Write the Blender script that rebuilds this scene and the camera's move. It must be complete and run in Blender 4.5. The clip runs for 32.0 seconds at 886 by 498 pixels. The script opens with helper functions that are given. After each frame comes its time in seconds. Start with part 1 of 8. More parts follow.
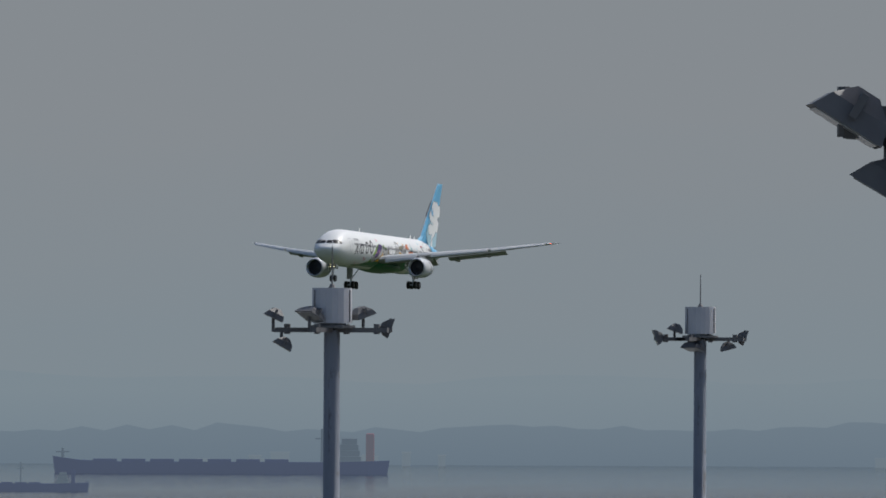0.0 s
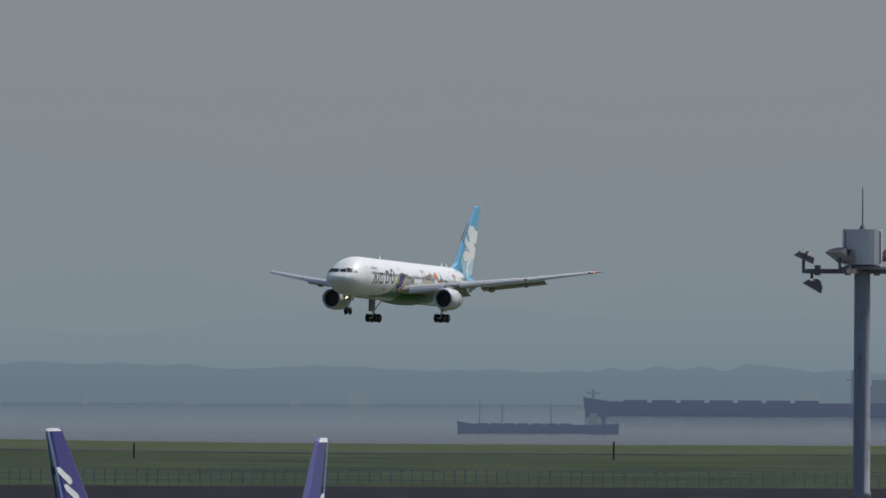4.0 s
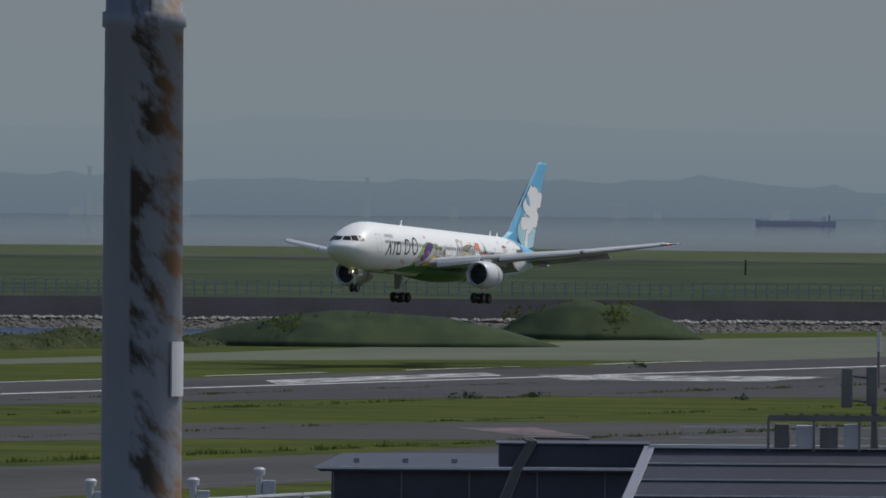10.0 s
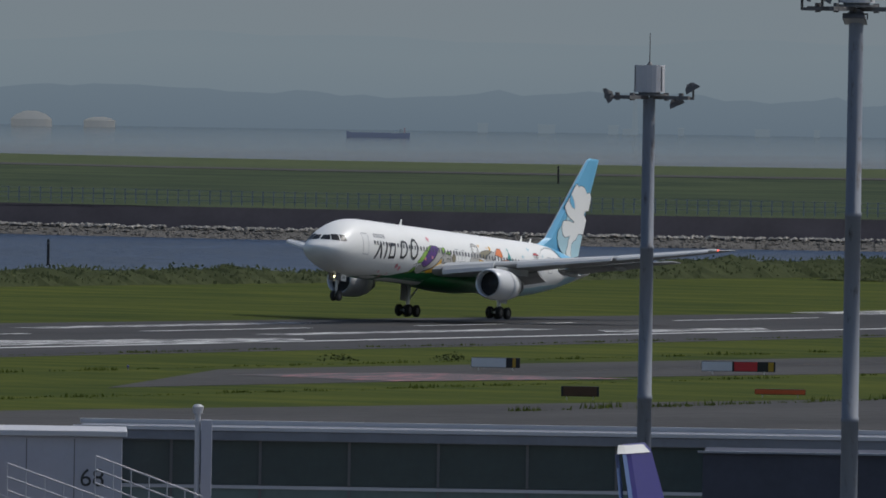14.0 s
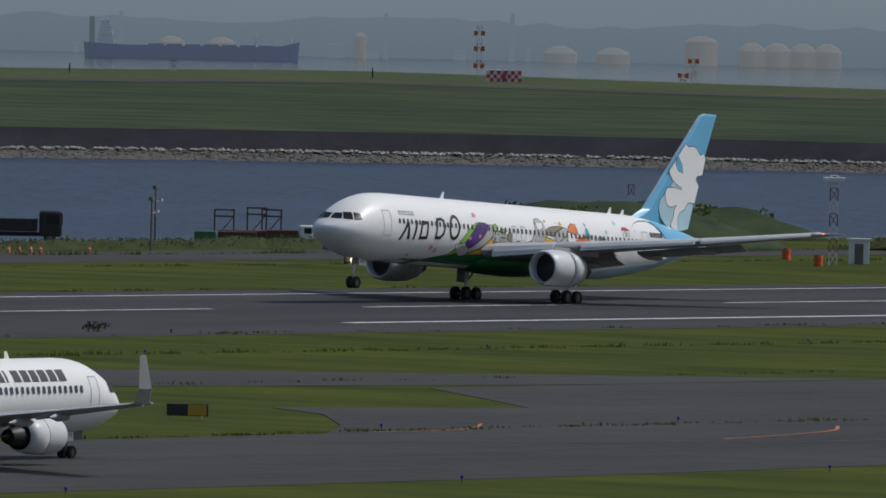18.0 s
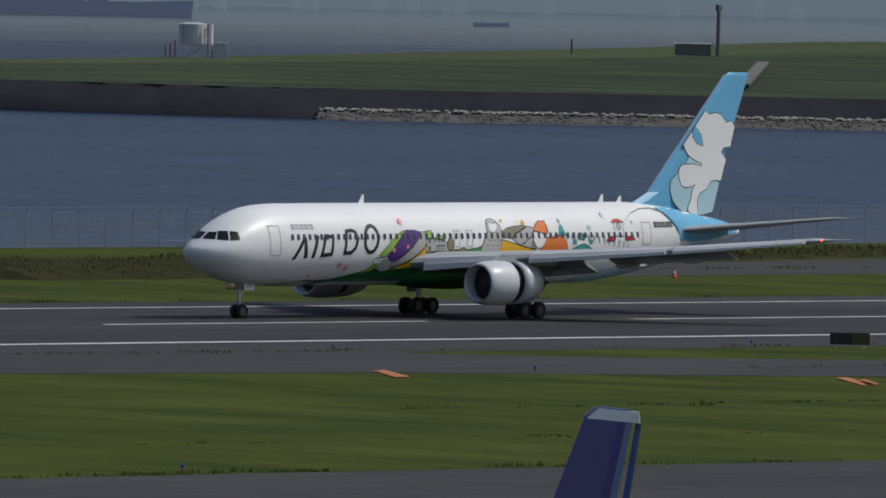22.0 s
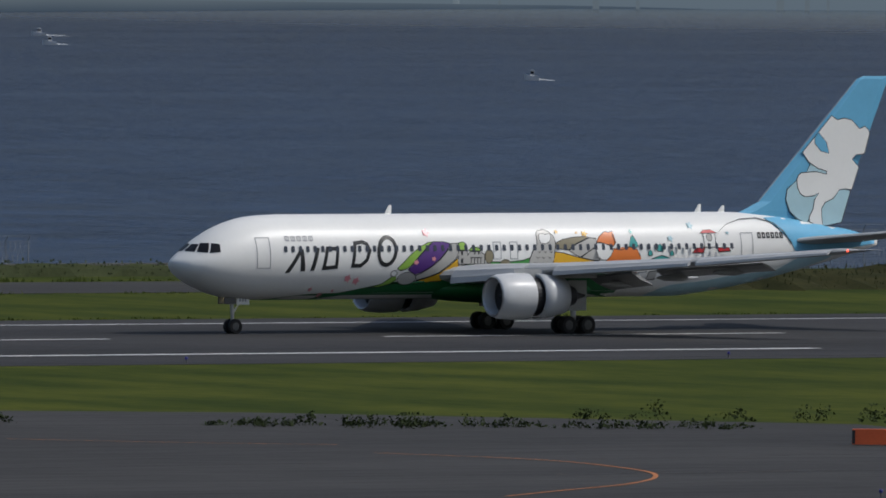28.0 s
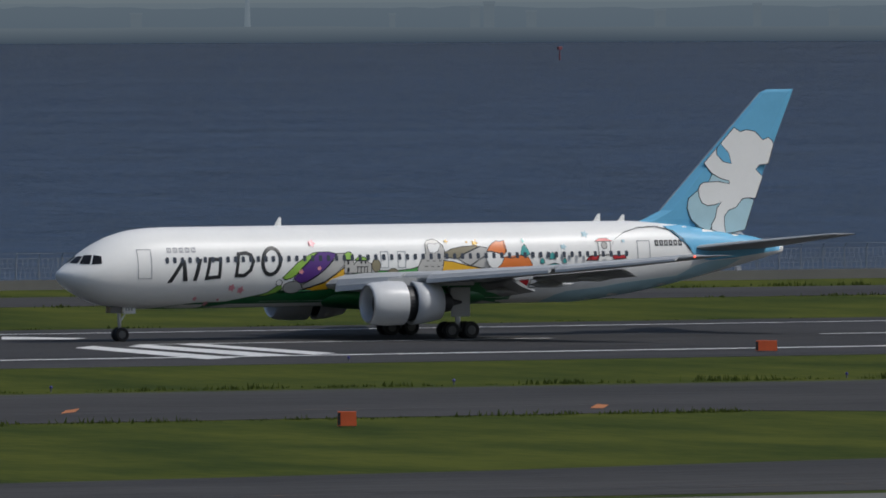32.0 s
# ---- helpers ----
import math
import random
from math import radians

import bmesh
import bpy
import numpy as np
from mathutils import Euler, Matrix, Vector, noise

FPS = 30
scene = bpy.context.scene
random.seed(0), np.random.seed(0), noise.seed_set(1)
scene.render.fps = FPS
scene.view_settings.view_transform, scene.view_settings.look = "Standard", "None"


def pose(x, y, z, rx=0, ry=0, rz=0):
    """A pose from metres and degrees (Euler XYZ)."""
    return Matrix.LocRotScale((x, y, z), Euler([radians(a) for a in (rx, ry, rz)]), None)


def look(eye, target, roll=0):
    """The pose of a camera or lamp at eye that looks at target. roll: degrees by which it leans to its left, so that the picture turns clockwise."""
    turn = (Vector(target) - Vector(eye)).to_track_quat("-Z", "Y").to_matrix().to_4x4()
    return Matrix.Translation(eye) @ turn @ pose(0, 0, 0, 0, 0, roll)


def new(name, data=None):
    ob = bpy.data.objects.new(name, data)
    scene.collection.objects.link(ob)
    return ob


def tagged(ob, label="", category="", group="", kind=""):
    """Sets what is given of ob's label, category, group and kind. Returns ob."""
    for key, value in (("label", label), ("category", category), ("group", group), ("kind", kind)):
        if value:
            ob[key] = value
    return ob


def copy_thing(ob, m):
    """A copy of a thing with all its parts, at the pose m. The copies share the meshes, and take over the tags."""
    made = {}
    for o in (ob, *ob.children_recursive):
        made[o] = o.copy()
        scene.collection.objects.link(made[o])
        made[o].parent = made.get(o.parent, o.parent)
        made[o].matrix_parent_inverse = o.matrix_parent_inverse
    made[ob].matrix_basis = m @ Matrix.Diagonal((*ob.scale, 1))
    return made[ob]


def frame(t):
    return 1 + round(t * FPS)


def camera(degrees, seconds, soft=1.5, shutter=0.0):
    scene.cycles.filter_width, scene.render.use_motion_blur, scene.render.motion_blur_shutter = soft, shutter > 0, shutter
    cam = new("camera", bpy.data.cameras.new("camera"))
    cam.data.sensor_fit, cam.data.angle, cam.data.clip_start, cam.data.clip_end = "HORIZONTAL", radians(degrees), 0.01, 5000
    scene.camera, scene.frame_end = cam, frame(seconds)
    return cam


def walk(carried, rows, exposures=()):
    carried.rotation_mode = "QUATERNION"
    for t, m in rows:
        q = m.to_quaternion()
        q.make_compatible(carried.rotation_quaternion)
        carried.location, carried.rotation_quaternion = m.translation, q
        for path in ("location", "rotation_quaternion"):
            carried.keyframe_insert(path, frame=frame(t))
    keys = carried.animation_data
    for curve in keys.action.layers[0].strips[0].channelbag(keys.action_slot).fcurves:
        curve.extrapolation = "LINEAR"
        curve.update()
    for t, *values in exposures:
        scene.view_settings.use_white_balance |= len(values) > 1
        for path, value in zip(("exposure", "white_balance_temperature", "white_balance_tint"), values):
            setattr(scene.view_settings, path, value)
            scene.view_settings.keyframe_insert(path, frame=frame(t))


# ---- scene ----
cam = camera(3.5083, 32.0, soft=1.7)
EYE_HEIGHT = 26.3
walk(cam, [(t, pose(x, y, EYE_HEIGHT, 90 + tilt, -lean, turn - 90)) for t, x, y, turn, tilt, lean in (
    (0, 0, 0, 17.678, 0.496, 0.25), (0.5, 0, 0, 17.901, 0.506, 0.25), (1, 0, 0, 18.234, 0.403, 0.25),
    (1.5, 0, 0, 18.607, 0.348, 0.25), (2, 0, 0, 18.892, 0.293, 0.25), (2.5, 0, 0, 19.114, 0.283, 0.25),
    (4.5, 0, 0, 20.084, 0.216, 0.25), (5, 0, 0, 20.454, 0.140, 0.25), (5.5, 0, 0, 20.838, -0.002, 0.25),
    (6, 0, 0, 21.212, -0.088, 0.25), (6.5, 0, 0, 21.534, -0.092, 0.25), (7, 0, 0, 21.904, -0.097, 0.25),
    (7.5, 0, 0, 22.346, -0.121, 0.29), (8, 0, 0, 22.836, -0.187, 0.33), (8.5, 0, 0, 23.268, -0.290, 0.36),
    (9, 0, 0, 23.628, -0.377, 0.40), (9.5, 0, 0, 24.049, -0.447, 0.40), (10, 0, 0, 24.502, -0.490, 0.40),
    (10.5, 0, 0, 24.992, -0.564, 0.40), (11, 0, 0, 25.578, -0.638, 0.40), (11.5, 0, 0, 26.119, -0.643, 0.46),
    (12, 0, 0, 26.558, -0.676, 0.53), (12.5, 0, 0, 27.022, -0.719, 0.63), (13, 0, 0, 27.620, -0.701, 0.76),
    (13.5, 0, 0, 28.362, -0.744, 0.85), (14, 0, 0, 29.065, -0.828, 0.89), (14.5, 0, 0, 29.733, -0.857, 0.92),
    (15, 0, 0, 30.241, -0.890, 0.95), (15.5, 0, 0, 30.912, -0.908, 0.99), (17.5, 0, 0, 34.216, -1.019, 1.16),
    (18, 0, 0, 35.130, -1.112, 1.22), (18.5, 0, 0, 36.175, -1.204, 1.33), (19, 0, 0, 37.158, -1.258, 1.38),
    (19.5, 0, 0, 38.211, -1.271, 1.28), (20, 0, 0, 39.203, -1.296, 1.24), (20.5, 0, 0, 39.832, -1.306, 1.18),
    (21, 0, 0, 40.873, -1.266, 1.12), (21.5, 0, 0, 42.017, -1.251, 1.11), (22, 0, 0, 43.119, -1.304, 1.10),
    (22.5, 0, 0, 44.080, -1.282, 0.99), (23, 0, 0, 45.250, -1.284, 0.88), (23.5, 0, 0, 46.378, -1.317, 0.70),
    (24, -0.2, -0.4, 47.490, -1.305, 0.52), (24.5, -3.8, -7.3, 48.722, -1.271, 0.50), (25, -11.7, -22.5, 50.086, -1.269, 0.41),
    (25.5, -20.6, -39.8, 51.448, -1.262, 0.33), (26, -29.6, -57.1, 52.768, -1.252, 0.25), (26.5, -38.6, -74.5, 54.043, -1.243, 0.16),
    (27, -47.5, -91.8, 55.596, -1.322, -0.04), (27.5, -56.5, -109.1, 56.879, -1.382, 0.23), (28, -65.5, -126.4, 58.193, -1.309, 0.51),
    (28.5, -74.5, -143.7, 59.107, -1.294, 0.75), (29, -83.4, -161.0, 60.097, -1.271, 1.00), (29.5, -92.4, -178.4, 61.260, -1.111, 0.92),
    (30, -101.4, -195.7, 62.533, -1.156, 0.84), (30.5, -110.0, -212.3, 63.272, -1.125, 0.35), (31, -114.9, -221.8, 63.854, -1.121, -0.15),
    (31.5, -115.7, -223.4, 64.615, -1.165, -0.17), (32, -115.7, -223.4, 65.429, -1.213, -0.20),)],
    exposures=[(0, 0.1, 6250, 10), (5, 0.08, 6250, 10), (10, -0.05, 6250, 10), (14, -0.1, 6250, 10), (18, -0.14, 6250, 10), (32, -0.2, 6250, 10)])

# ---- light ----
world = bpy.data.worlds.new("hazy_sky")
scene.world = world
world.use_nodes = True
wn = world.node_tree.nodes
sky = wn.new("ShaderNodeTexSky")
sky.sky_type, sky.sun_disc = "NISHITA", False
SUN_TURN, SUN_UP = math.atan2(-0.62, 0.78), radians(52)
sky.sun_elevation, sky.sun_rotation = SUN_UP, math.pi / 2 - SUN_TURN
sky.air_density, sky.dust_density, sky.ozone_density = 1.0, 2.5, 1.0
world.node_tree.links.new(sky.outputs[0], wn["Background"].inputs[0])
wn["Background"].inputs[1].default_value = 0.095

sun = new("sun", bpy.data.lights.new("sun", "SUN"))
sun.data.energy, sun.data.angle, sun.data.color = 2.45, radians(0.6), (1.0, 0.96, 0.9)
sun_way = Vector((math.cos(SUN_TURN) * math.cos(SUN_UP), math.sin(SUN_TURN) * math.cos(SUN_UP), math.sin(SUN_UP)))
sun.matrix_basis = look(sun_way * 500, (0, 0, 0))


# ---- materials ----
def surface(name, color, rough=0.6, metal=0.0, vary=0.12, scale=1.0, bump=0.0, second=None, spec=0.5, streak=None, coat=0.0, span=(0.45, 1.0)):
    """A painted or natural surface whose colour varies at two scales, in metres of the thing's own space."""
    m = bpy.data.materials.new(name)
    m.use_nodes = True
    n, l = m.node_tree.nodes, m.node_tree.links
    b = n["Principled BSDF"]
    b.inputs["Roughness"].default_value = rough
    b.inputs["Metallic"].default_value = metal
    b.inputs["Specular IOR Level"].default_value = spec
    b.inputs["Coat Weight"].default_value = coat
    co = n.new("ShaderNodeTexCoord")
    mp = n.new("ShaderNodeMapping")
    l.new(co.outputs["Object"], mp.inputs[0])
    if streak:
        mp.inputs["Scale"].default_value = streak
    big, small = n.new("ShaderNodeTexNoise"), n.new("ShaderNodeTexNoise")
    big.inputs["Scale"].default_value, small.inputs["Scale"].default_value = scale, scale * 9.3
    big.inputs["Detail"].default_value, small.inputs["Detail"].default_value = 5, 4
    for t in (big, small):
        l.new(mp.outputs[0], t.inputs["Vector"])
    add = n.new("ShaderNodeMath")
    add.operation = "MULTIPLY_ADD"
    l.new(small.outputs["Fac"], add.inputs[0])
    add.inputs[1].default_value = 0.45
    l.new(big.outputs["Fac"], add.inputs[2])
    ramp = n.new("ShaderNodeMapRange")
    ramp.inputs["From Min"].default_value, ramp.inputs["From Max"].default_value = span
    l.new(add.outputs[0], ramp.inputs["Value"])
    mix = n.new("ShaderNodeMix")
    mix.data_type = "RGBA"
    other = second or [c * (1 - 2 * vary) for c in color]
    mix.inputs["A"].default_value, mix.inputs["B"].default_value = (*other, 1), (*color, 1)
    l.new(ramp.outputs[0], mix.inputs["Factor"])
    l.new(mix.outputs["Result"], b.inputs["Base Color"])
    if bump:
        bp = n.new("ShaderNodeBump")
        bp.inputs["Strength"].default_value, bp.inputs["Distance"].default_value = bump, 0.3 / scale
        l.new(small.outputs["Fac"], bp.inputs["Height"])
        l.new(bp.outputs[0], b.inputs["Normal"])
    return m


def glow(name, color, strength):
    m = bpy.data.materials.new(name)
    m.use_nodes = True
    b = m.node_tree.nodes["Principled BSDF"]
    b.inputs["Base Color"].default_value = (*color, 1)
    b.inputs["Emission Color"].default_value = (*color, 1)
    b.inputs["Emission Strength"].default_value = strength
    return m


WHITE = surface("white_aircraft_paint", (0.8, 0.8, 0.77), 0.38, vary=0.03, scale=0.4, spec=0.35)
GREY = surface("grey_wing_paint", (0.42, 0.43, 0.43), 0.4, vary=0.08, scale=0.5, spec=0.35)
SLATGREY = surface("grey_slat_paint", (0.56, 0.57, 0.57), 0.4, vary=0.06, scale=0.7, spec=0.35)
METAL = surface("bare_metal", (0.55, 0.56, 0.58), 0.3, 0.85, vary=0.1, scale=2)
NACELLE = surface("nacelle_paint", (0.62, 0.63, 0.63), 0.35, 0.0, vary=0.06, scale=0.8, spec=0.4)
HUB = surface("dull_wheel_hub", (0.12, 0.12, 0.12), 0.55, 0.3, vary=0.15, scale=3)
DARK = surface("dark_metal", (0.03, 0.03, 0.032), 0.5, 0.3, scale=2)
RUBBER = surface("tyre_rubber", (0.018, 0.018, 0.018), 0.8, scale=4)
GLASS = surface("cabin_glass", (0.015, 0.018, 0.022), 0.12, vary=0.1, scale=2)
SKYBLUE = surface("sky_blue_paint", (0.15, 0.44, 0.66), 0.35, vary=0.05, scale=0.5, spec=0.35)
PALEBLUE = surface("pale_blue_paint", (0.42, 0.62, 0.68), 0.35, vary=0.05)
INK = surface("black_paint", (0.02, 0.022, 0.024), 0.4, vary=0.1)
PANE = surface("cabin_pane", (0.055, 0.065, 0.085), 0.3, vary=0.15, scale=2, spec=0.3)
WINDSCREEN = surface("windscreen", (0.012, 0.013, 0.016), 0.35, vary=0.1, scale=2, spec=0.25)
GREEN = surface("green_paint", (0.02, 0.16, 0.05), 0.35, vary=0.08)
LIME = surface("lime_paint", (0.3, 0.52, 0.08), 0.35, vary=0.05)
PURPLE = surface("purple_paint", (0.1, 0.035, 0.22), 0.35, vary=0.05)
OLIVE = surface("olive_paint", (0.24, 0.21, 0.13), 0.35, vary=0.05)
DEEPGREEN = surface("mid_green_paint", (0.06, 0.3, 0.06), 0.35, vary=0.05)
TAUPE = surface("taupe_paint", (0.46, 0.45, 0.42), 0.35, vary=0.05)
YELLOW = surface("yellow_paint", (0.75, 0.42, 0.02), 0.35, vary=0.05)
ORANGE = surface("orange_paint", (0.75, 0.2, 0.04), 0.35, vary=0.05)
TEAL = surface("teal_paint", (0.05, 0.35, 0.33), 0.35, vary=0.05)
PINK = surface("pink_paint", (0.8, 0.32, 0.36), 0.35, vary=0.05)
RED = surface("red_paint", (0.6, 0.03, 0.04), 0.35, vary=0.06)
NAVY = surface("navy_paint", (0.035, 0.03, 0.22), 0.3, vary=0.06, coat=0.3)
LINEGREY = surface("panel_line", (0.35, 0.36, 0.38), 0.5)
LAMP = glow("landing_light", (1.0, 0.85, 0.5), 8)
REDLAMP = glow("red_beacon", (1.0, 0.1, 0.05), 3)
GRASS = surface("mown_grass", (0.072, 0.084, 0.014), 0.95, scale=0.13, second=(0.03, 0.046, 0.009), spec=0.05, streak=(1.0, 0.32, 1), span=(0.54, 0.9))
BANKGRASS = surface("bank_grass", (0.076, 0.094, 0.04), 0.9, scale=0.022, second=(0.05, 0.068, 0.034), bump=0.3, spec=0.1)
ROUGHGRASS = surface("rough_dark_grass", (0.058, 0.076, 0.037), 0.9, scale=0.05, second=(0.026, 0.04, 0.024), spec=0.05, streak=(1, 0.5, 1), span=(0.58, 0.88))
TUFT = surface("tall_grass", (0.1, 0.125, 0.03), 0.9, scale=0.2, second=(0.06, 0.08, 0.02), spec=0.05)


def let_light_through(m, share=0.5):
    """Thin leaves pass part of the light."""
    n, l = m.node_tree.nodes, m.node_tree.links
    b = n["Principled BSDF"]
    tr, mx = n.new("ShaderNodeBsdfTranslucent"), n.new("ShaderNodeMixShader")
    l.new(b.inputs["Base Color"].links[0].from_socket, tr.inputs["Color"])
    mx.inputs[0].default_value = share
    l.new(b.outputs[0], mx.inputs[1])
    l.new(tr.outputs[0], mx.inputs[2])
    l.new(mx.outputs[0], n["Material Output"].inputs["Surface"])


let_light_through(TUFT)
ASPHALT = surface("runway_asphalt", (0.046, 0.045, 0.045), 0.85, vary=0.22, scale=0.06, bump=0.1, spec=0.25, streak=(0.25, 1, 1), span=(0.55, 0.9))
TAXI = surface("taxiway_asphalt", (0.053, 0.051, 0.049), 0.85, vary=0.2, scale=0.05, bump=0.1, spec=0.25, streak=(0.3, 1, 1), span=(0.55, 0.9))
GRAVEL = surface("pale_gravel_turf", (0.125, 0.138, 0.1), 0.95, vary=0.2, scale=0.04, second=(0.085, 0.098, 0.07), spec=0.1, streak=(0.4, 1, 1))
REEDS = surface("olive_reeds", (0.098, 0.096, 0.042), 0.95, scale=0.3, second=(0.056, 0.062, 0.029), spec=0.05)
WEED = surface("dark_weed", (0.055, 0.07, 0.028), 0.95, scale=0.4, second=(0.03, 0.042, 0.02), spec=0.05)
THICKET = surface("dark_thicket", (0.125, 0.145, 0.07), 0.95, scale=0.4, second=(0.075, 0.092, 0.046), spec=0.05)
let_light_through(REEDS)
let_light_through(THICKET)
CONCRETE = surface("apron_concrete", (0.15, 0.15, 0.14), 0.85, vary=0.12, scale=0.08, spec=0.3)
LINE = surface("white_marking", (0.72, 0.72, 0.7), 0.7, vary=0.15, scale=0.6)
AMBER = surface("yellow_marking", (0.5, 0.18, 0.05), 0.7, vary=0.15, scale=0.6)
REDMARK = surface("red_marking", (0.42, 0.1, 0.13), 0.7, vary=0.15, scale=0.6)


def worn(name, color, share, under=(0.05, 0.049, 0.048)):
    """Road paint scrubbed off in streaks by wheels; share: how much of it is left."""
    m = surface(name, color, 0.75, vary=0.1, scale=0.6)
    n, l = m.node_tree.nodes, m.node_tree.links
    b = n["Principled BSDF"]
    old = b.inputs["Base Color"].links[0].from_socket
    co, mp, ns = n.new("ShaderNodeTexCoord"), n.new("ShaderNodeMapping"), n.new("ShaderNodeTexNoise")
    mp.inputs["Scale"].default_value = (0.12, 1.1, 1)
    ns.inputs["Scale"].default_value, ns.inputs["Detail"].default_value, ns.inputs["Roughness"].default_value = 1.0, 8, 0.7
    l.new(co.outputs["Object"], mp.inputs[0])
    l.new(mp.outputs[0], ns.inputs["Vector"])
    mr, mix = n.new("ShaderNodeMapRange"), n.new("ShaderNodeMix")
    mr.inputs["From Min"].default_value, mr.inputs["From Max"].default_value = 0.62 - share * 0.25, 0.7 - share * 0.25
    mix.data_type = "RGBA"
    l.new(ns.outputs["Fac"], mr.inputs["Value"])
    l.new(mr.outputs[0], mix.inputs["Factor"])
    mix.inputs["A"].default_value = (*under, 1)
    l.new(old, mix.inputs["B"])
    l.new(mix.outputs["Result"], b.inputs["Base Color"])
    return m


WORNLINE = worn("worn_white_marking", (0.68, 0.68, 0.66), 0.55)
FADEDAMBER = worn("faded_yellow_marking", (0.4, 0.19, 0.07), 0.2)
FADEDRED = worn("faded_red_marking", (0.42, 0.16, 0.17), 0.4)
ROCK = surface("quay_rock", (0.11, 0.103, 0.09), 0.9, vary=0.2, scale=0.3, bump=0.4)
CREST = surface("pale_crest_stone", (0.36, 0.34, 0.3), 0.9, vary=0.2, scale=0.2, bump=0.3)
WALLSTONE = surface("dark_seawall", (0.03, 0.03, 0.039), 0.9, vary=0.2, scale=0.15, spec=0.1)
POLE = surface("galvanised_pole", (0.26, 0.28, 0.31), 0.6, 0.0, vary=0.12, scale=0.8, streak=(1, 1, 0.15))
RUST = surface("rusted_steel", (0.1, 0.05, 0.03), 0.8, scale=3)
BOX = surface("pale_equipment_box", (0.5, 0.5, 0.52), 0.5, vary=0.06)
FIXTURE = surface("lamp_housing", (0.14, 0.138, 0.138), 0.55, vary=0.15)
LENS_GLASS = surface("lamp_glass", (0.35, 0.36, 0.36), 0.15, vary=0.1)
REDSTEEL = surface("red_steel", (0.27, 0.085, 0.095), 0.6, vary=0.1)
SIGNRED = surface("orange_red_board", (0.7, 0.12, 0.03), 0.6)


def sea_surface():
    """Choppy dark water that lies calmer and more mirror-like towards the far shore."""
    m = surface("sea_water", (0.006, 0.022, 0.052), 0.3, vary=0.2, scale=0.004, spec=0.3, streak=(1, 1, 1))
    n, l = m.node_tree.nodes, m.node_tree.links
    b = n["Principled BSDF"]
    geo = n.new("ShaderNodeNewGeometry")
    flat = n.new("ShaderNodeVectorMath")
    flat.operation = "DOT_PRODUCT"
    flat.inputs[1].default_value = (0.95, 0.3, 0.0)
    l.new(geo.outputs["Position"], flat.inputs[0])
    gust = n.new("ShaderNodeTexNoise")
    gust.inputs["Scale"].default_value, gust.inputs["Detail"].default_value = 0.006, 4
    gm = n.new("ShaderNodeMapping")
    gm.inputs["Rotation"].default_value, gm.inputs["Scale"].default_value = (0, 0, -0.7), (0.6, 2.5, 1)
    l.new(geo.outputs["Position"], gm.inputs[0])
    l.new(gm.outputs[0], gust.inputs["Vector"])
    shift = n.new("ShaderNodeMath")
    shift.operation = "MULTIPLY_ADD"
    l.new(gust.outputs["Fac"], shift.inputs[0])
    shift.inputs[1].default_value = 500
    l.new(flat.outputs["Value"], shift.inputs[2])
    calm = n.new("ShaderNodeMapRange")
    calm.inputs["From Min"].default_value, calm.inputs["From Max"].default_value = 3050, 4050
    calm.inputs["To Min"].default_value, calm.inputs["To Max"].default_value = 1.0, 0.18
    l.new(shift.outputs[0], calm.inputs["Value"])
    wave = n.new("ShaderNodeTexNoise")
    wave.inputs["Scale"].default_value, wave.inputs["Detail"].default_value = 0.3, 8
    wm = n.new("ShaderNodeMapping")
    wm.inputs["Rotation"].default_value, wm.inputs["Scale"].default_value = (0, 0, -0.8), (0.55, 1.2, 1)
    l.new(geo.outputs["Position"], wm.inputs[0])
    l.new(wm.outputs[0], wave.inputs["Vector"])
    bp = n.new("ShaderNodeBump")
    bp.inputs["Distance"].default_value = 2.6
    gm2 = n.new("ShaderNodeMapRange")
    gm2.inputs["From Min"].default_value, gm2.inputs["From Max"].default_value = 0.3, 0.7
    gm2.inputs["To Min"].default_value, gm2.inputs["To Max"].default_value = 0.55, 1.0
    l.new(gust.outputs["Fac"], gm2.inputs["Value"])
    mu = n.new("ShaderNodeMath")
    mu.operation = "MULTIPLY"
    l.new(calm.outputs[0], mu.inputs[0])
    l.new(gm2.outputs[0], mu.inputs[1])
    l.new(mu.outputs[0], bp.inputs["Strength"])
    l.new(wave.outputs["Fac"], bp.inputs["Height"])
    l.new(bp.outputs[0], b.inputs["Normal"])
    rr = n.new("ShaderNodeMath")
    rr.operation = "MULTIPLY"
    rr.inputs[1].default_value = 0.3
    l.new(calm.outputs[0], rr.inputs[0])
    l.new(rr.outputs[0], b.inputs["Roughness"])
    sp = n.new("ShaderNodeMapRange")
    sp.inputs["From Min"].default_value, sp.inputs["From Max"].default_value = 0.11, 1.0
    sp.inputs["To Min"].default_value, sp.inputs["To Max"].default_value = 1.0, 0.12
    l.new(calm.outputs[0], sp.inputs["Value"])
    l.new(sp.outputs[0], b.inputs["Specular IOR Level"])
    return m


SEA = sea_surface()


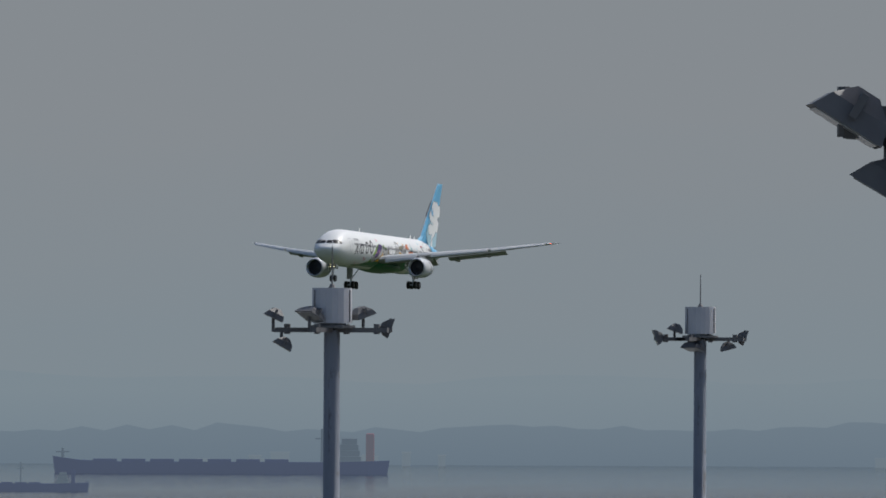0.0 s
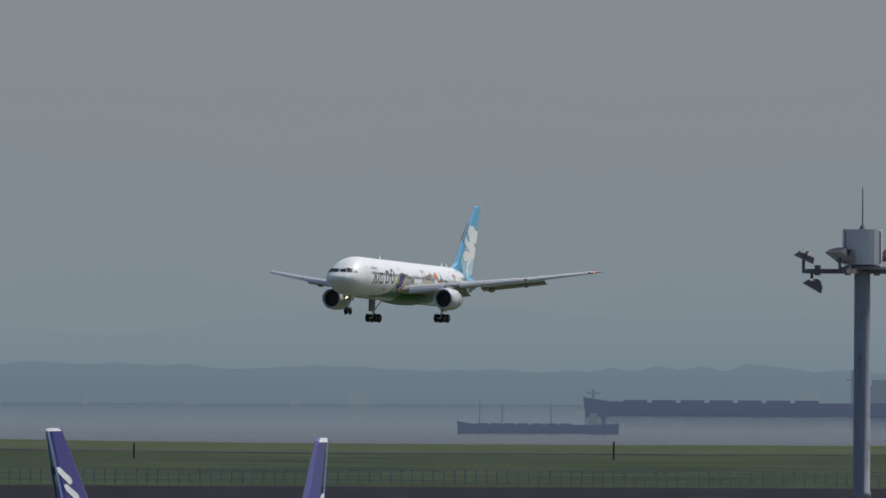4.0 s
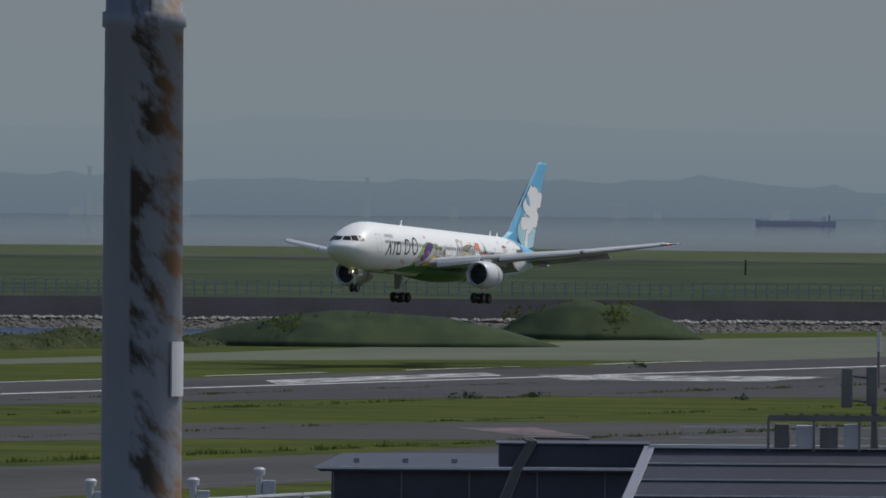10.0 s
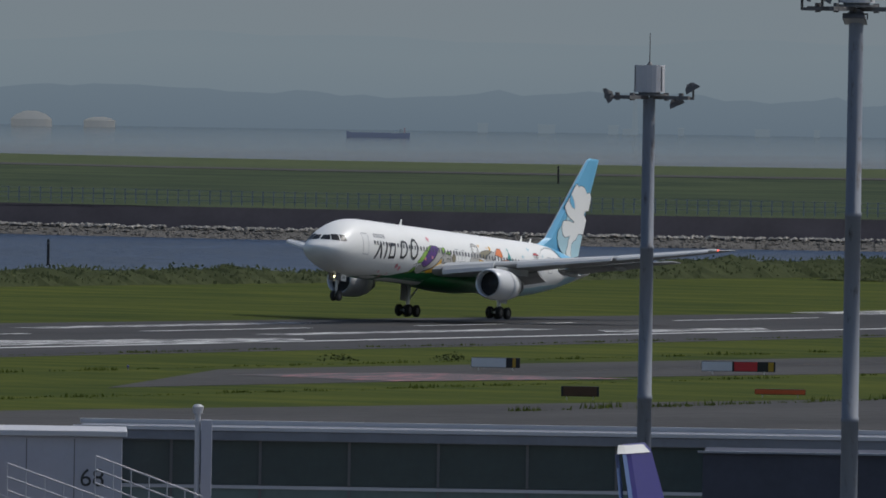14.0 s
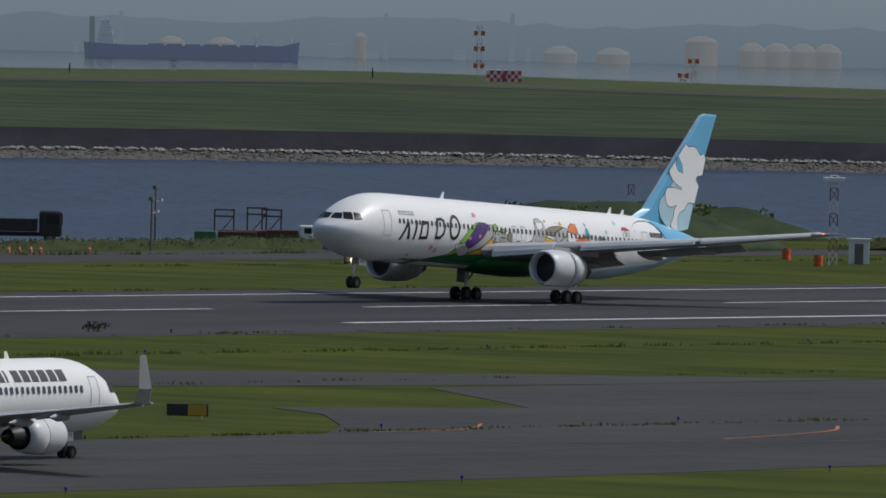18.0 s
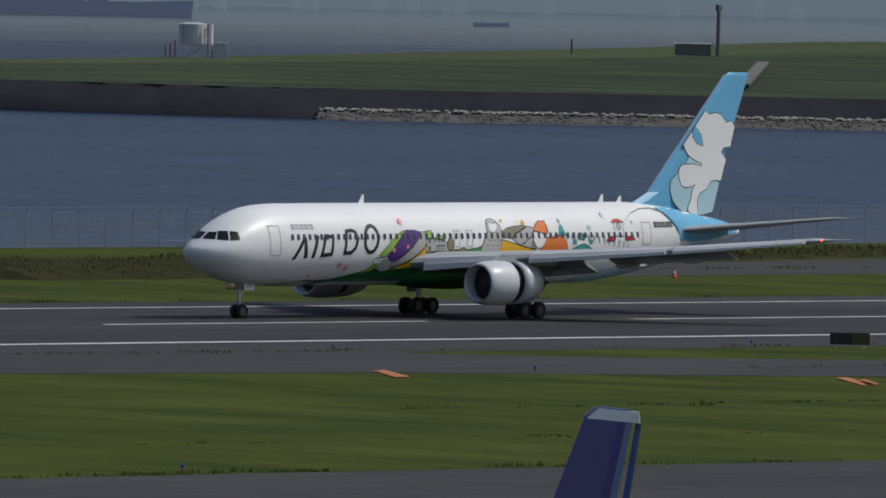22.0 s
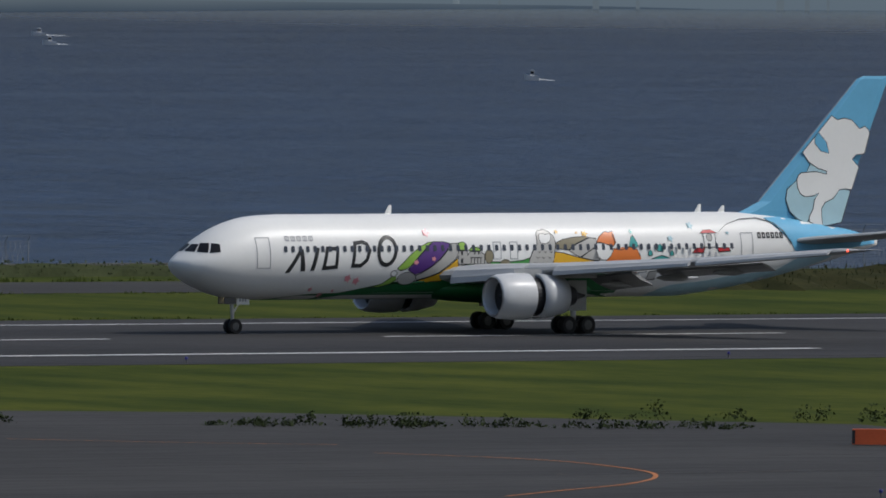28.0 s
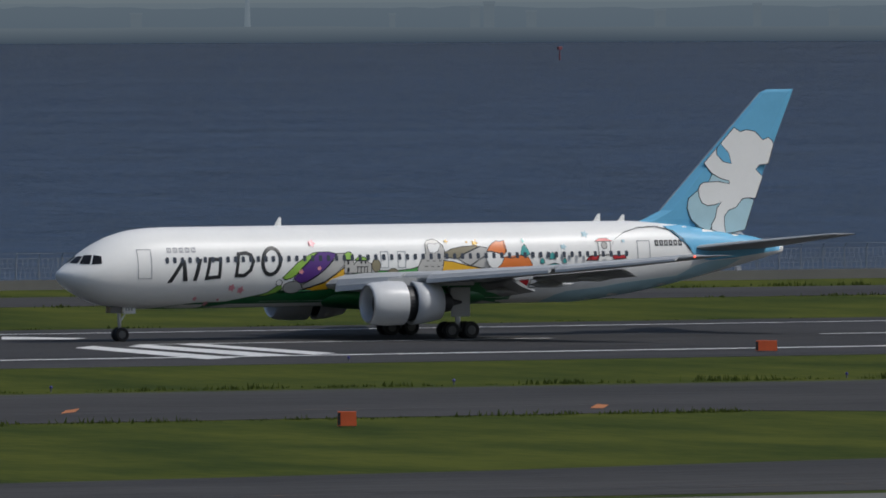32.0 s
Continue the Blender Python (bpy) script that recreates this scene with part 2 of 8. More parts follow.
def wind_lanes():
    """Lighter and darker streaks that the wind leaves on the water."""
    n, l = SEA.node_tree.nodes, SEA.node_tree.links
    b = n["Principled BSDF"]
    geo = n.new("ShaderNodeNewGeometry")
    mp = n.new("ShaderNodeMapping")
    mp.inputs["Rotation"].default_value, mp.inputs["Scale"].default_value = (0, 0, -0.75), (0.05, 0.05, 1)
    ns = n.new("ShaderNodeTexNoise")
    ns.inputs["Scale"].default_value, ns.inputs["Detail"].default_value, ns.inputs["Roughness"].default_value = 1.0, 9, 0.68
    l.new(geo.outputs["Position"], mp.inputs[0])
    l.new(mp.outputs[0], ns.inputs["Vector"])
    mr = n.new("ShaderNodeMapRange")
    mr.inputs["From Min"].default_value, mr.inputs["From Max"].default_value = 0.36, 0.72
    l.new(ns.outputs["Fac"], mr.inputs["Value"])
    mix = n.new("ShaderNodeMix")
    mix.data_type = "RGBA"
    mix.inputs["A"].default_value, mix.inputs["B"].default_value = (0.003, 0.014, 0.036, 1), (0.017, 0.045, 0.105, 1)
    l.new(mr.outputs[0], mix.inputs["Factor"])
    l.new(mix.outputs["Result"], b.inputs["Base Color"])


wind_lanes()


# ---- building helpers ----
def finish(name, bm, mat, parent=None, label="", smooth=False, recalc=True):
    if recalc:
        bmesh.ops.recalc_face_normals(bm, faces=bm.faces)
    me = bpy.data.meshes.new(name)
    bm.to_mesh(me)
    bm.free()
    if smooth:
        me.shade_smooth()
    for one in (mat if isinstance(mat, (list, tuple)) else [mat]):
        me.materials.append(one)
    ob = new(name, me)
    if parent:
        ob.parent = parent
    if label:
        ob["label"] = label
    return ob


def part(name, bm, mat, parent, label="", smooth=False):
    return finish(name, bm, mat, parent, label, smooth)


def again(ob, parent, m):
    """One more piece on the same mesh."""
    o = new(ob.name.split(".")[0], ob.data)
    o.parent, o.matrix_basis = parent, m
    return o


def root(name, x=0, y=0, z=0, rz=0, label="", category="", group="", kind=""):
    ob = new(name)
    ob.matrix_basis = pose(x, y, z, 0, 0, rz)
    return tagged(ob, label, category, group, kind)


def box(bm, x0, y0, z0, x1, y1, z1, bevel=0.0):
    r = bmesh.ops.create_cube(bm, size=1.0)
    vs = r["verts"]
    for v in vs:
        v.co = Vector((x0 + (v.co.x + 0.5) * (x1 - x0), y0 + (v.co.y + 0.5) * (y1 - y0), z0 + (v.co.z + 0.5) * (z1 - z0)))
    if bevel:
        es = list({e for v in vs for e in v.link_edges})
        bmesh.ops.bevel(bm, geom=es, offset=bevel, segments=2, affect="EDGES", profile=0.5)


def bar(bm, a, b, r0, r1=None, seg=10):
    """A round bar from a to b, tapered from r0 to r1."""
    a, b = Vector(a), Vector(b)
    way = b - a
    m = Matrix.Translation((a + b) / 2) @ way.to_track_quat("Z", "Y").to_matrix().to_4x4()
    bmesh.ops.create_cone(bm, cap_ends=True, segments=seg, radius1=r0, radius2=r0 if r1 is None else r1, depth=way.length, matrix=m)


def beam(bm, a, b, w, h):
    """A square bar from a to b."""
    a, b = Vector(a), Vector(b)
    way = b - a
    m = Matrix.Translation((a + b) / 2) @ way.to_track_quat("Z", "Y").to_matrix().to_4x4() @ Matrix.Diagonal((w, h, way.length, 1))
    bmesh.ops.create_cube(bm, size=1.0, matrix=m)


def loft(bm, rings, cap=True, closed=True):
    rows = [[bm.verts.new(p) for p in ring] for ring in rings]
    n = len(rows[0])
    for a, b in zip(rows, rows[1:]):
        for i in range(n if closed else n - 1):
            j = (i + 1) % n
            bm.faces.new((a[i], a[j], b[j], b[i]))
    if cap:
        bm.faces.new(list(reversed(rows[0])))
        bm.faces.new(rows[-1])
    return rows


def lathe(bm, profile, seg=28, axis="x", at=(0, 0, 0)):
    """A turned shape: profile of (along, radius)."""
    at = Vector(at)
    rings = []
    for u, r in profile:
        ring = []
        for i in range(seg):
            a = 2 * math.pi * i / seg
            c, s = math.cos(a) * r, math.sin(a) * r
            ring.append(at + Vector((u, c, s) if axis == "x" else (c, s, u) if axis == "z" else (c, u, s)))
        rings.append(ring)
    loft(bm, rings, cap=False)


def sheet(bm, pts, z):
    bm.faces.new([bm.verts.new((x, y, z)) for x, y in pts])


def words(name, text, size, mat, parent, m, label=""):
    cu = bpy.data.curves.new(name, "FONT")
    cu.body, cu.size, cu.extrude, cu.align_x, cu.align_y = text, size, 0.01, "CENTER", "CENTER"
    tmp = new("lettering_curve", cu)
    dg = bpy.context.evaluated_depsgraph_get()
    me = bpy.data.meshes.new_from_object(tmp.evaluated_get(dg))
    bpy.data.objects.remove(tmp)
    ob = new(name, me)
    me.materials.clear()
    me.materials.append(mat)
    ob.parent, ob.matrix_basis = parent, m
    if label:
        ob["label"] = label
    return ob


# ---- ground, water and distance ----
SEA_Z = -3.0
bm = bmesh.new()
bmesh.ops.create_circle(bm, cap_ends=True, segments=96, radius=4900)
sea = tagged(finish("water", bm, SEA, recalc=False), "dark blue rippled open sea in haze", "sea", kind="structure")
sea.location = (600, 400, SEA_Z)


def airfield():
    # the airfield platform: grass on top, stone edge down into the water
    shore = [(-1500, -900), (1500, -900), (2300, -200), (2140, 250), (1990, 560), (1830, 700), (1560, 770), (1230, 805), (900, 800),
             (500, 790), (100, 790), (-1500, 800)]
    bm = bmesh.new()
    top = [bm.verts.new((x, y, 0)) for x, y in shore]
    low = [bm.verts.new((x * 1.002, y * 1.004, -6)) for x, y in shore]
    bm.faces.new(top)
    for i in range(len(top)):
        j = (i + 1) % len(top)
        bm.faces.new((top[i], low[i], low[j], top[j]))
    tagged(finish("ground", bm, GRASS), "mown green airfield grass with drier patches", "grass", kind="structure")


airfield()


def strip(name, x0, y0, x1, y1, z, mat, label, cat, kind="structure"):
    bm = bmesh.new()
    box(bm, x0, y0, z - 0.25, x1, y1, z)
    return tagged(finish(name, bm, mat), label, cat, kind=kind)


def paving(name, pts, z, mat, label, cat):
    bm = bmesh.new()
    top = [bm.verts.new((x, y, z)) for x, y in pts]
    low = [bm.verts.new((x, y, z - 0.25)) for x, y in pts]
    bm.faces.new(top)
    for i in range(len(top)):
        j = (i + 1) % len(top)
        bm.faces.new((top[i], low[i], low[j], top[j]))
    return tagged(finish(name, bm, mat), label, cat, kind="structure")


paving("runway", [(-1400, 605), (1180, 601), (1241, 588), (1284, 574), (1300, 545), (1331, 534), (1420, 530), (1560, 542), (1760, 575), (1760, 642), (1600, 643), (1437, 644), (1350, 643), (1240, 660), (1120, 672), (1020, 684), (-1400, 684)], 0.02, ASPHALT, "worn dark asphalt runway with white edge lines", "runway")
paving("runway_exit", [(395, 607), (500, 602.5), (545, 598), (572, 589), (583, 580), (610, 574.5), (667, 544), (760, 521), (792, 521), (740, 560), (697, 569), (661, 582), (646, 590), (638, 600), (650, 607)], 0.026, TAXI, "dark asphalt rapid exit from the runway", "taxiway")
paving("taxiway_spur", [(484, 541), (483, 535), (472, 530), (458, 531), (452, 545), (462, 552), (479, 552), (483, 546)], 0.026, TAXI, "dark asphalt spur between patches of grass", "taxiway")
paving("taxiway_mid", [(930, 545), (1000, 540), (1060, 530), (1091, 518), (1102, 493), (1104, 470), (1186, 470), (1178, 518), (1149, 545), (1100, 562), (990, 570)], 0.026, TAXI, "dark asphalt taxiway that bends towards the apron", "taxiway")
paving("taxiway_near", [(-1400, 391), (250, 398), (330, 424), (620, 427), (780, 436), (1000, 452), (1450, 458), (1450, 492), (1000, 486), (850, 519), (740, 521), (690, 472), (345, 472), (264, 470), (257, 456), (240, 445), (215, 437), (185, 430), (140, 424), (-1400, 420)], 0.03, TAXI, "dark asphalt taxiway beside the apron", "taxiway")
paving("taxiway_join", [(696.2, 501.5), (689.1, 492.7), (673.2, 480.1), (658.4, 470.7), (646.0, 465.3), (666.4, 454.0), (721.8, 491.7)], 0.037, TAXI, "dark asphalt where two taxiways meet", "taxiway")
paving("taxiway_link", [(-1400, 507), (236, 507), (262, 490), (246, 466), (345, 470), (352, 505), (330, 530), (290, 553), (-1400, 556)], 0.034, TAXI, "dark asphalt taxiway with link", "taxiway")
paving("gravel_flat", [(1380, 702), (1452, 689), (1476, 673), (1486, 656), (1490, 640), (1760, 638), (1770, 655), (1960, 600), (1980, 660), (1840, 700), (1690, 706), (1632, 718), (1577, 719), (1502, 713), (1430, 710)], 0.012, GRAVEL, "pale gravelly turf beyond the runway end", "gravel")
paving("road", [(-1400, 742), (470, 742), (470, 768), (-1400, 768)], 0.02, TAXI, "narrow asphalt perimeter road behind the runway", "road")
paving("road", [(775, 726), (840, 728), (935, 749), (1160, 756), (1160, 780), (975, 776), (880, 762), (790, 748)], 0.02, TAXI, "narrow asphalt perimeter road behind the runway", "road")
paving("apron", [(-900, -600), (1500, -600), (1500, 418), (1000, 420), (600, 396), (-900, 390)], 0.02, CONCRETE, "pale concrete apron", "apron")


INNER = ((8, 2100), (18, 2060), (24, 2060), (28, 2070), (30, 2095), (32, 2140), (34, 2165), (36, 2150), (38, 2102), (40, 2092), (42, 2088), (44, 2098), (45.4, 2148), (46.9, 2190))
OUTER = ((8, 2640), (18, 2690), (20.5, 2700), (22.3, 2800), (25.5, 2880), (30, 2890), (34, 3200), (35.5, 3360), (36.4, 3270), (37.6, 3215), (38.8, 3180), (41.5, 3080), (42.4, 2821), (43.1, 2666), (44, 2499), (44.8, 2380), (45.9, 2240), (46.9, 2236))


def between(table, a):
    """A smooth curve through the table's (bearing, value) pairs."""
    k = 0
    while k < len(table) - 2 and a > table[k + 1][0]:
        k += 1
    (a0, r0), (a1, r1) = table[k], table[k + 1]
    p, q = table[max(k - 1, 0)], table[min(k + 2, len(table) - 1)]
    w = a1 - a0
    f = min(1.0, max(0.0, (a - a0) / w))
    m0, m1 = (r1 - p[1]) / (a1 - p[0]) * w, (q[1] - r0) / (q[0] - a0) * w
    return (2 * f ** 3 - 3 * f * f + 1) * r0 + (f ** 3 - 2 * f * f + f) * m0 + (3 * f * f - 2 * f ** 3) * r1 + (f ** 3 - f * f) * m1


def far_point(a, share, z, more=0.0):
    """A place on the island across the channel: bearing in degrees, share of its depth, height."""
    r = between(INNER, a) * (1 - share) + between(OUTER, a) * share + more
    return Vector((math.cos(radians(a)) * r, math.sin(radians(a)) * r, z))


def far_bank():
    def band(name, steps, mat, label, cat, a0=8.0, a1=46.84, n=160, smooth=False, end=True):
        bm = bmesh.new()
        rows = []
        for i in range(n + 1):
            a = a0 + (a1 - a0) * i / n
            rows.append([bm.verts.new(far_point(a, sh, z, more)) for sh, z, more in steps])
        for p, q in zip(rows, rows[1:]):
            for i in range(len(steps) - 1):
                bm.faces.new((p[i], p[i + 1], q[i + 1], q[i]))
        if end:
            bm.faces.new(rows[-1])
        return tagged(finish(name, bm, mat, smooth=smooth), label, cat, kind="structure")

    band("seawall", ((0, -4, 7.2), (0, 1.45, 13.4), (0, -4, 14)), WALLSTONE, "long dark seawall across the channel", "seawall", smooth=True)
    band("far_bank", ((0.68, 2.2, 0), (0.75, 2.25, 0), (0.92, 2.3, 0), (1, 2.0, 0), (1, -4, 15)), BANKGRASS, "green grassy flat on the far island", "grass bank", a1=45.15)
    band("near_bank", ((0, 1.45, 13.4), (0.04, 1.75, 14), (0.35, 2.0, 0), (0.68, 2.2, 0)), ROUGHGRASS, "rough dark green growth behind the seawall", "grass bank", a1=45.15)
    band("inspection_road", ((0.67, 2.26, 0), (0.69, 2.28, 0), (0.71, 2.3, 0)), TAXI, "narrow dull road across the far grass", "road", 8, 40, 80, end=False)
    band("rock_slope", ((0, -4, 0), (0, -3.2, 0.5), (0, -1.7, 9.6), (0, -1.75, 10.6)), ROCK, "brownish stone slope at the foot of the seawall", "rocks", 14, 43.6, end=False)
    # a pale uneven crest of stones, then boulders along the foot of the wall
    rng = random.Random(8)
    verts, faces = [], []
    for i in range(5200):
        a = rng.uniform(14, 43.6)
        c = far_point(a, 0, -1.5 + rng.uniform(-0.15, 0.15), 9.2 + rng.uniform(-0.7, 0.8))
        s = rng.uniform(0.25, 0.5)
        k = len(verts)
        for dx, dy, dz in ((1, 0.2, -0.3), (-0.3, 1, -0.2), (-0.9, -0.5, -0.3), (0.3, -0.9, -0.1), (0.1, 0.1, 0.6)):
            verts.append((c.x + dx * s * rng.uniform(0.8, 1.6), c.y + dy * s * rng.uniform(0.8, 1.6), c.z + dz * s * 0.8))
        for f in ((0, 1, 4), (1, 2, 4), (2, 3, 4), (3, 0, 4)):
            faces.append([k + j for j in f])
    me = bpy.data.meshes.new("crest_stones")
    me.from_pydata(verts, [], faces)
    me.materials.append(CREST)
    tagged(new("crest_stones", me), "pale stones along the crest of the rock slope", "rocks", kind="stuff")
    # boulders
    rng = random.Random(5)
    verts, faces = [], []
    for i in range(12000):
        a = rng.uniform(14, 43.6)
        q = rng.random()
        c = far_point(a, 0, -3.25 + 1.6 * q + rng.uniform(-0.12, 0.15), 0.5 + 9.0 * q)
        s = rng.uniform(0.25, 0.6)
        k = len(verts)
        for dx, dy, dz in ((1, 0.2, -0.3), (-0.3, 1, -0.2), (-0.9, -0.5, -0.3), (0.3, -0.9, -0.1), (0.1, 0.1, 0.6), (0.0, 0.0, -0.8)):
            verts.append((c.x + dx * s * rng.uniform(0.8, 1.5), c.y + dy * s * rng.uniform(0.8, 1.5), c.z + dz * s * 0.7))
        for f in ((0, 1, 4), (1, 2, 4), (2, 3, 4), (3, 0, 4), (1, 0, 5), (2, 1, 5), (3, 2, 5), (0, 3, 5)):
            faces.append([k + j for j in f])
    for i in range(420):
        q = rng.random()
        c = far_point(46.9, 0, -3.2 + 1.6 * rng.random() * (1 - 0.6 * q)) + Vector((6.2 - 5 * q, -5.8 + 3 * q + rng.uniform(-6, 6), 0))
        s = rng.uniform(0.5, 1.1)
        k = len(verts)
        for dx, dy, dz in ((1, 0.2, -0.3), (-0.3, 1, -0.2), (-0.9, -0.5, -0.3), (0.3, -0.9, -0.1), (0.1, 0.1, 0.6), (0.0, 0.0, -0.8)):
            verts.append((c.x + dx * s * rng.uniform(0.8, 1.5), c.y + dy * s * rng.uniform(0.8, 1.5), c.z + dz * s * 0.7))
        for f in ((0, 1, 4), (1, 2, 4), (2, 3, 4), (3, 0, 4), (1, 0, 5), (2, 1, 5), (3, 2, 5), (0, 3, 5)):
            faces.append([k + j for j in f])
    me = bpy.data.meshes.new("boulders")
    me.from_pydata(verts, [], faces)
    me.materials.append(ROCK)
    tagged(new("boulders", me), "brownish grey boulders along the waterline", "rocks", kind="stuff")


far_bank()


def distance():
    # open horizon: sky, two ridges of hills in haze and the far shore
    def ring(name, radius, heights, mat, label, cat, a0=-10, a1=115, n=500):
        bm = bmesh.new()
        prev = None
        for i in range(n + 1):
            a = radians(a0 + (a1 - a0) * i / n)
            r = radius(math.degrees(a)) if callable(radius) else radius
            c, s = math.cos(a) * r, math.sin(a) * r
            cur = (bm.verts.new((c, s, SEA_Z - 2)), bm.verts.new((c, s, heights(math.degrees(a)))))
            if prev:
                bm.faces.new((prev[0], cur[0], cur[1], prev[1]))
            prev = cur
        return tagged(finish(name, bm, mat, recalc=False), label, cat, kind="structure")

    # haze painted as glow, graded by height and weaker towards low x
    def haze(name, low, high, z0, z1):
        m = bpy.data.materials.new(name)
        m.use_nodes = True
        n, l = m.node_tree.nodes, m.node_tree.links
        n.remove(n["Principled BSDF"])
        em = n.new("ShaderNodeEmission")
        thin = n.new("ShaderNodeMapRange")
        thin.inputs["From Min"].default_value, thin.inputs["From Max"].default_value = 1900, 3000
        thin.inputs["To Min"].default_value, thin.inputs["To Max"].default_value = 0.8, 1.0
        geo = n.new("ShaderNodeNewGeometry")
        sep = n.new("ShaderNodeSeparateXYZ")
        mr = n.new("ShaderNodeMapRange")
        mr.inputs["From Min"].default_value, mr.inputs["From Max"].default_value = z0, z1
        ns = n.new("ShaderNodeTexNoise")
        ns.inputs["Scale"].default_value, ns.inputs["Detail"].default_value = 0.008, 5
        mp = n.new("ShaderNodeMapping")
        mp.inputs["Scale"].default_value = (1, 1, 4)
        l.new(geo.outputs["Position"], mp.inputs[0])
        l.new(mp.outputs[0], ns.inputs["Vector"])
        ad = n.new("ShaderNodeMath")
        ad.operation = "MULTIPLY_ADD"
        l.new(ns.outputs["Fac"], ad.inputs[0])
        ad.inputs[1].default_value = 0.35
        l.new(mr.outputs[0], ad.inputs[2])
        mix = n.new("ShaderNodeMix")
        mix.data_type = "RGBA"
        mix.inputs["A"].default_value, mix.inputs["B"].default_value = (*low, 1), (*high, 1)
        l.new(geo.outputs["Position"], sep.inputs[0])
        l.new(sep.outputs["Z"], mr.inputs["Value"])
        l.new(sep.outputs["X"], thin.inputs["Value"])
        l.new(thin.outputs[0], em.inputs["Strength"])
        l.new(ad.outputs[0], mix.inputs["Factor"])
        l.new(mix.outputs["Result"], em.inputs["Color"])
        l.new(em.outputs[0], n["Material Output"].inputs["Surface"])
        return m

    ring("backdrop", 4700, lambda a: 700, haze("sky_haze", (0.19, 0.235, 0.26), (0.225, 0.24, 0.25), 10, 130), "pale grey hazy sky", "sky", -20, 130, 120)

    def ridge(base, amp, seed, f, rough=0.0):
        return lambda a: SEA_Z + base + amp * (noise.noise((a * f, seed, 0)) + 0.5 * noise.noise((a * f * 3.1, seed, 4)) + 0.22 * noise.noise((a * f * 9, seed, 2)) + rough * (noise.noise((a * 11, seed, 6)) + 0.8 * noise.noise((a * 31, seed, 7))))

    fade = lambda a: max(0.0, min(1.0, (58 - a) / 14))
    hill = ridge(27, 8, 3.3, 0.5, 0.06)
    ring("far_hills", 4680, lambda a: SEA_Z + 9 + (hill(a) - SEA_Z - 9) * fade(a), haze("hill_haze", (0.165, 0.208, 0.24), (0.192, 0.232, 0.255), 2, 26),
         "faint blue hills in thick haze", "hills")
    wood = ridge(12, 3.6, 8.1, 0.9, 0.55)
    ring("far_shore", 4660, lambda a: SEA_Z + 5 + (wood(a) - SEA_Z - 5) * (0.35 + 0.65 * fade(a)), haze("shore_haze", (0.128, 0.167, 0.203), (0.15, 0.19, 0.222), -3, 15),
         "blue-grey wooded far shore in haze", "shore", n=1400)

    # added glowing strip, no land: imitates haze that fades the far sea
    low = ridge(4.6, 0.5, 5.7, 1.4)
    strip_reach = lambda a: 4640 - 640 * max(0.0, min(1.0, (a - 57.5) / 3.5))
    ring("sea_haze_strip", strip_reach, lambda a: min(low(a), SEA_Z + 0.2 + 5 * max(0.0, (a - 57) / 3.5)), haze("strip_haze", (0.045, 0.07, 0.105), (0.15, 0.185, 0.212), -3.4, 2.6),
         "pale low strip added as haze over the far sea", "shore", 57, 115, 300)


distance()


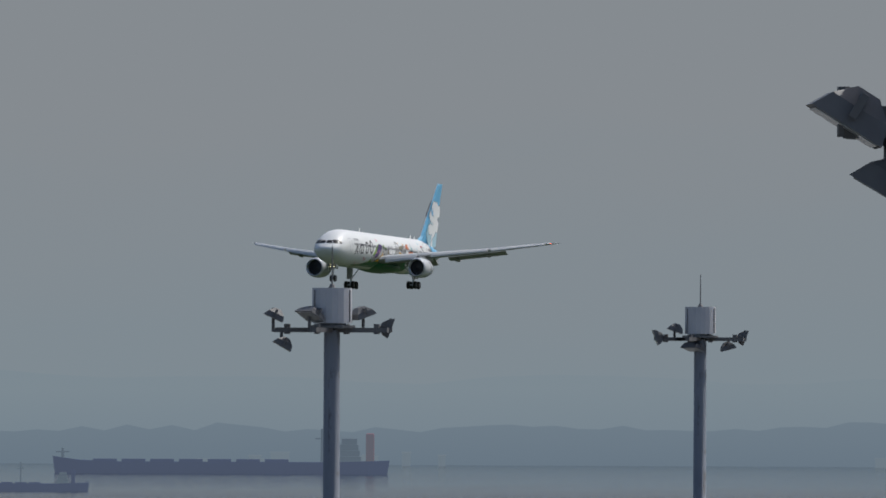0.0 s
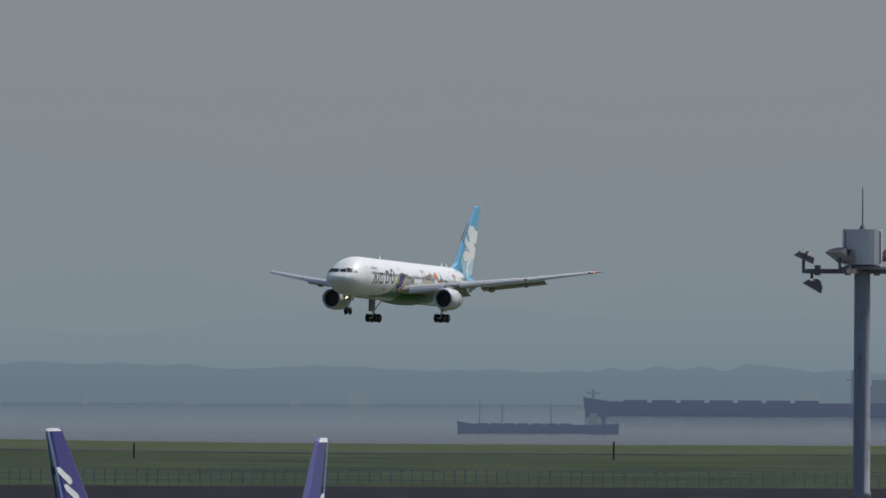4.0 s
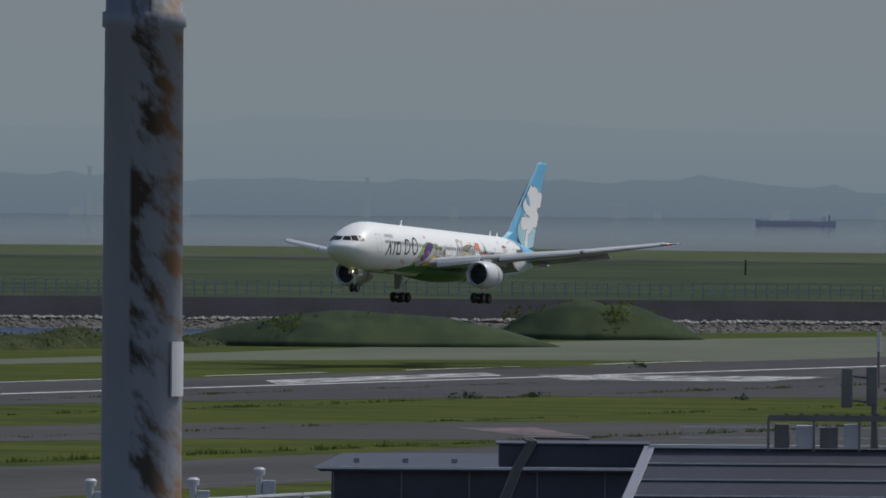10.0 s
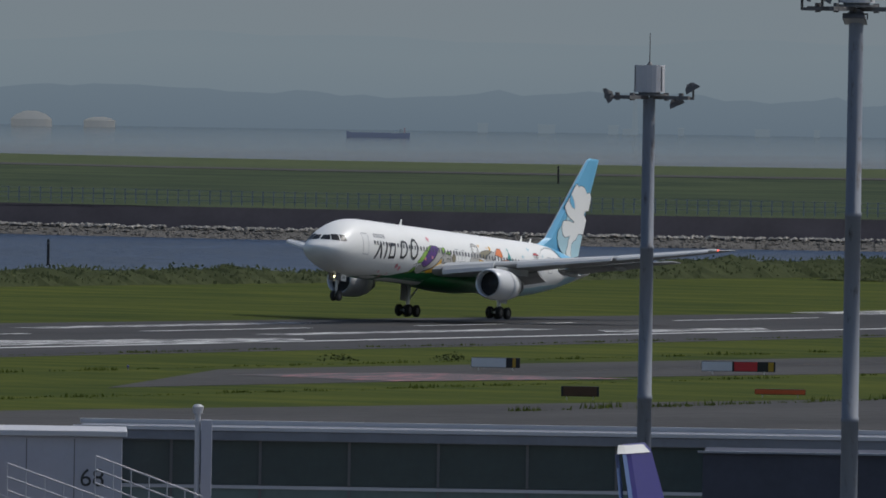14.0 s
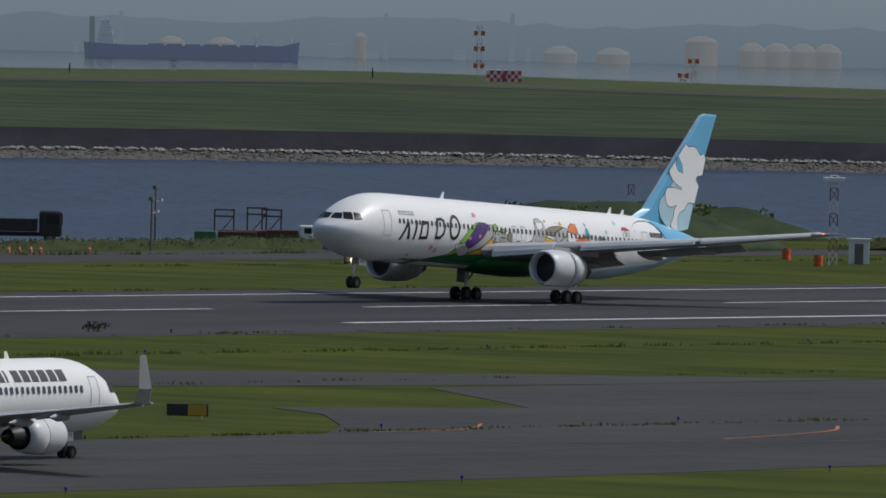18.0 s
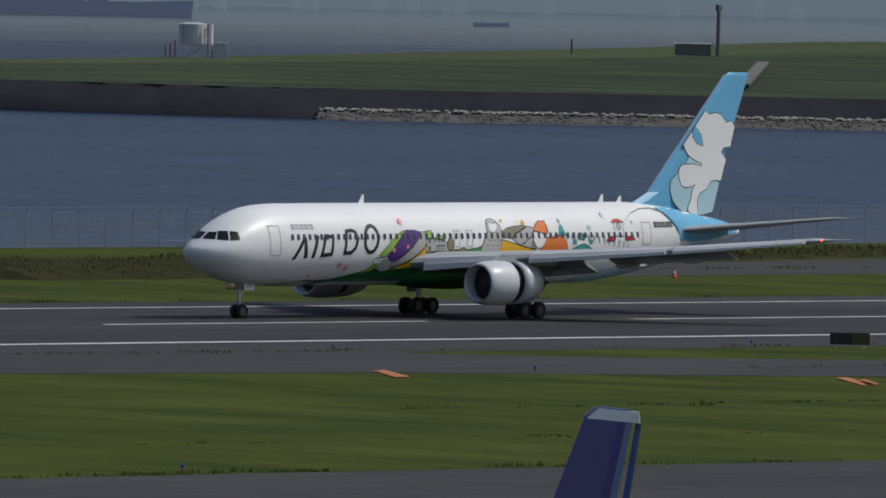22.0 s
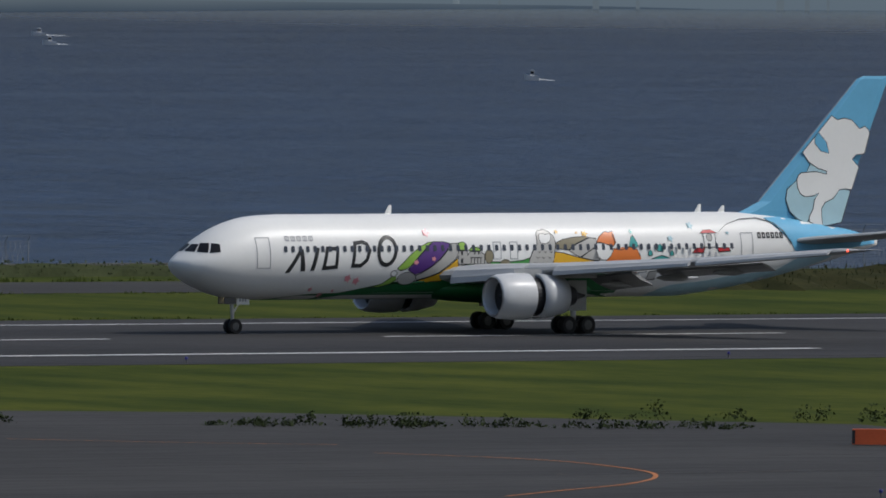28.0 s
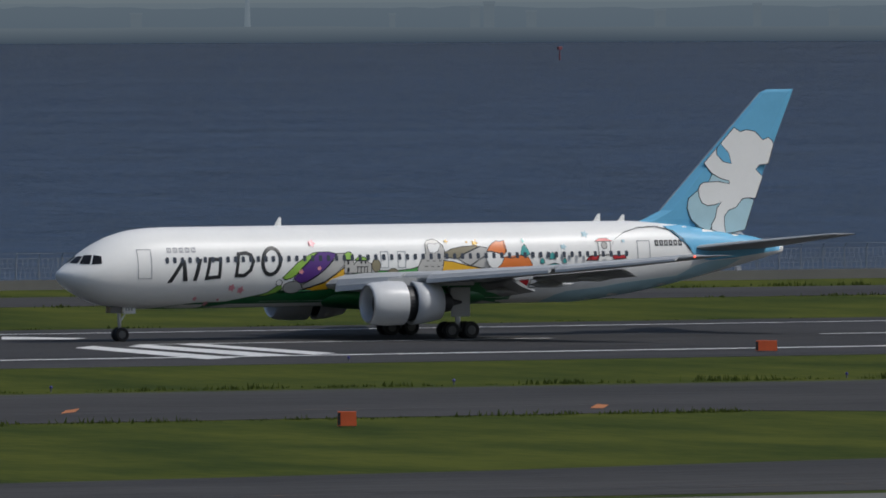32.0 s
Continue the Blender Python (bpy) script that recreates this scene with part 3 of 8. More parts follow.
# ---- airliners ----
class Hull:
    """Outline of an airliner's body: u metres aft of the nose; origin on the ground between the main wheels, nose towards +x."""

    # share of the nose's length, then how far the crown, the belly and the side have opened
    NOSE = ((0, 0, 0, 0), (0.012, 0.06, 0.12, 0.2), (0.05, 0.14, 0.28, 0.44), (0.09, 0.215, 0.4, 0.58), (0.16, 0.345, 0.545, 0.73), (0.22, 0.46, 0.65, 0.81),
            (0.3, 0.59, 0.76, 0.88), (0.4, 0.725, 0.862, 0.93), (0.51, 0.835, 0.925, 0.963), (0.65, 0.93, 0.972, 0.987), (0.81, 0.98, 0.995, 1.0), (1.0, 1.0, 1.0, 1.0))

    def __init__(self, length, half_w, top, bottom, nose_z, nose, tail, end, gear, short=1.0):
        self.length, self.hw, self.top, self.bottom, self.nose_z, self.nose, self.tail, self.end, self.gear = length, half_w, top, bottom, nose_z, nose, tail, end, gear
        self.short = short

    def x(self, u):
        """Along the axis; the front body may be shorter than its stations say."""
        return self.gear - (u if u > 16 else 16 - (16 - u) * self.short)

    def opened(self, k):
        rows = self.NOSE
        for i in range(len(rows) - 1):
            if k <= rows[i + 1][0]:
                break
        a, b = rows[i], rows[i + 1]
        p, q = rows[max(i - 1, 0)], rows[min(i + 2, len(rows) - 1)]
        h = b[0] - a[0]
        f = (k - a[0]) / h
        out = []
        for j in (1, 2, 3):
            m0 = (b[j] - p[j]) / (b[0] - p[0]) * h if i else (b[j] - a[j]) * 1.6
            m1 = (q[j] - a[j]) / (q[0] - a[0]) * h
            out.append((2 * f ** 3 - 3 * f * f + 1) * a[j] + (f ** 3 - 2 * f * f + f) * m0 + (3 * f * f - 2 * f ** 3) * b[j] + (f ** 3 - f * f) * m1)
        return out

    def ring(self, u):
        L, n, t = self.length, self.nose, self.tail
        zt, zb, w = self.top, self.bottom, self.hw
        ft, fb, fw = self.opened(min(1.0, u / n))
        zt = self.nose_z + (zt - self.nose_z) * ft
        zb = self.nose_z + (zb - self.nose_z) * fb
        w *= fw
        if u > t:
            q = (u - t) / (L - t)
            rise = max(0.0, (u - t - 4.2) / (L - t - 4.2))
            zb += (self.end[0] - zb) * rise ** 1.45
            w = 0.16 + (w - 0.16) * (1 - q ** 1.75)
            if q > 0.42:
                zt += (self.end[1] - zt) * ((q - 0.42) / 0.58) ** 1.6
        return w, zb, zt

    def at(self, u, z, side=1, off=0.0):
        w, zb, zt = self.ring(u)
        zc, hh = (zb + zt) / 2, (zt - zb) / 2
        s = max(-0.999, min(0.999, (z - zc) / max(hh, 0.01)))
        a = math.asin(s)
        return Vector((self.x(u), side * (w + off) * math.cos(a), zc + (hh + off) * s))

    def mesh(self, seg=56):
        bm = bmesh.new()
        us = [0.015 + self.nose * (i / 30) ** 1.8 for i in range(31)]
        us += [self.nose + (self.tail - self.nose) * i / 6 for i in range(1, 7)] + [self.tail + (self.length - self.tail) * i / 28 for i in range(1, 29)]
        rings = []
        for u in us:
            w, zb, zt = self.ring(u)
            zc, hh = (zb + zt) / 2, (zt - zb) / 2
            rings.append([(self.x(u), w * math.cos(2 * math.pi * i / seg), zc + hh * math.sin(2 * math.pi * i / seg)) for i in range(seg)])
        loft(bm, rings)
        return bm


def decal(name, hull, poly, mat, parent, side=1, off=0.014, label="", step=0.3):
    """Paint as a thin skin on the hull: poly in (u, z)."""
    bm = bmesh.new()
    bm.faces.new([bm.verts.new((u, 0, z)) for u, z in poly])
    bmesh.ops.triangulate(bm, faces=bm.faces)
    us, zs = [p[0] for p in poly], [p[1] for p in poly]
    z = min(zs) + step
    while z < max(zs) - 0.02:
        bmesh.ops.bisect_plane(bm, geom=bm.verts[:] + bm.edges[:] + bm.faces[:], plane_co=(0, 0, z), plane_no=(0, 0, 1))
        z += step
    du = 0.15 if max(us) < 4 else 0.5 if (min(us) < hull.nose or max(us) > hull.tail) else 4.0
    u = min(us) + du
    while u < max(us) - 0.02:
        bmesh.ops.bisect_plane(bm, geom=bm.verts[:] + bm.edges[:] + bm.faces[:], plane_co=(u, 0, 0), plane_no=(1, 0, 0))
        u += du
    for v in bm.verts:
        v.co = hull.at(v.co.x, v.co.z, side, off)
    bmesh.ops.recalc_face_normals(bm, faces=bm.faces)
    if bm.faces and sum(f.normal.y * f.calc_area() for f in bm.faces) * side < 0:
        bmesh.ops.reverse_faces(bm, faces=bm.faces)
    return finish(name, bm, mat, parent, label, recalc=False, smooth=True)


def outline(name, hull, poly, wide, mat, parent, side=1, off=0.022, label=""):
    """A closed painted line of that width along poly."""
    fine = []
    for p, q in zip(poly, list(poly[1:]) + [poly[0]]):
        k = max(1, int(math.hypot(q[0] - p[0], q[1] - p[1]) / 0.3))
        fine += [(p[0] + (q[0] - p[0]) * i / k, p[1] + (q[1] - p[1]) * i / k) for i in range(k)]
    poly = fine
    n = len(poly)
    ins = []
    turn = 1 if sum(poly[i - 1][0] * poly[i][1] - poly[i][0] * poly[i - 1][1] for i in range(n)) > 0 else -1
    for i in range(n):
        p, q, r = Vector(poly[i - 1]), Vector(poly[i]), Vector(poly[(i + 1) % n])
        d0, d1 = (q - p).normalized(), (r - q).normalized()
        n0, n1 = Vector((-d0.y, d0.x)) * turn, Vector((-d1.y, d1.x)) * turn
        m = (n0 + n1).normalized()
        ins.append(tuple(q + m * wide / max(0.35, m.dot(n0))))
    bm = bmesh.new()
    a = [bm.verts.new(hull.at(u, z, side, off)) for u, z in poly]
    b = [bm.verts.new(hull.at(u, z, side, off)) for u, z in ins]
    for i in range(n):
        j = (i + 1) % n
        bm.faces.new((a[i], a[j], b[j], b[i]))
    bmesh.ops.recalc_face_normals(bm, faces=bm.faces)
    return finish(name, bm, mat, parent, label, recalc=False)


def oval(u, z, ru, rz, n=20, lean=0.0):
    return [(u + ru * math.cos(2 * math.pi * i / n) + lean * rz * math.sin(2 * math.pi * i / n), z + rz * math.sin(2 * math.pi * i / n)) for i in range(n)]


FOIL = [(0, 0), (0.02, 0.42), (0.08, 0.75), (0.22, 1.0), (0.45, 0.92), (0.7, 0.55), (1.0, 0.04), (1.0, -0.02), (0.7, -0.3), (0.45, -0.62), (0.22, -0.75), (0.08, -0.55), (0.02, -0.3)]


def aerofoil(bm, gear, stations, upright=False):
    """Stations of (out, u of the leading edge, chord, z, thickness)."""
    rings = []
    for out, u, chord, z, thick in stations:
        if upright:
            rings.append([(gear - u - x * chord, h * thick / 2, z) for x, h in FLAT])
        else:
            rings.append([(gear - u - x * chord, out, z + h * thick / 2) for x, h in FOIL])
    loft(bm, rings)


FLAT = [(0, 0), (0.12, 1), (0.85, 0.8), (1, 0.05), (1, -0.05), (0.85, -0.8), (0.12, -1)]


def wheel(parent, x, y, z, r, w, name="wheel"):
    bm = bmesh.new()
    lathe(bm, [(-w / 2, r * 0.55), (-w / 2, r * 0.86), (-w * 0.32, r), (w * 0.32, r), (w / 2, r * 0.86), (w / 2, r * 0.55)], 22, "y")
    tyre = part(name, bm, RUBBER, parent, smooth=False)
    tyre.location = (x, y, z)
    bm = bmesh.new()
    lathe(bm, [(-w * 0.42, 0.0001), (-w * 0.42, r * 0.3), (-w * 0.36, r * 0.56), (w * 0.36, r * 0.56), (w * 0.42, r * 0.3), (w * 0.42, 0.0001)], 16, "y")
    part("rim", bm, HUB, tyre)


def engine(parent, x, y, z, r, length, name="engine", gap=None):
    """A turbofan whose inlet lip is at x; gap: how far the reverser sleeve slides aft."""
    e = new(name)
    e.parent, e.location = parent, (x, y, z)
    k = length
    bm = bmesh.new()
    lathe(bm, [(-0.55 * k, r * 0.98), (-0.3 * k, r * 1.0), (-0.1 * k, r * 0.95), (-0.02 * k, r * 0.87), (0, r * 0.82), (-0.03 * k, r * 0.77), (-0.12 * k, r * 0.76), (-0.2 * k, r * 0.78)], 36)
    part("cowl", bm, NACELLE, e, smooth=True)
    bm = bmesh.new()
    lathe(bm, [(-0.02 * k, r * 0.872), (0.004, r * 0.82), (-0.03 * k, r * 0.765)], 36)
    part("inlet_lip", bm, METAL, e, "polished metal inlet lip", smooth=True)
    bm = bmesh.new()
    lathe(bm, [(-0.2 * k, r * 0.78), (-0.19 * k, r * 0.3), (-0.1 * k, 0.001)], 28)
    part("fan", bm, DARK, e, "dark fan with a pointed spinner", smooth=True)
    bm = bmesh.new()
    lathe(bm, [(-0.5 * k, r * 0.84), (-0.95 * k, r * 0.7)], 30)
    part("cascade", bm, DARK, e, "black reverser cascade ring")
    bm = bmesh.new()
    lathe(bm, [(-0.56 * k, r * 0.86), (-0.56 * k, r * 0.975), (-0.75 * k, r * 0.93), (-1.0 * k, r * 0.76), (-0.99 * k, r * 0.7), (-0.8 * k, r * 0.8)], 36)
    sleeve = part("sleeve", bm, NACELLE, e, smooth=True)
    bm = bmesh.new()
    lathe(bm, [(-0.8 * k, r * 0.72), (-1.0 * k, r * 0.55), (-1.3 * k, r * 0.4), (-1.32 * k, r * 0.34), (-1.2 * k, r * 0.3), (-1.5 * k, r * 0.05)], 26)
    part("core_nozzle", bm, DARK, e, smooth=True)
    return e, sleeve


def twin_jet(name, P):
    """An airliner with two wing engines; P holds its sizes."""
    hull, gear = P["hull"], P["hull"].gear
    r = new(name)
    part("fuselage", hull.mesh(), P["paint"], r, P.get("fuselage_label", ""), smooth=True)
    for side, tag in ((1, "left"), (-1, "right")):
        hinge = Vector((0, side * P["wing"][1][0], P["wing"][1][3]))

        def on_wing(name, bm, mat, label="", smooth=False):
            bmesh.ops.translate(bm, verts=bm.verts, vec=-hinge)
            return part(name, bm, mat, wing, label, smooth)

        bm = bmesh.new()
        aerofoil(bm, gear, [(side * o, u, c, z, t) for o, u, c, z, t in P["wing"]])
        bmesh.ops.translate(bm, verts=bm.verts, vec=-hinge)
        wing = part("wing", bm, GREY, r, smooth=False)
        wing.location = hinge
        r["wing_" + tag] = wing.name
        # slats along the leading edge
        for (o0, u0, c0, z0, t0), (o1, u1, c1, z1, t1), f0, f1 in zip(P["wing"][1:4], P["wing"][2:5], (0.12, 0.1, 0.02), (0.82, 0.97, 0.97)):
            bm = bmesh.new()
            rings = []
            for f in (f0, f1):
                o, u, z, t = o0 + (o1 - o0) * f, u0 + (u1 - u0) * f, z0 + (z1 - z0) * f, t0 + (t1 - t0) * f
                rings.append([(gear - u + a, side * o, z + b * t) for a, b in ((0.34, -0.42), (0.3, -0.12), (0.1, 0.2), (-0.35, 0.42), (-0.3, 0.32), (0.08, 0.02), (0.16, -0.35))])
            loft(bm, rings)
            on_wing("slat", bm, SLATGREY, smooth=False)
        bm = bmesh.new()
        aerofoil(bm, gear, [(side * o, u, c, z, t) for o, u, c, z, t in P["stab"]])
        part("tailplane", bm, P["tail_paint"] if P.get("stab_white") else GREY, r)
        for flap in P["flaps"]:
            bm = bmesh.new()
            (o0, u0, z0), (o1, u1, z1), chord, droop = flap
            s = math.sin(radians(droop)) * chord
            c = math.cos(radians(droop)) * chord
            loft(bm, [[(gear - u, side * o, z), (gear - u - c * 0.4, side * o, z - s * 0.32), (gear - u - c, side * o, z - s), (gear - u - c * 0.4, side * o, z - s * 0.5 - 0.1), (gear - u, side * o, z - 0.16)]
                      for o, u, z in ((o0, u0, z0), (o1, u1, z1))])
            on_wing("flap", bm, GREY)
        for o, u, z, ln in P["tracks"]:
            bm = bmesh.new()
            lathe(bm, [(0, 0.02), (-ln * 0.2, 0.2), (-ln * 0.6, 0.24), (-ln, 0.03)], 10, "x", (gear - u, side * o, z))
            on_wing("flap_track_fairing", bm, GREY, smooth=True)
        bm = bmesh.new()
        bmesh.ops.create_uvsphere(bm, u_segments=8, v_segments=6, radius=0.075, matrix=Matrix.Translation((gear - P["wing"][-2][1] - 0.12, side * (P["wing"][-2][0] + 0.02), P["wing"][-2][3])))
        on_wing("tip_light", bm, REDLAMP if side > 0 and P.get("lights") else LENS_GLASS, "glowing red wing tip light" if side > 0 and P.get("lights") else "wing tip light")
        eo, eu, ez, er, el = P["engine"]
        _, sleeve = engine(r, gear - eu, side * eo, ez, er, el)
        r["sleeve_" + tag] = sleeve.name
        bm = bmesh.new()
        loft(bm, [[(gear - eu - el * a, side * eo + 0.12 * b, zz) for a, b in ((0.35, 0), (0.6, 1), (1.5, 1), (1.7, 0), (1.5, -1), (0.6, -1))] for zz in (ez + er * 0.75, ez + er * 1.15)])
        part("pylon", bm, GREY, r)
        # cockpit glazing
        for poly in P["cockpit"]:
            decal("cockpit_window", hull, poly, WINDSCREEN, r, side, 0.035, step=0.12)
        # cabin windows share one pane
        wz, w0, w1, pitch, skip = P["windows"]
        first = None
        k = int((w1 - w0) / pitch)
        for i in range(k + 1):
            u = w0 + i * pitch
            if any(a < u < b for a, b in skip):
                continue
            if first is None:
                first = decal("cabin_window", hull, [(u + a * 0.125, wz + b * 0.19) for a, b in ((-1, -0.7), (-0.7, -1), (0.7, -1), (1, -0.7), (1, 0.7), (0.7, 1), (-0.7, 1), (-1, 0.7))], PANE, r, side, 0.038)
                u_first = u
            else:
                again(first, r, pose(hull.x(u) - hull.x(u_first), 0, 0))
        for u, z0, z1, w in P["doors"]:
            outline("door", hull, [(u, z0), (u + w, z0), (u + w, (z0 + z1) / 2), (u + w, z1), (u, z1), (u, (z0 + z1) / 2)], 0.05, LINEGREY, r, side)
    # body fairing under the wing
    bm = bmesh.new()
    f0, f1, fw, fz = P["fairing"]
    rings = []
    for i in range(13):
        q = i / 12
        k = max(0.02, math.sin(math.pi * q)) ** 0.5
        rings.append([(gear - f0 - (f1 - f0) * q, fw * k * math.cos(a), fz + 1.05 * k * math.sin(a)) for a in [2 * math.pi * j / 20 for j in range(20)]])
    loft(bm, rings)
    part("belly_fairing", bm, P.get("belly", GREY), r, smooth=True)
    bm = bmesh.new()
    aerofoil(bm, gear, P["fin"], upright=True)
    part("fin", bm, P["tail_paint"], r, P.get("fin_label", ""))
    for u, h in P["aerials"]:
        bm = bmesh.new()
        loft(bm, [[(gear - u, 0.0, hull.top - 0.05), (gear - u - 0.25, 0.04, hull.top - 0.05), (gear - u - 0.55, 0, hull.top - 0.05), (gear - u - 0.25, -0.04, hull.top - 0.05)],
                  [(gear - u - 0.35, 0.0, hull.top + h), (gear - u - 0.42, 0.02, hull.top + h), (gear - u - 0.55, 0, hull.top + h), (gear - u - 0.42, -0.02, hull.top + h)]])
        part("aerial", bm, WHITE, r)
    # undercarriage
    nu, nr, nz = P["nose_gear"]
    g = new("nose_gear")
    g.parent, g.location = r, (hull.x(nu), 0, 0)
    r["gear_nose"] = g.name
    bm = bmesh.new()
    bar(bm, (0, 0, nr), (0.1, 0, nz), 0.11, 0.14)
    bar(bm, (0, -0.3, nr), (0, 0.3, nr), 0.07)
    beam(bm, (0, 0, nr + 0.8), (-0.9, 0, nz), 0.08, 0.08)
    part("strut", bm, METAL, g)
    for sd in (-1, 1):
        wheel(g, 0, sd * 0.28, nr, nr, 0.3)
        bm = bmesh.new()
        box(bm, -0.95, sd * 0.42 - 0.03, nz - 0.75, -0.05, sd * 0.42 + 0.03, nz + 0.12, 0.02)
        door = part("gear_door", bm, WHITE, g)
        bm = bmesh.new()
        for k in range(3):
            box(bm, -0.72 + k * 0.2, sd * 0.455 - 0.004, nz - 0.55, -0.6 + k * 0.2, sd * 0.455 + 0.004, nz - 0.3)
        part("number_bar", bm, LINEGREY, door)
        bm = bmesh.new()
        box(bm, 0.0, sd * 0.4 - 0.03, nz - 0.7, 0.85, sd * 0.4 + 0.03, nz + 0.12, 0.02)
        part("gear_door", bm, FIXTURE, g, "dark inner face of an open gear door")
        bm = bmesh.new()
        lathe(bm, [(0.0, 0.06), (0.04, 0.05), (0.06, 0.0001)], 12, "x", (0.2, sd * 0.16, nz - 0.38))
        part("taxi_light", bm, LAMP if P.get("lights") else LENS_GLASS, g, "bright landing lamp" if P.get("lights") else "")
    track, mr, mz, axles, spread = P["main_gear"]
    for sd in (-1, 1):
        g = new("main_gear")
        g.parent, g.location = r, (0, sd * track / 2, 0)
        r["gear_left" if sd > 0 else "gear_right"] = g.name
        bm = bmesh.new()
        bar(bm, (0, 0, mr), (0, 0, mz), 0.17, 0.24)
        beam(bm, (0, 0, mr + 0.9), (0, -sd * 1.5, mz), 0.12, 0.12)
        if axles > 1:
            beam(bm, (-spread / 2, 0, mr), (spread / 2, 0, mr), 0.22, 0.22)
        part("strut", bm, METAL, g)
        for ax in ((-spread / 2, spread / 2) if axles > 1 else (0,)):
            bm = bmesh.new()
            bar(bm, (ax, -0.6, mr), (ax, 0.6, mr), 0.09)
            part("axle", bm, METAL, g)
            for wy in (-0.52, 0.52):
                wheel(g, ax, wy * P.get("wheel_gap", 1), mr, mr, 0.42)
        bm = bmesh.new()
        box(bm, -0.7, sd * 0.45 - 0.03, mr + 0.9, 0.7, sd * 0.45 + 0.03, mz, 0.02)
        part("gear_door", bm, GREY, g)
    return r


WIDE = Hull(53.9, 2.52, 7.45, 2.05, 4.4, 8.0, 33.0, (5.2, 5.75), 27.6, 0.952)
WIDE_P = dict(
    hull=WIDE, paint=WHITE, tail_paint=SKYBLUE,
    wing=[(0.0, 17.6, 13.2, 3.4, 1.5), (2.5, 19.3, 11.5, 3.58, 1.4), (8.0, 23.2, 7.9, 4.0, 0.95), (16.0, 29.7, 4.9, 4.65, 0.62), (22.9, 35.6, 2.4, 5.4, 0.42), (23.2, 36.2, 2.0, 5.46, 0.14), (24.0, 37.8, 0.9, 5.52, 0.06)],
    stab=[(0.3, 46.0, 6.4, 5.45, 0.6), (9.0, 52.7, 2.3, 6.5, 0.22), (9.4, 53.3, 1.6, 6.56, 0.12)],
    fin=[(0, 42.0, 9.0, 7.0, 0.5), (0, 43.5, 7.7, 7.5, 0.6), (0, 44.8, 6.65, 8.1, 0.6), (0, 52.3, 2.4, 15.98, 0.24), (0, 52.8, 1.95, 16.18, 0.12)],
    flaps=[((2.7, 30.2, 3.5), (7.2, 30.5, 3.9), 1.9, 30), ((9.0, 31.2, 4.0), (17.0, 34.0, 4.6), 1.2, 26)],
    tracks=[(5.0, 29.6, 3.0, 3.6), (10.2, 30.4, 3.5, 3.2), (14.6, 31.8, 3.95, 2.8)],
    engine=(7.9, 19.6, 2.38, 1.48, 4.6),
    cockpit=[[(0.85, 5.14), (1.1, 5.13), (1.6, 5.6), (1.42, 5.62)], [(1.17, 5.13), (1.68, 5.09), (2.05, 5.68), (1.68, 5.66)], [(1.78, 5.08), (2.45, 5.13), (2.55, 5.62), (2.14, 5.68)]],
    windows=(5.3, 7.2, 41.2, 0.575, []),
    doors=[(5.0, 4.1, 6.05, 1.05), (23.05, 4.57, 5.68, 0.6), (24.3, 4.57, 5.68, 0.6), (42.2, 4.62, 6.14, 1.0)],
    fairing=(17.5, 33.0, 2.6, 2.75), aerials=[(16.4, 0.55), (39.8, 0.5), (41.6, 0.4)],
    nose_gear=(4.72, 0.48, 2.6), main_gear=(9.7, 0.57, 3.4, 2, 1.42), lights=True, belly=GREEN)

landing_jet = tagged(twin_jet("landing_airliner", WIDE_P), "white twin-engined airliner with sky-blue tail and painted coloured hills", "airliner")


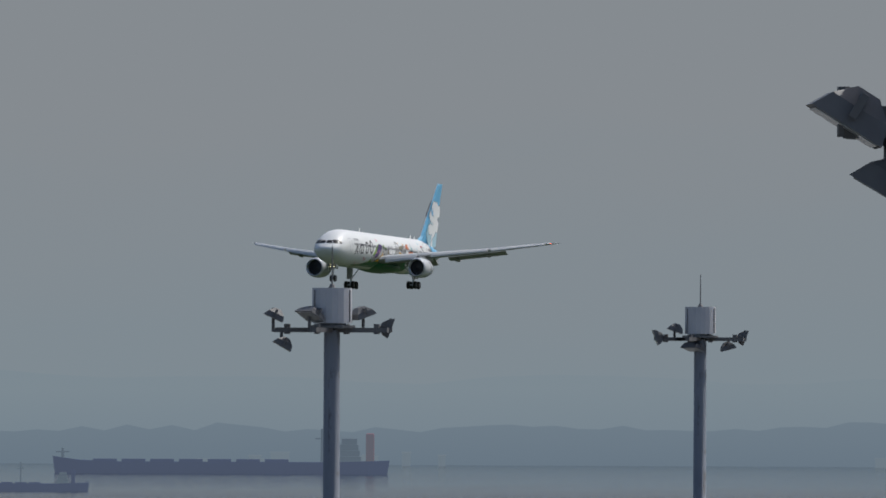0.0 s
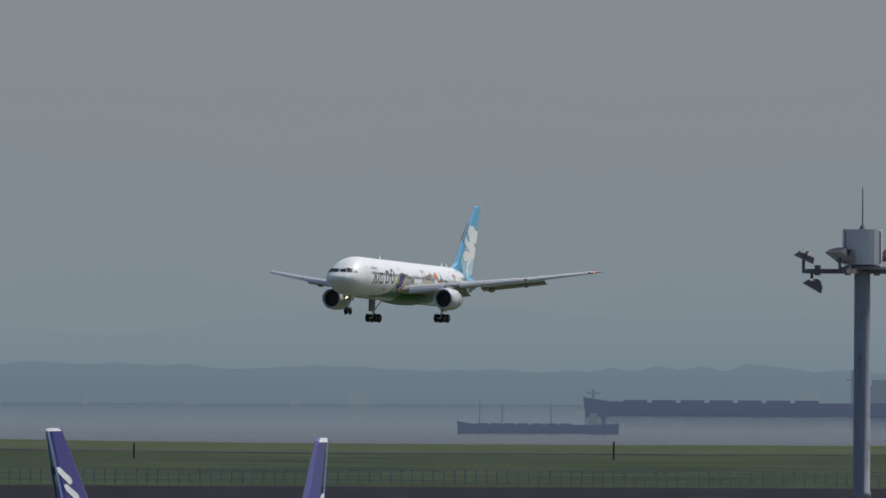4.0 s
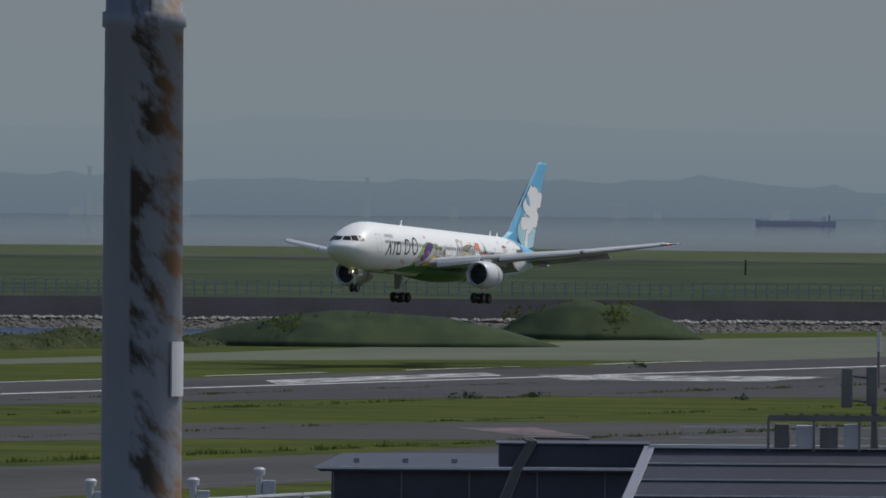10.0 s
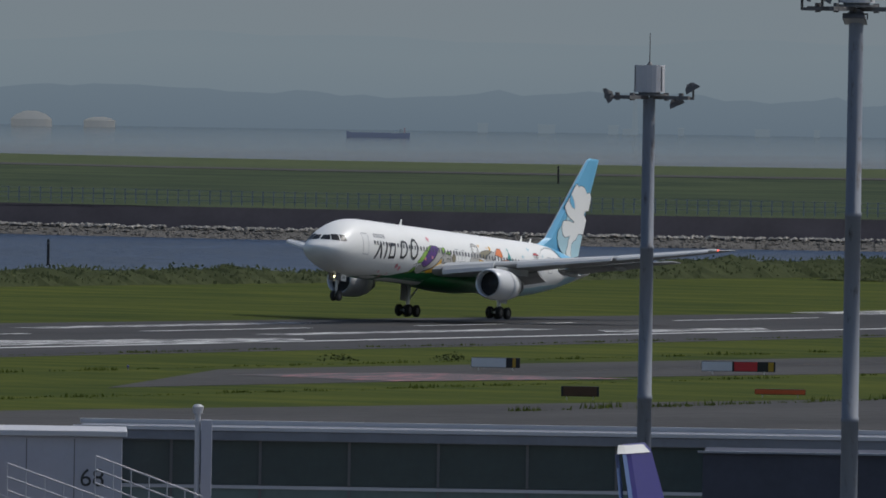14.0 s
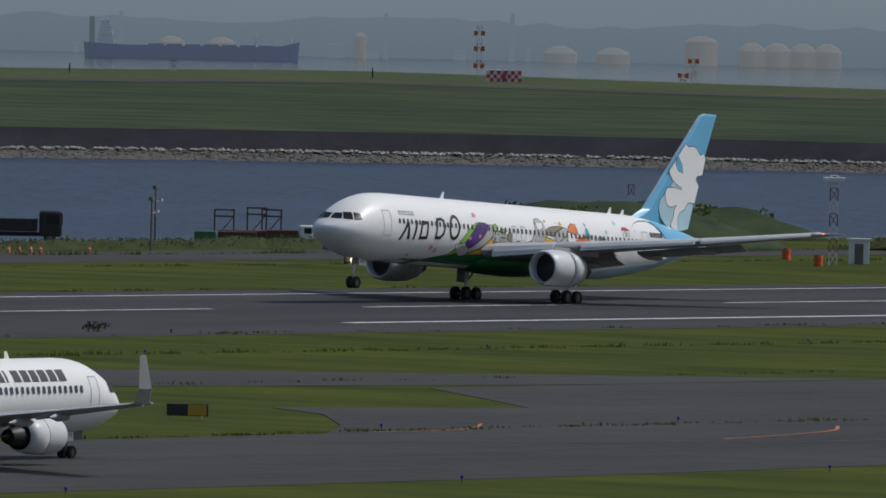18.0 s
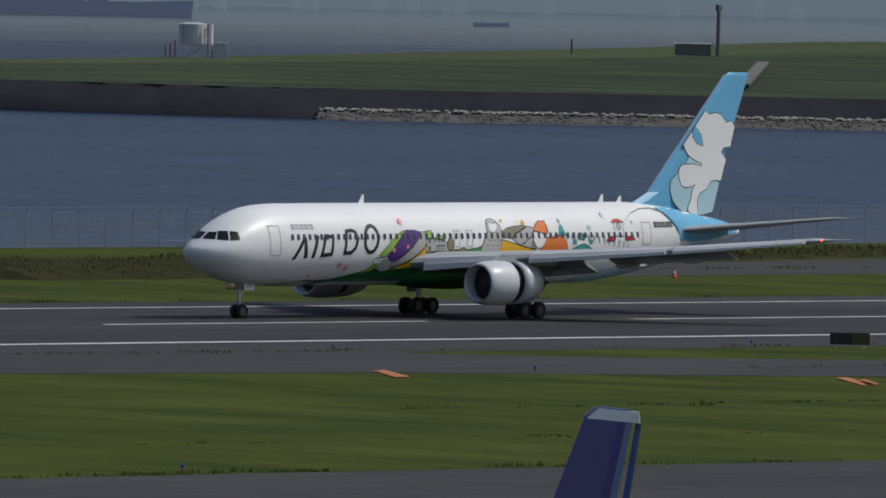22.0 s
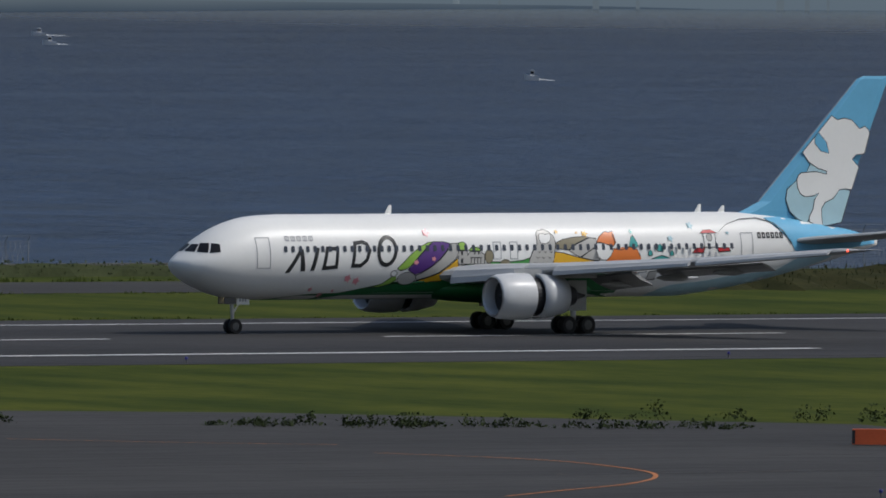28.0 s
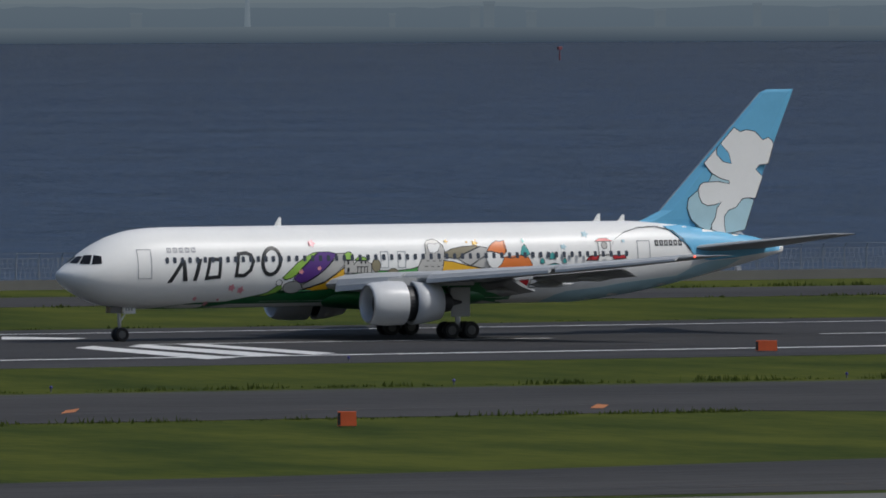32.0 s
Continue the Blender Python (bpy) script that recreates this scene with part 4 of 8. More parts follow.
def landing_paint(r):
    h = WIDE
    d = lambda name, poly, mat, label="", off=0.014: decal(name, h, poly, mat, r, 1, off, label)
    # green underside that rises towards the wing, blue and pale rear
    for side in (1, -1):
        decal("green_belly", h, [(6.5, 2.07), (7.5, 2.2), (9.7, 2.45), (12.0, 2.5), (13.4, 2.7), (14.5, 2.95), (15.7, 3.2), (17.4, 3.05), (19.4, 3.25), (21.0, 3.6), (33.0, 3.6), (33.0, 2.06), (20.0, 2.06), (10.0, 2.06)], GREEN, r, side, 0.012, "green painted underside")
        decal("blue_rear", h, [(44.6, 7.05), (45.3, 6.75), (45.9, 6.25), (46.4, 5.5), (46.7, 4.95), (48.0, 4.75), (50.0, 4.9), (53.6, 5.35), (53.6, 5.7), (52.3, 6.05), (50.8, 6.5), (48.8, 6.9), (46.5, 7.08)], SKYBLUE, r, side, 0.04, "sky-blue painted rear body")
        decal("pale_rear", h, [(35.4, 2.15), (37.0, 2.1), (39.0, 2.15), (42.0, 2.5), (45.0, 3.1), (47.5, 3.75), (49.5, 4.35), (50.5, 4.85), (48.0, 4.7), (46.8, 4.4), (45.5, 3.75), (41.3, 3.35), (39.7, 3.1), (37.0, 2.85), (36.2, 2.6)], PALEBLUE, r, side, 0.035, "pale blue painted lower rear")
    # big slanted dark title, as plain hollow blocks, bars and rings
    for poly in ([(7.20, 3.8), (7.57, 3.83), (8.57, 5.28), (8.30, 5.32)], [(8.41, 3.9), (8.76, 3.92), (8.59, 5.3), (8.30, 5.3)]):
        d("title_bar", poly, INK, "black slanted title bar")
    for poly in ([(10.03, 3.96), (11.25, 4.06), (11.38, 5.42), (10.34, 5.46)], [(12.29, 4.12), (13.07, 4.12), (13.59, 4.5), (13.87, 5.2), (13.64, 5.68), (13.23, 5.84), (12.52, 5.76)]):
        outline("title_frame", h, poly, 0.24, INK, r, 1, 0.016, "black slanted hollow title block")
    d("title_bar", [(9.15, 3.93), (9.45, 3.93), (9.86, 5.38), (9.57, 5.38)], INK, "black slanted title bar")
    outline("title_ring", h, oval(15.1, 5.14, 0.8, 1.0, 24, 0.1), 0.26, INK, r, 1, 0.016, "black slanted title ring")
    for k in range(5):
        u = 7.25 + k * 0.46
        outline("small_title", h, [(u, 5.8), (u + 0.34, 5.8), (u + 0.34, 6.12), (u, 6.12)], 0.07, LINEGREY, r, 1, 0.014)
        d("small_title", [(u + 0.14, 5.78), (u + 0.2, 5.78), (u + 0.2, 6.14), (u + 0.14, 6.14)], LINEGREY)

    # painted landscape, each shape with a dark edge
    def hill(name, poly, mat, label="", off=0.014, edge=True, wide=0.05):
        d(name, poly, mat, label, off)
        if edge:
            outline(name + "_edge", h, poly, wide, INK, r, 1, off + 0.004)

    def lit(name, u, z, ru, rz, mat, off, label="", n=14, edge=True):
        hill(name, oval(u, z, ru, rz, n), mat, label, off, edge, 0.04)

    hill("lime_foot", [(13.9, 2.78), (15.0, 3.1), (15.6, 3.52), (15.85, 3.74), (16.05, 3.3), (15.6, 3.03), (14.9, 2.85)], LIME, off=0.02)
    hill("lime_band", [(15.9, 4.03), (16.4, 4.49), (17.0, 5.04), (17.7, 5.46), (18.2, 5.68), (18.6, 5.73), (18.0, 5.24), (17.5, 4.79), (17.1, 4.33), (16.7, 4.02), (16.2, 3.87)], LIME, "lime green painted band")
    hill("purple_band", [(18.6, 5.73), (19.4, 5.73), (19.9, 5.6), (19.6, 5.15), (19.1, 4.63), (18.5, 4.17), (17.8, 3.76), (17.3, 3.62), (16.7, 3.95), (17.1, 4.33), (17.5, 4.79), (18.0, 5.24)], PURPLE, "purple painted band")
    hill("taupe_band", [(19.9, 5.6), (20.5, 5.63), (20.4, 4.77), (19.8, 4.22), (19.0, 3.69), (18.1, 3.4), (17.5, 3.24), (17.35, 3.6), (17.8, 3.76), (18.5, 4.17), (19.1, 4.63), (19.6, 5.15)], TAUPE, "taupe painted band")
    hill("yellow_band", [(17.5, 3.24), (18.1, 3.4), (19.0, 3.69), (19.8, 4.22), (20.4, 4.71), (20.5, 4.22), (21.2, 4.25), (21.0, 3.85), (19.6, 3.54), (19.4, 3.2), (18.6, 3.15), (17.4, 2.99)], YELLOW, "yellow painted band")
    lit("grey_shape", 16.75, 3.4, 0.7, 0.42, TAUPE, 0.024, "plain grey oval at the foot of the bands", 18)
    lit("pale_shape", 15.72, 3.72, 0.26, 0.22, WHITE, 0.03)
    hill("green_hill", [(20.8, 4.05), (21.0, 4.3), (22.8, 4.3), (22.9, 4.45), (24.3, 4.42), (25.3, 4.53), (25.8, 4.68), (25.8, 3.95), (22.0, 3.9)], DEEPGREEN, "green painted hill", off=0.016)
    hill("painted_house", [(20.4, 4.26), (20.4, 5.14), (21.1, 5.14), (21.12, 4.9), (21.3, 5.1), (22.0, 5.1), (22.4, 4.9), (22.42, 4.26)], TAUPE, "pale grey painted house", off=0.022)
    hill("painted_roof", [(20.32, 5.14), (20.4, 5.54), (20.65, 5.7), (20.9, 5.69), (21.12, 5.47), (21.08, 5.14)], LIME, "green painted roof", off=0.026)
    hill("painted_roof", [(21.1, 5.1), (21.4, 5.36), (21.9, 5.36), (22.25, 5.08)], LIME, off=0.026)
    for u, z, w, k in ((20.62, 4.85, 0.14, 0.24), (20.62, 4.36, 0.16, 0.28), (21.58, 4.9, 0.12, 0.14), (21.88, 4.9, 0.12, 0.14), (21.35, 4.3, 0.06, 0.38), (21.6, 4.3, 0.06, 0.38), (21.84, 4.3, 0.06, 0.38), (22.06, 4.3, 0.06, 0.38), (21.3, 4.66, 0.86, 0.06)):
        d("painted_opening", [(u, z), (u + w, z), (u + w, z + k), (u, z + k)], INK, off=0.03)
    lit("brown_tree", 22.72, 4.76, 0.34, 0.46, OLIVE, 0.03)
    lit("brown_mound", 23.95, 4.22, 0.44, 0.36, OLIVE, 0.03)
    hill("grey_figure", [(26.4, 6.15), (26.6, 6.38), (27.1, 6.44), (27.4, 6.33), (27.72, 6.03), (27.8, 5.66), (27.65, 4.74), (27.5, 3.96), (25.7, 3.96), (25.75, 4.59), (26.05, 5.2), (26.35, 5.51)], TAUPE, "plain pale grey shape with a dark edge", off=0.026)
    hill("white_figure_patch", [(26.6, 6.14), (27.0, 6.18), (27.1, 6.1), (27.45, 6.2), (27.52, 5.97), (27.3, 5.62), (27.0, 5.5), (26.65, 5.55), (26.55, 5.82)], WHITE, off=0.034, wide=0.035)
    for i in range(9):
        u, z = 26.1 + (i % 3) * 0.45 + 0.12 * (i // 3), 4.25 + (i // 3) * 0.36
        d("dark_tick", [(u, z + 0.14), (u + 0.1, z), (u + 0.22, z), (u + 0.3, z + 0.14), (u + 0.22, z + 0.05), (u + 0.1, z + 0.05)], INK, off=0.034)
    hill("olive_hill", [(27.6, 5.51), (28.3, 5.81), (29.2, 5.96), (30.1, 5.99), (30.4, 5.92), (29.3, 5.49), (28.7, 5.1), (28.1, 5.16), (27.6, 5.23)], OLIVE, "olive grey painted hill", off=0.016)
    hill("pale_hill", [(28.7, 5.1), (29.3, 5.49), (30.4, 5.92), (30.9, 5.86), (30.85, 5.34), (30.0, 4.87), (29.6, 4.63), (29.1, 4.85)], TAUPE, "pale grey painted hill", off=0.018)
    hill("stone_hill", [(29.6, 4.63), (30.2, 5.03), (30.85, 5.34), (30.95, 4.87), (31.1, 4.4), (30.4, 4.47)], TAUPE, off=0.022)
    hill("yellow_hill", [(27.6, 5.05), (28.3, 4.97), (29.3, 4.72), (30.2, 4.53), (31.0, 4.4), (31.4, 4.0), (29.3, 3.95), (27.5, 3.95)], YELLOW, "yellow painted hill", off=0.02)
    hill("orange_mound", [(31.7, 4.9), (32.1, 5.21), (32.7, 5.13), (33.3, 5.32), (33.9, 5.17), (34.15, 4.76), (34.3, 4.2), (31.8, 4.1), (31.5, 4.4)], ORANGE, "orange painted mound", off=0.024)
    hill("orange_top", [(30.8, 5.56), (31.1, 5.95), (31.3, 6.1), (31.65, 6.3), (31.9, 6.24), (32.25, 6.3), (32.2, 5.95), (32.35, 5.57), (32.1, 5.3), (31.6, 5.45), (31.2, 5.55)], ORANGE, "orange painted lump", off=0.03)
    hill("white_lump", [(30.85, 5.56), (31.2, 5.56), (31.6, 5.5), (32.0, 5.3), (32.1, 5.08), (31.9, 4.71), (31.6, 4.46), (31.15, 4.46), (30.85, 4.87), (30.8, 5.3)], WHITE, off=0.034, wide=0.04)
    hill("teal_spire", [(33.3, 5.32), (33.5, 5.88), (33.7, 6.06), (33.85, 5.79), (34.05, 5.32), (33.7, 5.19)], TEAL, "teal painted spire", off=0.03, wide=0.035)
    d("teal_top", [(33.5, 6.27), (33.64, 6.42), (33.76, 6.2), (33.6, 6.08)], TEAL, off=0.03)
    hill("teal_mound", [(34.4, 4.3), (35.2, 4.6), (35.8, 4.76), (36.3, 4.65), (36.8, 4.35)], TEAL, "teal painted mound", off=0.022)
    for u, z, w, k in ((34.75, 4.72, 0.34, 0.24), (35.45, 5.0, 0.5, 0.32), (36.45, 4.72, 0.3, 0.22)):
        hill("teal_house", [(u, z), (u, z + k), (u + w / 2, z + k + 0.16), (u + w, z + k), (u + w, z)], TEAL, off=0.026, wide=0.03)
    hill("clock_tower", [(39.2, 5.2), (39.2, 6.14), (40.2, 6.14), (40.15, 5.2)], WHITE, off=0.02, wide=0.05)
    lit("clock_ring", 39.68, 5.85, 0.24, 0.26, TAUPE, 0.026)
    hill("red_roof", [(38.95, 6.1), (39.3, 6.33), (39.9, 6.35), (40.4, 6.12)], RED, "red painted roof", off=0.028, wide=0.03)
    hill("red_roof", [(38.2, 4.86), (38.5, 5.2), (39.3, 5.23), (39.15, 4.86)], RED, off=0.024)
    hill("red_roof", [(40.2, 5.22), (41.2, 5.22), (41.35, 4.96), (40.35, 4.9)], RED, off=0.024)
    for k in range(6):
        u = 43.6 + k * 0.37
        outline("code_bar", h, [(u, 5.76), (u + 0.27, 5.76), (u + 0.27, 6.14), (u, 6.14)], 0.09, INK, r, 1, 0.03, "dark registration bar")
    # thin dark arc round the rear door
    arc = [(40.25, 5.85), (40.6, 6.28), (41.4, 6.71), (42.6, 7.0), (44.0, 7.06), (45.2, 6.75), (45.85, 6.2), (46.4, 5.4)]
    d("rear_arc", arc + [(u - 0.05, z - 0.05) for u, z in reversed(arc)], INK, off=0.044)
    for u, z, m in ((31.6, 2.95, TAUPE), (32.4, 3.0, WHITE), (33.2, 3.05, RED), (34.0, 3.1, WHITE), (34.8, 3.15, TAUPE)):
        hill("lower_panel", [(u, z), (u + 0.7, z + 0.06), (u + 0.8, z + 0.65), (u + 0.1, z + 0.6)], m, off=0.045)

    def star(name, u, z, s, mat, inner=0.5):
        d(name, [(u + (s if i % 2 == 0 else s * inner) * math.cos(i * 0.628), z + (s if i % 2 == 0 else s * inner) * math.sin(i * 0.628)) for i in range(10)], mat, off=0.03)

    for u, z, s in ((18.2, 6.26, 0.28), (12.2, 3.43, 0.28), (12.9, 3.27, 0.28), (9.6, 2.75, 0.17), (10.6, 2.4, 0.2), (11.4, 2.65, 0.12), (17.3, 4.42, 0.2), (18.6, 4.63, 0.18)):
        star("pink_blossom", u, z, s, PINK, 0.55)
    for u, z, s, m in ((30.1, 6.14, 0.26, YELLOW), (28.0, 6.27, 0.17, YELLOW), (29.5, 6.2, 0.1, YELLOW), (36.6, 5.8, 0.25, PALEBLUE), (38.4, 6.6, 0.28, PALEBLUE), (41.2, 6.12, 0.16, PALEBLUE)):
        star("painted_star", u, z, s, m, 0.42)
    # large plain white shape with a dark edge on the fin
    for side in (1, -1):
        def patch(name, poly, mat, off, label=""):
            bm = bmesh.new()
            bm.faces.new([bm.verts.new((h.gear - u, side * (0.32 - (z - 7.75) * 0.0245 + off), z)) for u, z in poly])
            return finish(name, bm, mat, r, label)

        def grown(poly, wide):
            """The same outline, wider all round."""
            n, out = len(poly), []
            way = 1 if sum(poly[i - 1][0] * poly[i][1] - poly[i][0] * poly[i - 1][1] for i in range(n)) > 0 else -1
            for i in range(n):
                a, b, c = Vector(poly[i - 1]), Vector(poly[i]), Vector(poly[(i + 1) % n])
                e, f = (b - a).normalized(), (c - b).normalized()
                m = (Vector((e.y, -e.x)) + Vector((f.y, -f.x))) * way
                out.append(tuple(b + m.normalized() * wide if m.length > 0.1 else b))
            return out

        cloud = [(50.25, 13.6), (50.7, 13.32), (51.2, 13.44), (51.8, 13.32), (52.4, 12.75), (52.8, 12.91), (53.08, 12.69), (53.15, 12.44), (52.75, 11.18), (52.1, 11.11), (51.8, 10.8), (52.3, 10.29), (51.75, 8.85), (51.3, 8.91), (50.8, 8.85), (50.3, 8.28),
                 (49.7, 8.06), (49.4, 7.65), (49.4, 7.12), (49.5, 6.55), (49.0, 6.6), (48.5, 6.78), (48.5, 7.12), (48.8, 7.6), (48.9, 8.16), (49.25, 8.65), (48.8, 8.48), (48.2, 8.41), (47.8, 8.6), (47.6, 9.02), (47.55, 9.49), (47.7, 9.8),
                 (47.9, 9.92), (49.0, 9.98), (49.85, 9.82), (49.85, 10.06), (49.2, 10.23), (48.5, 10.62), (48.0, 11.25)]
        lobes = ([(47.5, 9.42), (46.8, 8.86), (46.7, 8.23), (47.0, 7.44), (47.6, 6.97), (48.3, 6.68), (48.5, 7.12), (48.8, 7.6), (48.9, 8.16), (49.2, 8.63), (48.2, 8.41), (47.7, 8.7)],
                 [(49.5, 6.55), (49.4, 7.12), (49.4, 7.65), (49.7, 8.06), (50.3, 8.28), (50.5, 8.59), (51.0, 8.91), (51.65, 8.74), (50.95, 6.75), (49.9, 6.55)], [(48.3, 9.98), (48.6, 10.49), (49.2, 10.23), (49.85, 10.08), (49.85, 9.86), (49.0, 10.02)])
        for lobe in lobes:
            patch("patch_edge", grown(lobe, 0.06), INK, 0.004)
            patch("pale_patch", lobe, PALEBLUE, 0.012, "pale blue lobe with a dark edge on the fin")
        patch("patch_edge", grown(cloud, 0.06), INK, 0.018)
        patch("white_patch", cloud, WHITE, 0.026, "plain white shape with a dark edge on the blue fin")
        arm = [(49.2, 12.55), (49.8, 11.9), (50.0, 11.2), (49.4, 11.36), (48.95, 11.84), (48.95, 12.2)]
        patch("patch_edge", grown(arm, 0.05), INK, 0.03)
        patch("blue_patch", arm, SKYBLUE, 0.036)
    bm = bmesh.new()
    bar(bm, (h.gear - 44.75, 0, 8.1), (h.gear - 52.25, 0, 15.98), 0.05, 0.04, 8)
    part("fin_leading_edge", bm, METAL, r, "bare metal leading edge of the fin")
    # lamps in the wing roots
    for side in (1, -1):
        bm = bmesh.new()
        lathe(bm, [(0.0, 0.2), (0.1, 0.17), (0.12, 0.0001)], 12, "x", (h.gear - 20.3, side * 3.35, 3.5))
        part("landing_light", bm, LAMP, r, "bright landing lamp in the wing root")


landing_paint(landing_jet)

NARROW = Hull(39.5, 1.9, 5.35, 1.35, 2.75, 5.6, 24.5, (3.7, 4.5), 19.4)
NARROW_P = dict(
    hull=NARROW, paint=WHITE, tail_paint=WHITE, stab_white=True,
    wing=[(0.0, 13.0, 8.6, 2.0, 1.0), (1.9, 14.2, 7.4, 2.15, 0.95), (5.6, 16.9, 4.6, 2.6, 0.6), (17.2, 23.4, 1.7, 3.75, 0.2), (17.8, 23.8, 1.5, 3.85, 0.16), (18.4, 24.6, 1.2, 4.6, 0.12), (18.8, 25.8, 0.6, 6.3, 0.08)],
    stab=[(0.3, 34.0, 4.4, 4.55, 0.4), (6.9, 37.4, 1.6, 5.35, 0.14), (7.1, 37.8, 1.0, 5.38, 0.08)],
    fin=[(0, 26.2, 11.8, 5.0, 0.14), (0, 30.9, 7.2, 6.0, 0.36), (0, 38.0, 1.6, 12.75, 0.16), (0, 38.4, 1.15, 12.95, 0.1)],
    flaps=[((2.0, 21.5, 2.1), (5.2, 21.6, 2.5), 0.9, 8)], tracks=[(6.0, 20.2, 2.2, 2.6), (9.0, 21.0, 2.5, 2.4), (12.0, 22.2, 2.9, 2.0)],
    engine=(4.85, 12.6, 1.55, 1.02, 3.4),
    cockpit=[[(1.0, 3.55), (1.7, 3.5), (1.7, 4.05), (1.35, 4.0)], [(1.75, 3.5), (2.4, 3.55), (2.3, 4.05), (1.78, 4.06)]],
    windows=(3.75, 5.4, 30.5, 0.52, [(18.3, 18.7)]),
    doors=[(3.6, 2.6, 4.4, 0.9), (16.2, 3.2, 4.2, 0.5), (17.2, 3.2, 4.2, 0.5), (32.0, 2.8, 4.5, 0.8)],
    fairing=(12.5, 23.5, 2.05, 1.75), aerials=[(9.5, 0.4), (21.5, 0.45), (29.0, 0.4)],
    nose_gear=(3.8, 0.35, 1.7), main_gear=(5.7, 0.56, 2.2, 1, 0.0), wheel_gap=0.8, belly=WHITE)

taxi_jet = tagged(twin_jet("taxiing_airliner", NARROW_P), "white narrow-body airliner with red tail disc taxiing beside the runway", "airliner")


def taxi_paint(r):
    h = NARROW
    for side in (1, -1):
        k = 6.6
        for w in (0.74, 0.7, 0.74, 0.66, 0.7, 0.74, 0.22, 0.7, 0.3, 0.7, 0.66, 0.7, 0.66):
            block = [(k, 4.18), (k + w, 4.18), (k + w, 4.78), (k, 4.78)]
            decal("title_bar", h, block, INK, r, side, 0.014, "bold black title bar")
            k += w + (0.5 if abs(k - 11.0) < 0.45 else 0.16)
        decal("small_title", h, [(28.2, 4.35), (29.8, 4.35), (29.8, 4.6), (28.2, 4.6)], LINEGREY, r, side)
        decal("code_bar", h, [(32.6, 4.45), (34.2, 4.5), (34.2, 4.72), (32.6, 4.7)], INK, r, side)
        decal("type_bar", h, [(26.0, 2.75), (28.6, 2.75), (28.6, 2.9), (26.0, 2.9)], INK, r, side)
        bm = bmesh.new()
        off = side * 0.19
        bm.faces.new([bm.verts.new((h.gear - u, off, z)) for u, z in oval(36.2, 7.9, 1.28, 1.42, 28)])
        part("red_disc", bm, RED, r, "plain red disc on the white fin")
        bm = bmesh.new()
        bm.faces.new([bm.verts.new((h.gear - u, off * 1.06, z)) for u, z in ((35.70, 8.9), (36.25, 9.02), (36.72, 8.62), (36.65, 8.0), (36.20, 7.5), (36.10, 7.12), (36.55, 6.9), (35.85, 6.95), (35.82, 7.5), (36.15, 8.0), (36.30, 8.45), (36.10, 8.72))])
        part("white_curl", bm, WHITE, r, "plain white curl on the red disc")
    bm = bmesh.new()
    lathe(bm, [(0.0, 0.0001), (-0.2, 0.22), (-1.3, 0.3), (-2.3, 0.2), (-2.6, 0.0001)], 14, "x", (h.gear - 23.0, 0, h.top + 0.02))
    part("antenna_dome", bm, WHITE, r, smooth=True)
    bm = bmesh.new()
    lathe(bm, [(0.0, 0.3), (-0.35, 0.24), (-0.36, 0.0001)], 14, "x", (h.gear - 39.3, 0, 4.1))
    part("tail_exhaust", bm, DARK, r, "dark exhaust at the tail tip", smooth=True)


taxi_paint(taxi_jet)

PARKED_P = dict(WIDE_P, fin=[(0, 42.0, 9.0, 7.0, 0.5), (0, 43.5, 7.7, 7.5, 0.6), (0, 44.8, 6.65, 8.1, 0.6), (0, 52.1, 2.45, 15.78, 0.24), (0, 52.6, 2.0, 15.98, 0.12)], tail_paint=NAVY, lights=False, belly=WHITE, flaps=[], windows=(5.42, 9.2, 45.0, 1.02, [(24.2, 26.8)]))
parked = tagged(twin_jet("parked_airliner", PARKED_P), "white airliner with navy blue fin parked on the apron", "airliner", "parked airliners")


MIDBLUE = surface("mid_blue_paint", (0.1, 0.17, 0.36), 0.35, vary=0.05)


